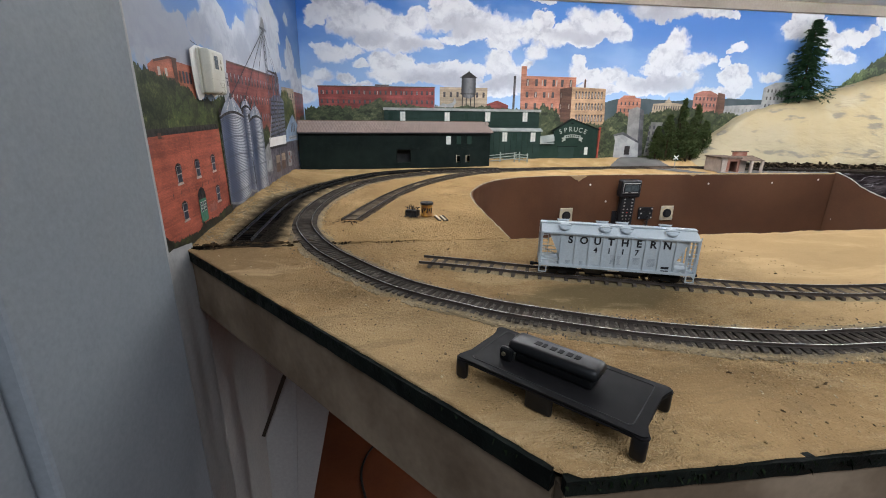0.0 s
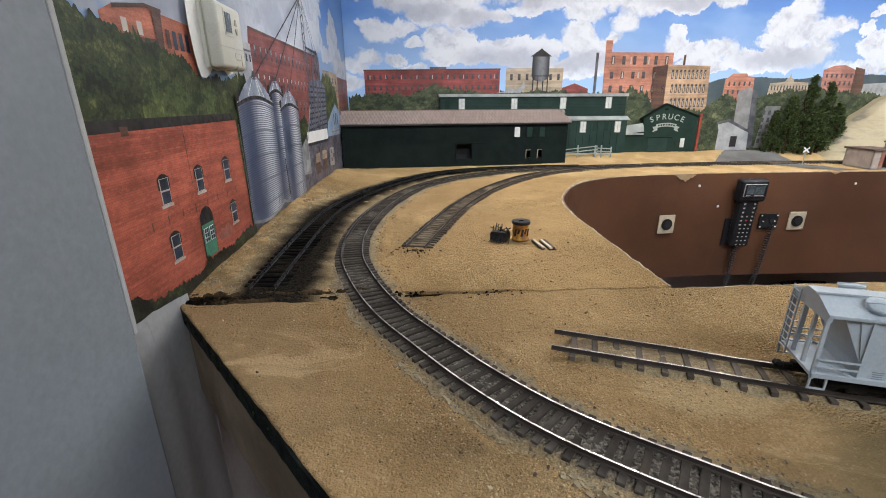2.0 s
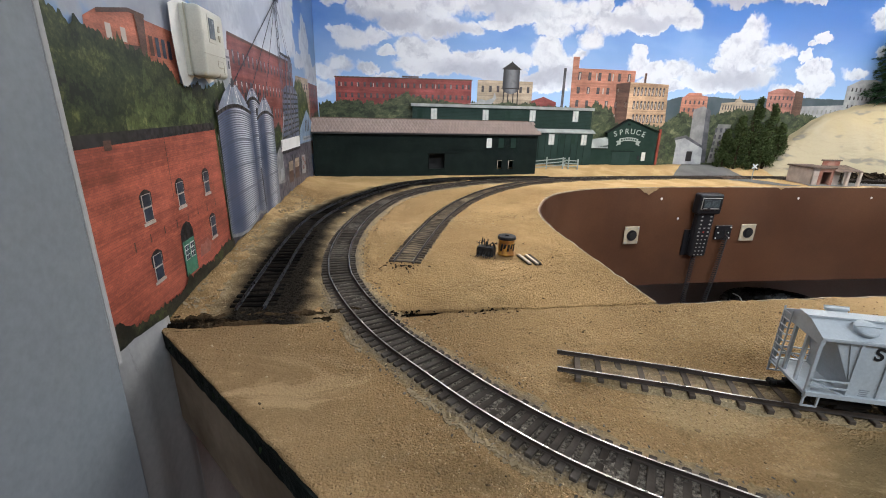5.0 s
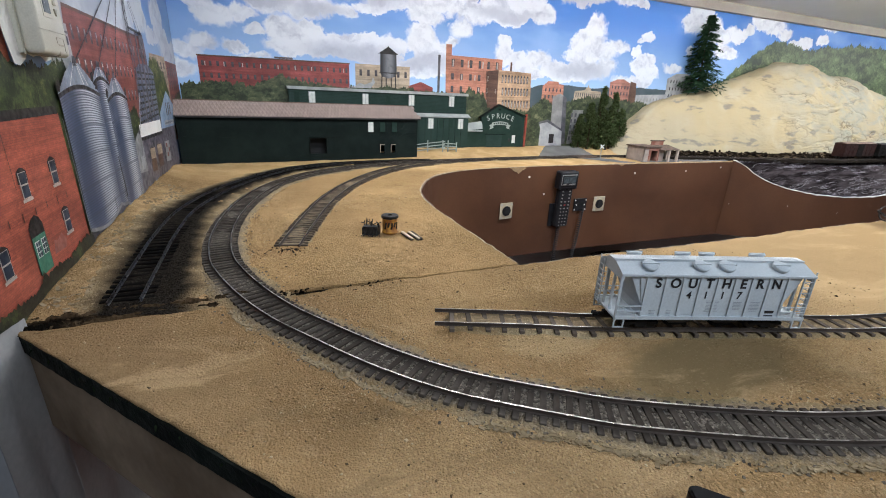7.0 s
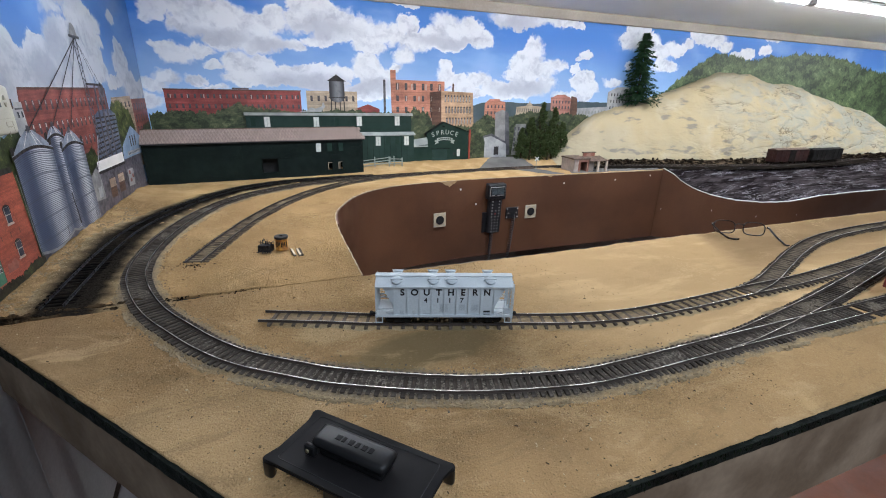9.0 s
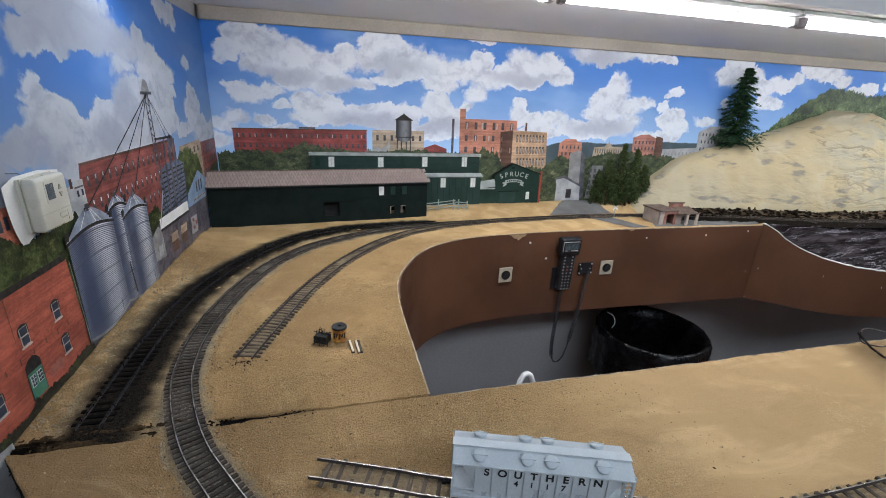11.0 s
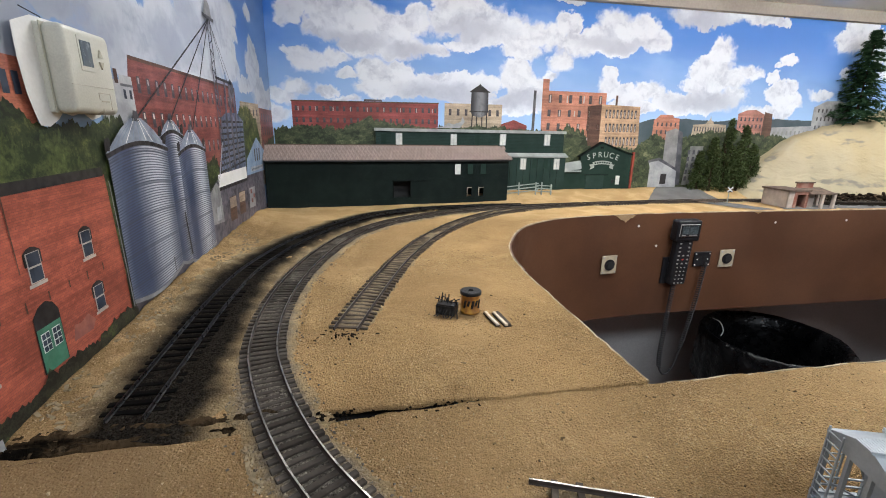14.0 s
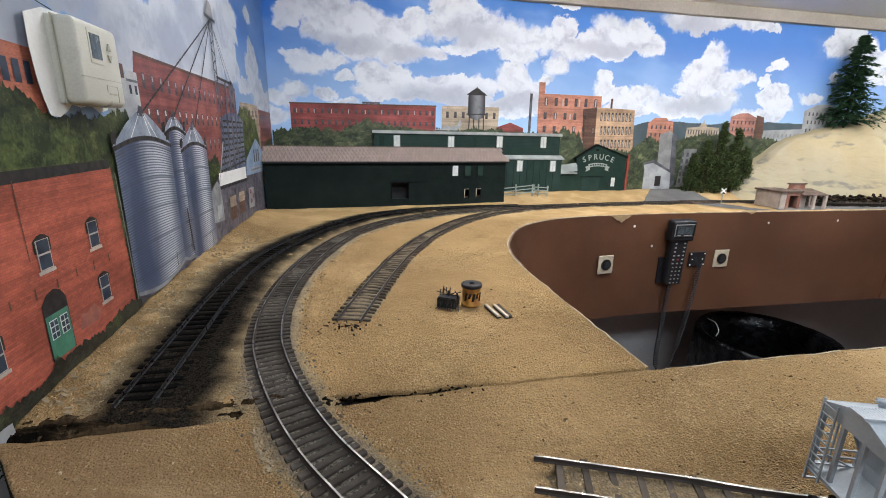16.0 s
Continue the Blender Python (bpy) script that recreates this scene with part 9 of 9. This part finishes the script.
# ---------------------------------------------------------------- cars on the far tracks


def boxcar(name, m, length, label, paint, closed=True, top=0.056, roof_paint=None):
    t = thing(name, m, label, "railway car")
    bm = fresh()
    soft_box(bm, -length / 2, length / 2, -0.0215, 0.0215, 0.010, top, 0.001, 1)
    part("body", bm, paint, t)
    bm = fresh()
    front_pts = [(-0.0235, top - 0.0005), (0.0, top + 0.0055), (0.0235, top - 0.0005)]
    a = [bm.verts.new((-length / 2 - 0.001, y, z)) for y, z in front_pts]
    c = [bm.verts.new((length / 2 + 0.001, y, z)) for y, z in front_pts]
    for i in range(2):
        bm.faces.new((a[i], c[i], c[i + 1], a[i + 1]))
    bm.faces.new(a)
    bm.faces.new(c[::-1])
    bm.faces.new((a[0], a[2], c[2], c[0]))
    part("roof", bm, roof_paint or paint, t)
    for s2 in (-1, 1):
        bm = fresh()
        bx(bm, -0.020, 0.020, s2 * 0.0222 - 0.0007, s2 * 0.0222 + 0.0007, 0.011, top - 0.003)
        part("door", bm, M["car_shadow"] if not closed and s2 < 0 else paint, t)
        for k in range(8):
            bm = fresh()
            xx = -length / 2 + 0.004 + (length - 0.008) * k / 7
            bx(bm, xx - 0.0007, xx + 0.0007, s2 * 0.0219 - 0.0006, s2 * 0.0219 + 0.0006, 0.011, top - 0.001)
            part("rib", bm, paint, t)
        bm = fresh()
        for dy in (0.006, 0.016):
            bx(bm, s2 * (length / 2 + 0.0012) - 0.0004, s2 * (length / 2 + 0.0012) + 0.0004, -dy - 0.0004, -dy + 0.0004, 0.010, 0.055)
        for k in range(7):
            bx(bm, s2 * (length / 2 + 0.0014) - 0.0003, s2 * (length / 2 + 0.0014) + 0.0003, -0.016, -0.006, 0.013 + 0.006 * k, 0.0137 + 0.006 * k)
        part("ladder", bm, paint, t)
        bm = fresh()
        soft_box(bm, *sorted((s2 * (length / 2 - 0.004), s2 * (length / 2 + 0.009))), -0.0025, 0.0025, 0.0055, 0.0085, 0.0006, 1)
        part("coupler", bm, M["car_shadow"], t)
        bm = fresh()
        for sy_ in (-1, 1):
            soft_box(bm, s2 * (length / 2 - 0.030) - 0.015, s2 * (length / 2 - 0.030) + 0.015, sy_ * 0.0145 - 0.0016, sy_ * 0.0145 + 0.0016, 0.004, 0.0085, 0.0008, 1)
        truck = part("truck", bm, M["car_shadow"], t)
        for dx in (-0.0105, 0.0105):
            for sy_ in (-1, 1):
                w = fresh()
                cyl(w, (s2 * (length / 2 - 0.030) + dx, sy_ * 0.0102, 0.0058), (s2 * (length / 2 - 0.030) + dx, sy_ * 0.0125, 0.0058), 0.0060, seg=16)
                part("wheel", w, M["wheel"], truck)
    return t


boxcar("boxcar", pose(2.360, 1.2735, 0.0063, 0, 0, -2), 0.215, "dark oxide red boxcar with an open door on the far track", M["oxide"], False, 0.064, M["shed_roof"])
boxcar("black_car", pose(2.612, 1.270, 0.0063, 0, 0, 0), 0.225, "black railway car behind the boxcar on the far track", M["car_shadow"], True, 0.060)
boxcar("red_caboose", pose(1.063, 0.2600, 0.0063, 0, 0, -0.5), 0.150, "red freight car standing on the straight main track", M["red_car"])

# ---------------------------------------------------------------- eyeglasses on the edge of the pit
gl = thing("eyeglasses", pose(1.080, 0.572, 0.002, 0, 0, -36), "thin brown-framed eyeglasses lying on the sand", "eyeglasses")


def ring(cx_, wdt, hgt):
    pts = []
    for i in range(25):
        a = 2 * math.pi * i / 24
        c_, s_ = math.cos(a), math.sin(a)
        e = 0.62
        pts.append((cx_ + wdt * math.copysign(abs(c_) ** e, c_), 0.006 * s_, 0.0135 + hgt * math.copysign(abs(s_) ** e, s_)))
    return pts


for s_ in (-1, 1):
    b = fresh()
    pipe(b, ring(s_ * 0.0285, 0.0205, 0.0125), 0.0012, 6)
    rim_ = part("rim", b, M["glasses"], gl)
    b = fresh()
    b.faces.new([b.verts.new(p) for p in ring(s_ * 0.0285, 0.0200, 0.0120)[:-1]])
    lens_ = part("lens", b, M["clear"], rim_, "clear lens")
    lens_.visible_shadow = False
    b = fresh()
    way = [(-0.052, 0, 0.019), (-0.054, -0.004, 0.018), (-0.044, -0.030, 0.007), (-0.032, -0.046, 0.001), (-0.020, -0.049, 0.0008), (-0.013, -0.046, 0.001)] if s_ < 0 else [(0.052, 0, 0.019), (0.055, -0.004, 0.018), (0.060, -0.030, 0.008), (0.066, -0.056, 0.001), (0.068, -0.062, 0.0008), (0.072, -0.060, 0.001)]
    pipe(b, way, 0.0020, 6)
    part("temple", b, M["glasses"], gl)
b = fresh()
pipe(b, [(-0.009, 0, 0.019), (-0.004, 0.0, 0.022), (0.004, 0.0, 0.022), (0.009, 0, 0.019)], 0.0011, 6)
part("bridge", b, M["glasses"], gl)

# ---------------------------------------------------------------- thermostat
th = thing("thermostat", pose(-0.2016, 0.7465, 0.2400, 0, 0, 90) @ Matrix.Diagonal((0.65, 1.0, 1.02, 1.0)), "cream plastic wall thermostat with a small grey display", "thermostat")
# local x runs along the wall, -y stands out from it
b = fresh()
soft_box(b, -0.0475, 0.0465, -0.0080, 0.0, -0.0305, 0.0320, 0.002, 3)
part("back_case", b, M["cream"], th)
b = fresh()
soft_box(b, -0.0470, 0.0480, -0.0225, -0.0075, -0.0305, 0.0322, 0.0050, 4)
cover = part("cover", b, M["cream"], th, "rounded cream cover", True)
b = fresh()
soft_box(b, -0.0478, 0.0470, -0.0088, -0.0078, -0.0309, 0.0325, 0.0004, 1)
part("seam", b, M["cream_dark"], th)
b = fresh()
bx(b, -0.0230, 0.0055, -0.0230, -0.021, 0.0015, 0.0265)
part("bezel", b, M["cream"], cover)
b = fresh()
bx(b, -0.0195, 0.0020, -0.0234, -0.0215, 0.0050, 0.0235)
part("display", b, M["thermo_display"], cover, "grey-blue display")
for z, up in ((0.0165, 1), (0.0080, -1)):
    b = fresh()
    front(b, [(0.0165, z - up * 0.0026), (0.0255, z - up * 0.0026), (0.0210, z + up * 0.0032)], -0.0238, -0.0215)
    part("button", b, M["cream_dark"], cover)
b = fresh()
bx(b, -0.0460, 0.0472, -0.0228, -0.0215, -0.0098, -0.0094)
for x0, x1, z0, z1 in ((0.004, 0.030, -0.0142, -0.0138), (0.0296, 0.0300, -0.0265, -0.0138), (0.004, 0.0044, -0.019, -0.0138)):
    bx(b, x0, x1, -0.0228, -0.0215, z0, z1)
bx(b, 0.008, 0.026, -0.0228, -0.0215, -0.0208, -0.0196)
part("flap_line", b, M["cream_dark"], cover)
b = fresh()
pipe(b, [(-0.015, -0.003, 0.032), (-0.026, -0.002, 0.037), (-0.040, -0.0015, 0.0385), (-0.055, -0.0012, 0.040)], 0.0004, 6)
part("wire", b, M["dark"], th, "thin dark wire")

# ---------------------------------------------------------------- under the layout
bag = thing("waste_bin", pose(1.305, 1.350, FLOOR), "black waste bin lined with a shiny black bag", "bin")
b = fresh()
lathe(b, [(0.0, 0.004), (0.145, 0.0), (0.150, 0.01), (0.180, 0.50), (0.187, 0.545), (0.192, 0.55), (0.192, 0.56), (0.182, 0.562)], 48)
part("can", b, M["bag"], bag, "", True)
b = fresh()
rings = []
for k, (r, z) in enumerate(((0.150, 0.20), (0.172, 0.40), (0.180, 0.52), (0.184, 0.566), (0.192, 0.574), (0.199, 0.566), (0.2005, 0.52), (0.203, 0.47), (0.200, 0.43), (0.204, 0.405))):
    rg = []
    for i in range(96):
        a = 2 * math.pi * i / 96
        wob = 0.007 * (0.4 - abs(noise.noise(Vector((7 * math.cos(a), 7 * math.sin(a), k * 0.9 + 4))))) + 0.006 * noise.noise(Vector((3 * math.cos(a), 3 * math.sin(a), k * 0.7))) + 0.004 * noise.noise(Vector((11 * math.cos(a), 11 * math.sin(a), k * 0.5)))
        rr = r + (max(wob, -0.002) if k > 3 else min(wob, 0.0) - 0.004)
        rg.append(b.verts.new((rr * math.cos(a), rr * math.sin(a), z + (0.016 * noise.noise(Vector((4 * math.cos(a), 4 * math.sin(a), 9))) if k > 6 else 0.0))))
    rings.append(rg)
for a, c in zip(rings, rings[1:]):
    for i in range(96):
        j = (i + 1) % 96
        b.faces.new((a[i], a[j], c[j], c[i]))
b.faces.new(rings[0][::-1])
part("bin_liner", b, M["bag"], bag, "shiny black bin liner folded over the rim", True)
b = fresh()
pipe(b, [p + Vector((0, 0, 0.585 - 0.9 * (0.135 - p.y))) for p in glide([(-0.105, 0.130), (-0.085, 0.118), (-0.088, 0.096), (-0.112, 0.080)], 0.004)], 0.0016, 6)
part("drawstring", b, M["p_paper"], bag, "thin pale drawstring")

st = thing("step_stool", pose(0.775, 1.150, FLOOR), "white tubular step stool with a grey ribbed step", "stool")
b = fresh()
arch = [(-0.150, 0.00, 0.0), (-0.118, 0.005, 0.385), (-0.103, 0.015, 0.475), (-0.080, 0.028, 0.540), (-0.068, 0.032, 0.556), (-0.056, 0.034, 0.558), (-0.044, 0.033, 0.550), (-0.020, 0.028, 0.490), (0.130, 0.00, 0.170), (0.200, -0.01, 0.0)]
pts = []
pp = [Vector(p) for p in arch]
for p, q in zip(pp, pp[1:]):
    pts += [p.lerp(q, i / 4) for i in range(4)]
pipe(b, pts + [pp[-1]], 0.0085, 10)
part("handle_frame", b, M["white_tube"], st, "white tube frame", True)
ms = pose(0.030, 0.0, 0.0, 0, 0, -30)
b = fresh()
soft_box(b, -0.085, 0.085, -0.075, 0.075, 0.240, 0.265, 0.006, 2, ms)
step_ = part("step", b, M["grey_rubber"], st, "grey ribbed step")
for k in range(9):
    b = fresh()
    bx(b, -0.080 + 0.0190 * k, -0.072 + 0.0190 * k, -0.068, 0.068, 0.265, 0.2672, ms)
    part("rib", b, M["grey_metal"], step_)
for x, y in ((-0.06, -0.12), (0.12, -0.16)):
    b = fresh()
    pipe(b, [(x * 0.6, y * 0.4, 0.27), (x, y, 0.0)], 0.0085, 8)
    part("leg", b, M["white_tube"], st)

# post and panel below the outer edge, a cable on the floor
pn = thing("leg_panel", pose(0, 0, FLOOR), "dull white leg panel with a slanted dark-edged top", "leg")
b = fresh()
front(b, [(-0.180, 0.0), (-0.150, 0.0), (-0.089, 0.405), (-0.048, 0.600), (0.010, 0.890), (-0.036, 0.890), (-0.120, 0.690), (-0.166, 0.574)], 0.70, 0.712)
part("board", b, M["lower_wall"], pn)
b = fresh()
front(b, [(-0.166, 0.574), (-0.120, 0.690), (-0.036, 0.890), (-0.043, 0.893), (-0.127, 0.693), (-0.172, 0.576)], 0.694, 0.714)
part("edge_strip", b, M["under"], pn, "dark slanted edge strip")
b = fresh()
front(b, [(-0.168, 0.0), (-0.158, 0.0), (-0.120, 0.405), (-0.098, 0.700), (-0.106, 0.700), (-0.128, 0.405)], 0.697, 0.6995)
part("brace", b, M["plaster_white"], pn)
cb = thing("floor_cable", pose(0, 0, FLOOR), "thin black cable lying on the floor", "cable")
b = fresh()
pipe(b, [p + Vector((0, 0, 0.004)) for p in glide([(0.03, 0.9), (-0.01, 1.05), (-0.03, 1.18), (0.02, 1.30), (0.16, 1.42)], 0.02)], 0.004, 6)
part("cable", b, M["dark"], cb)
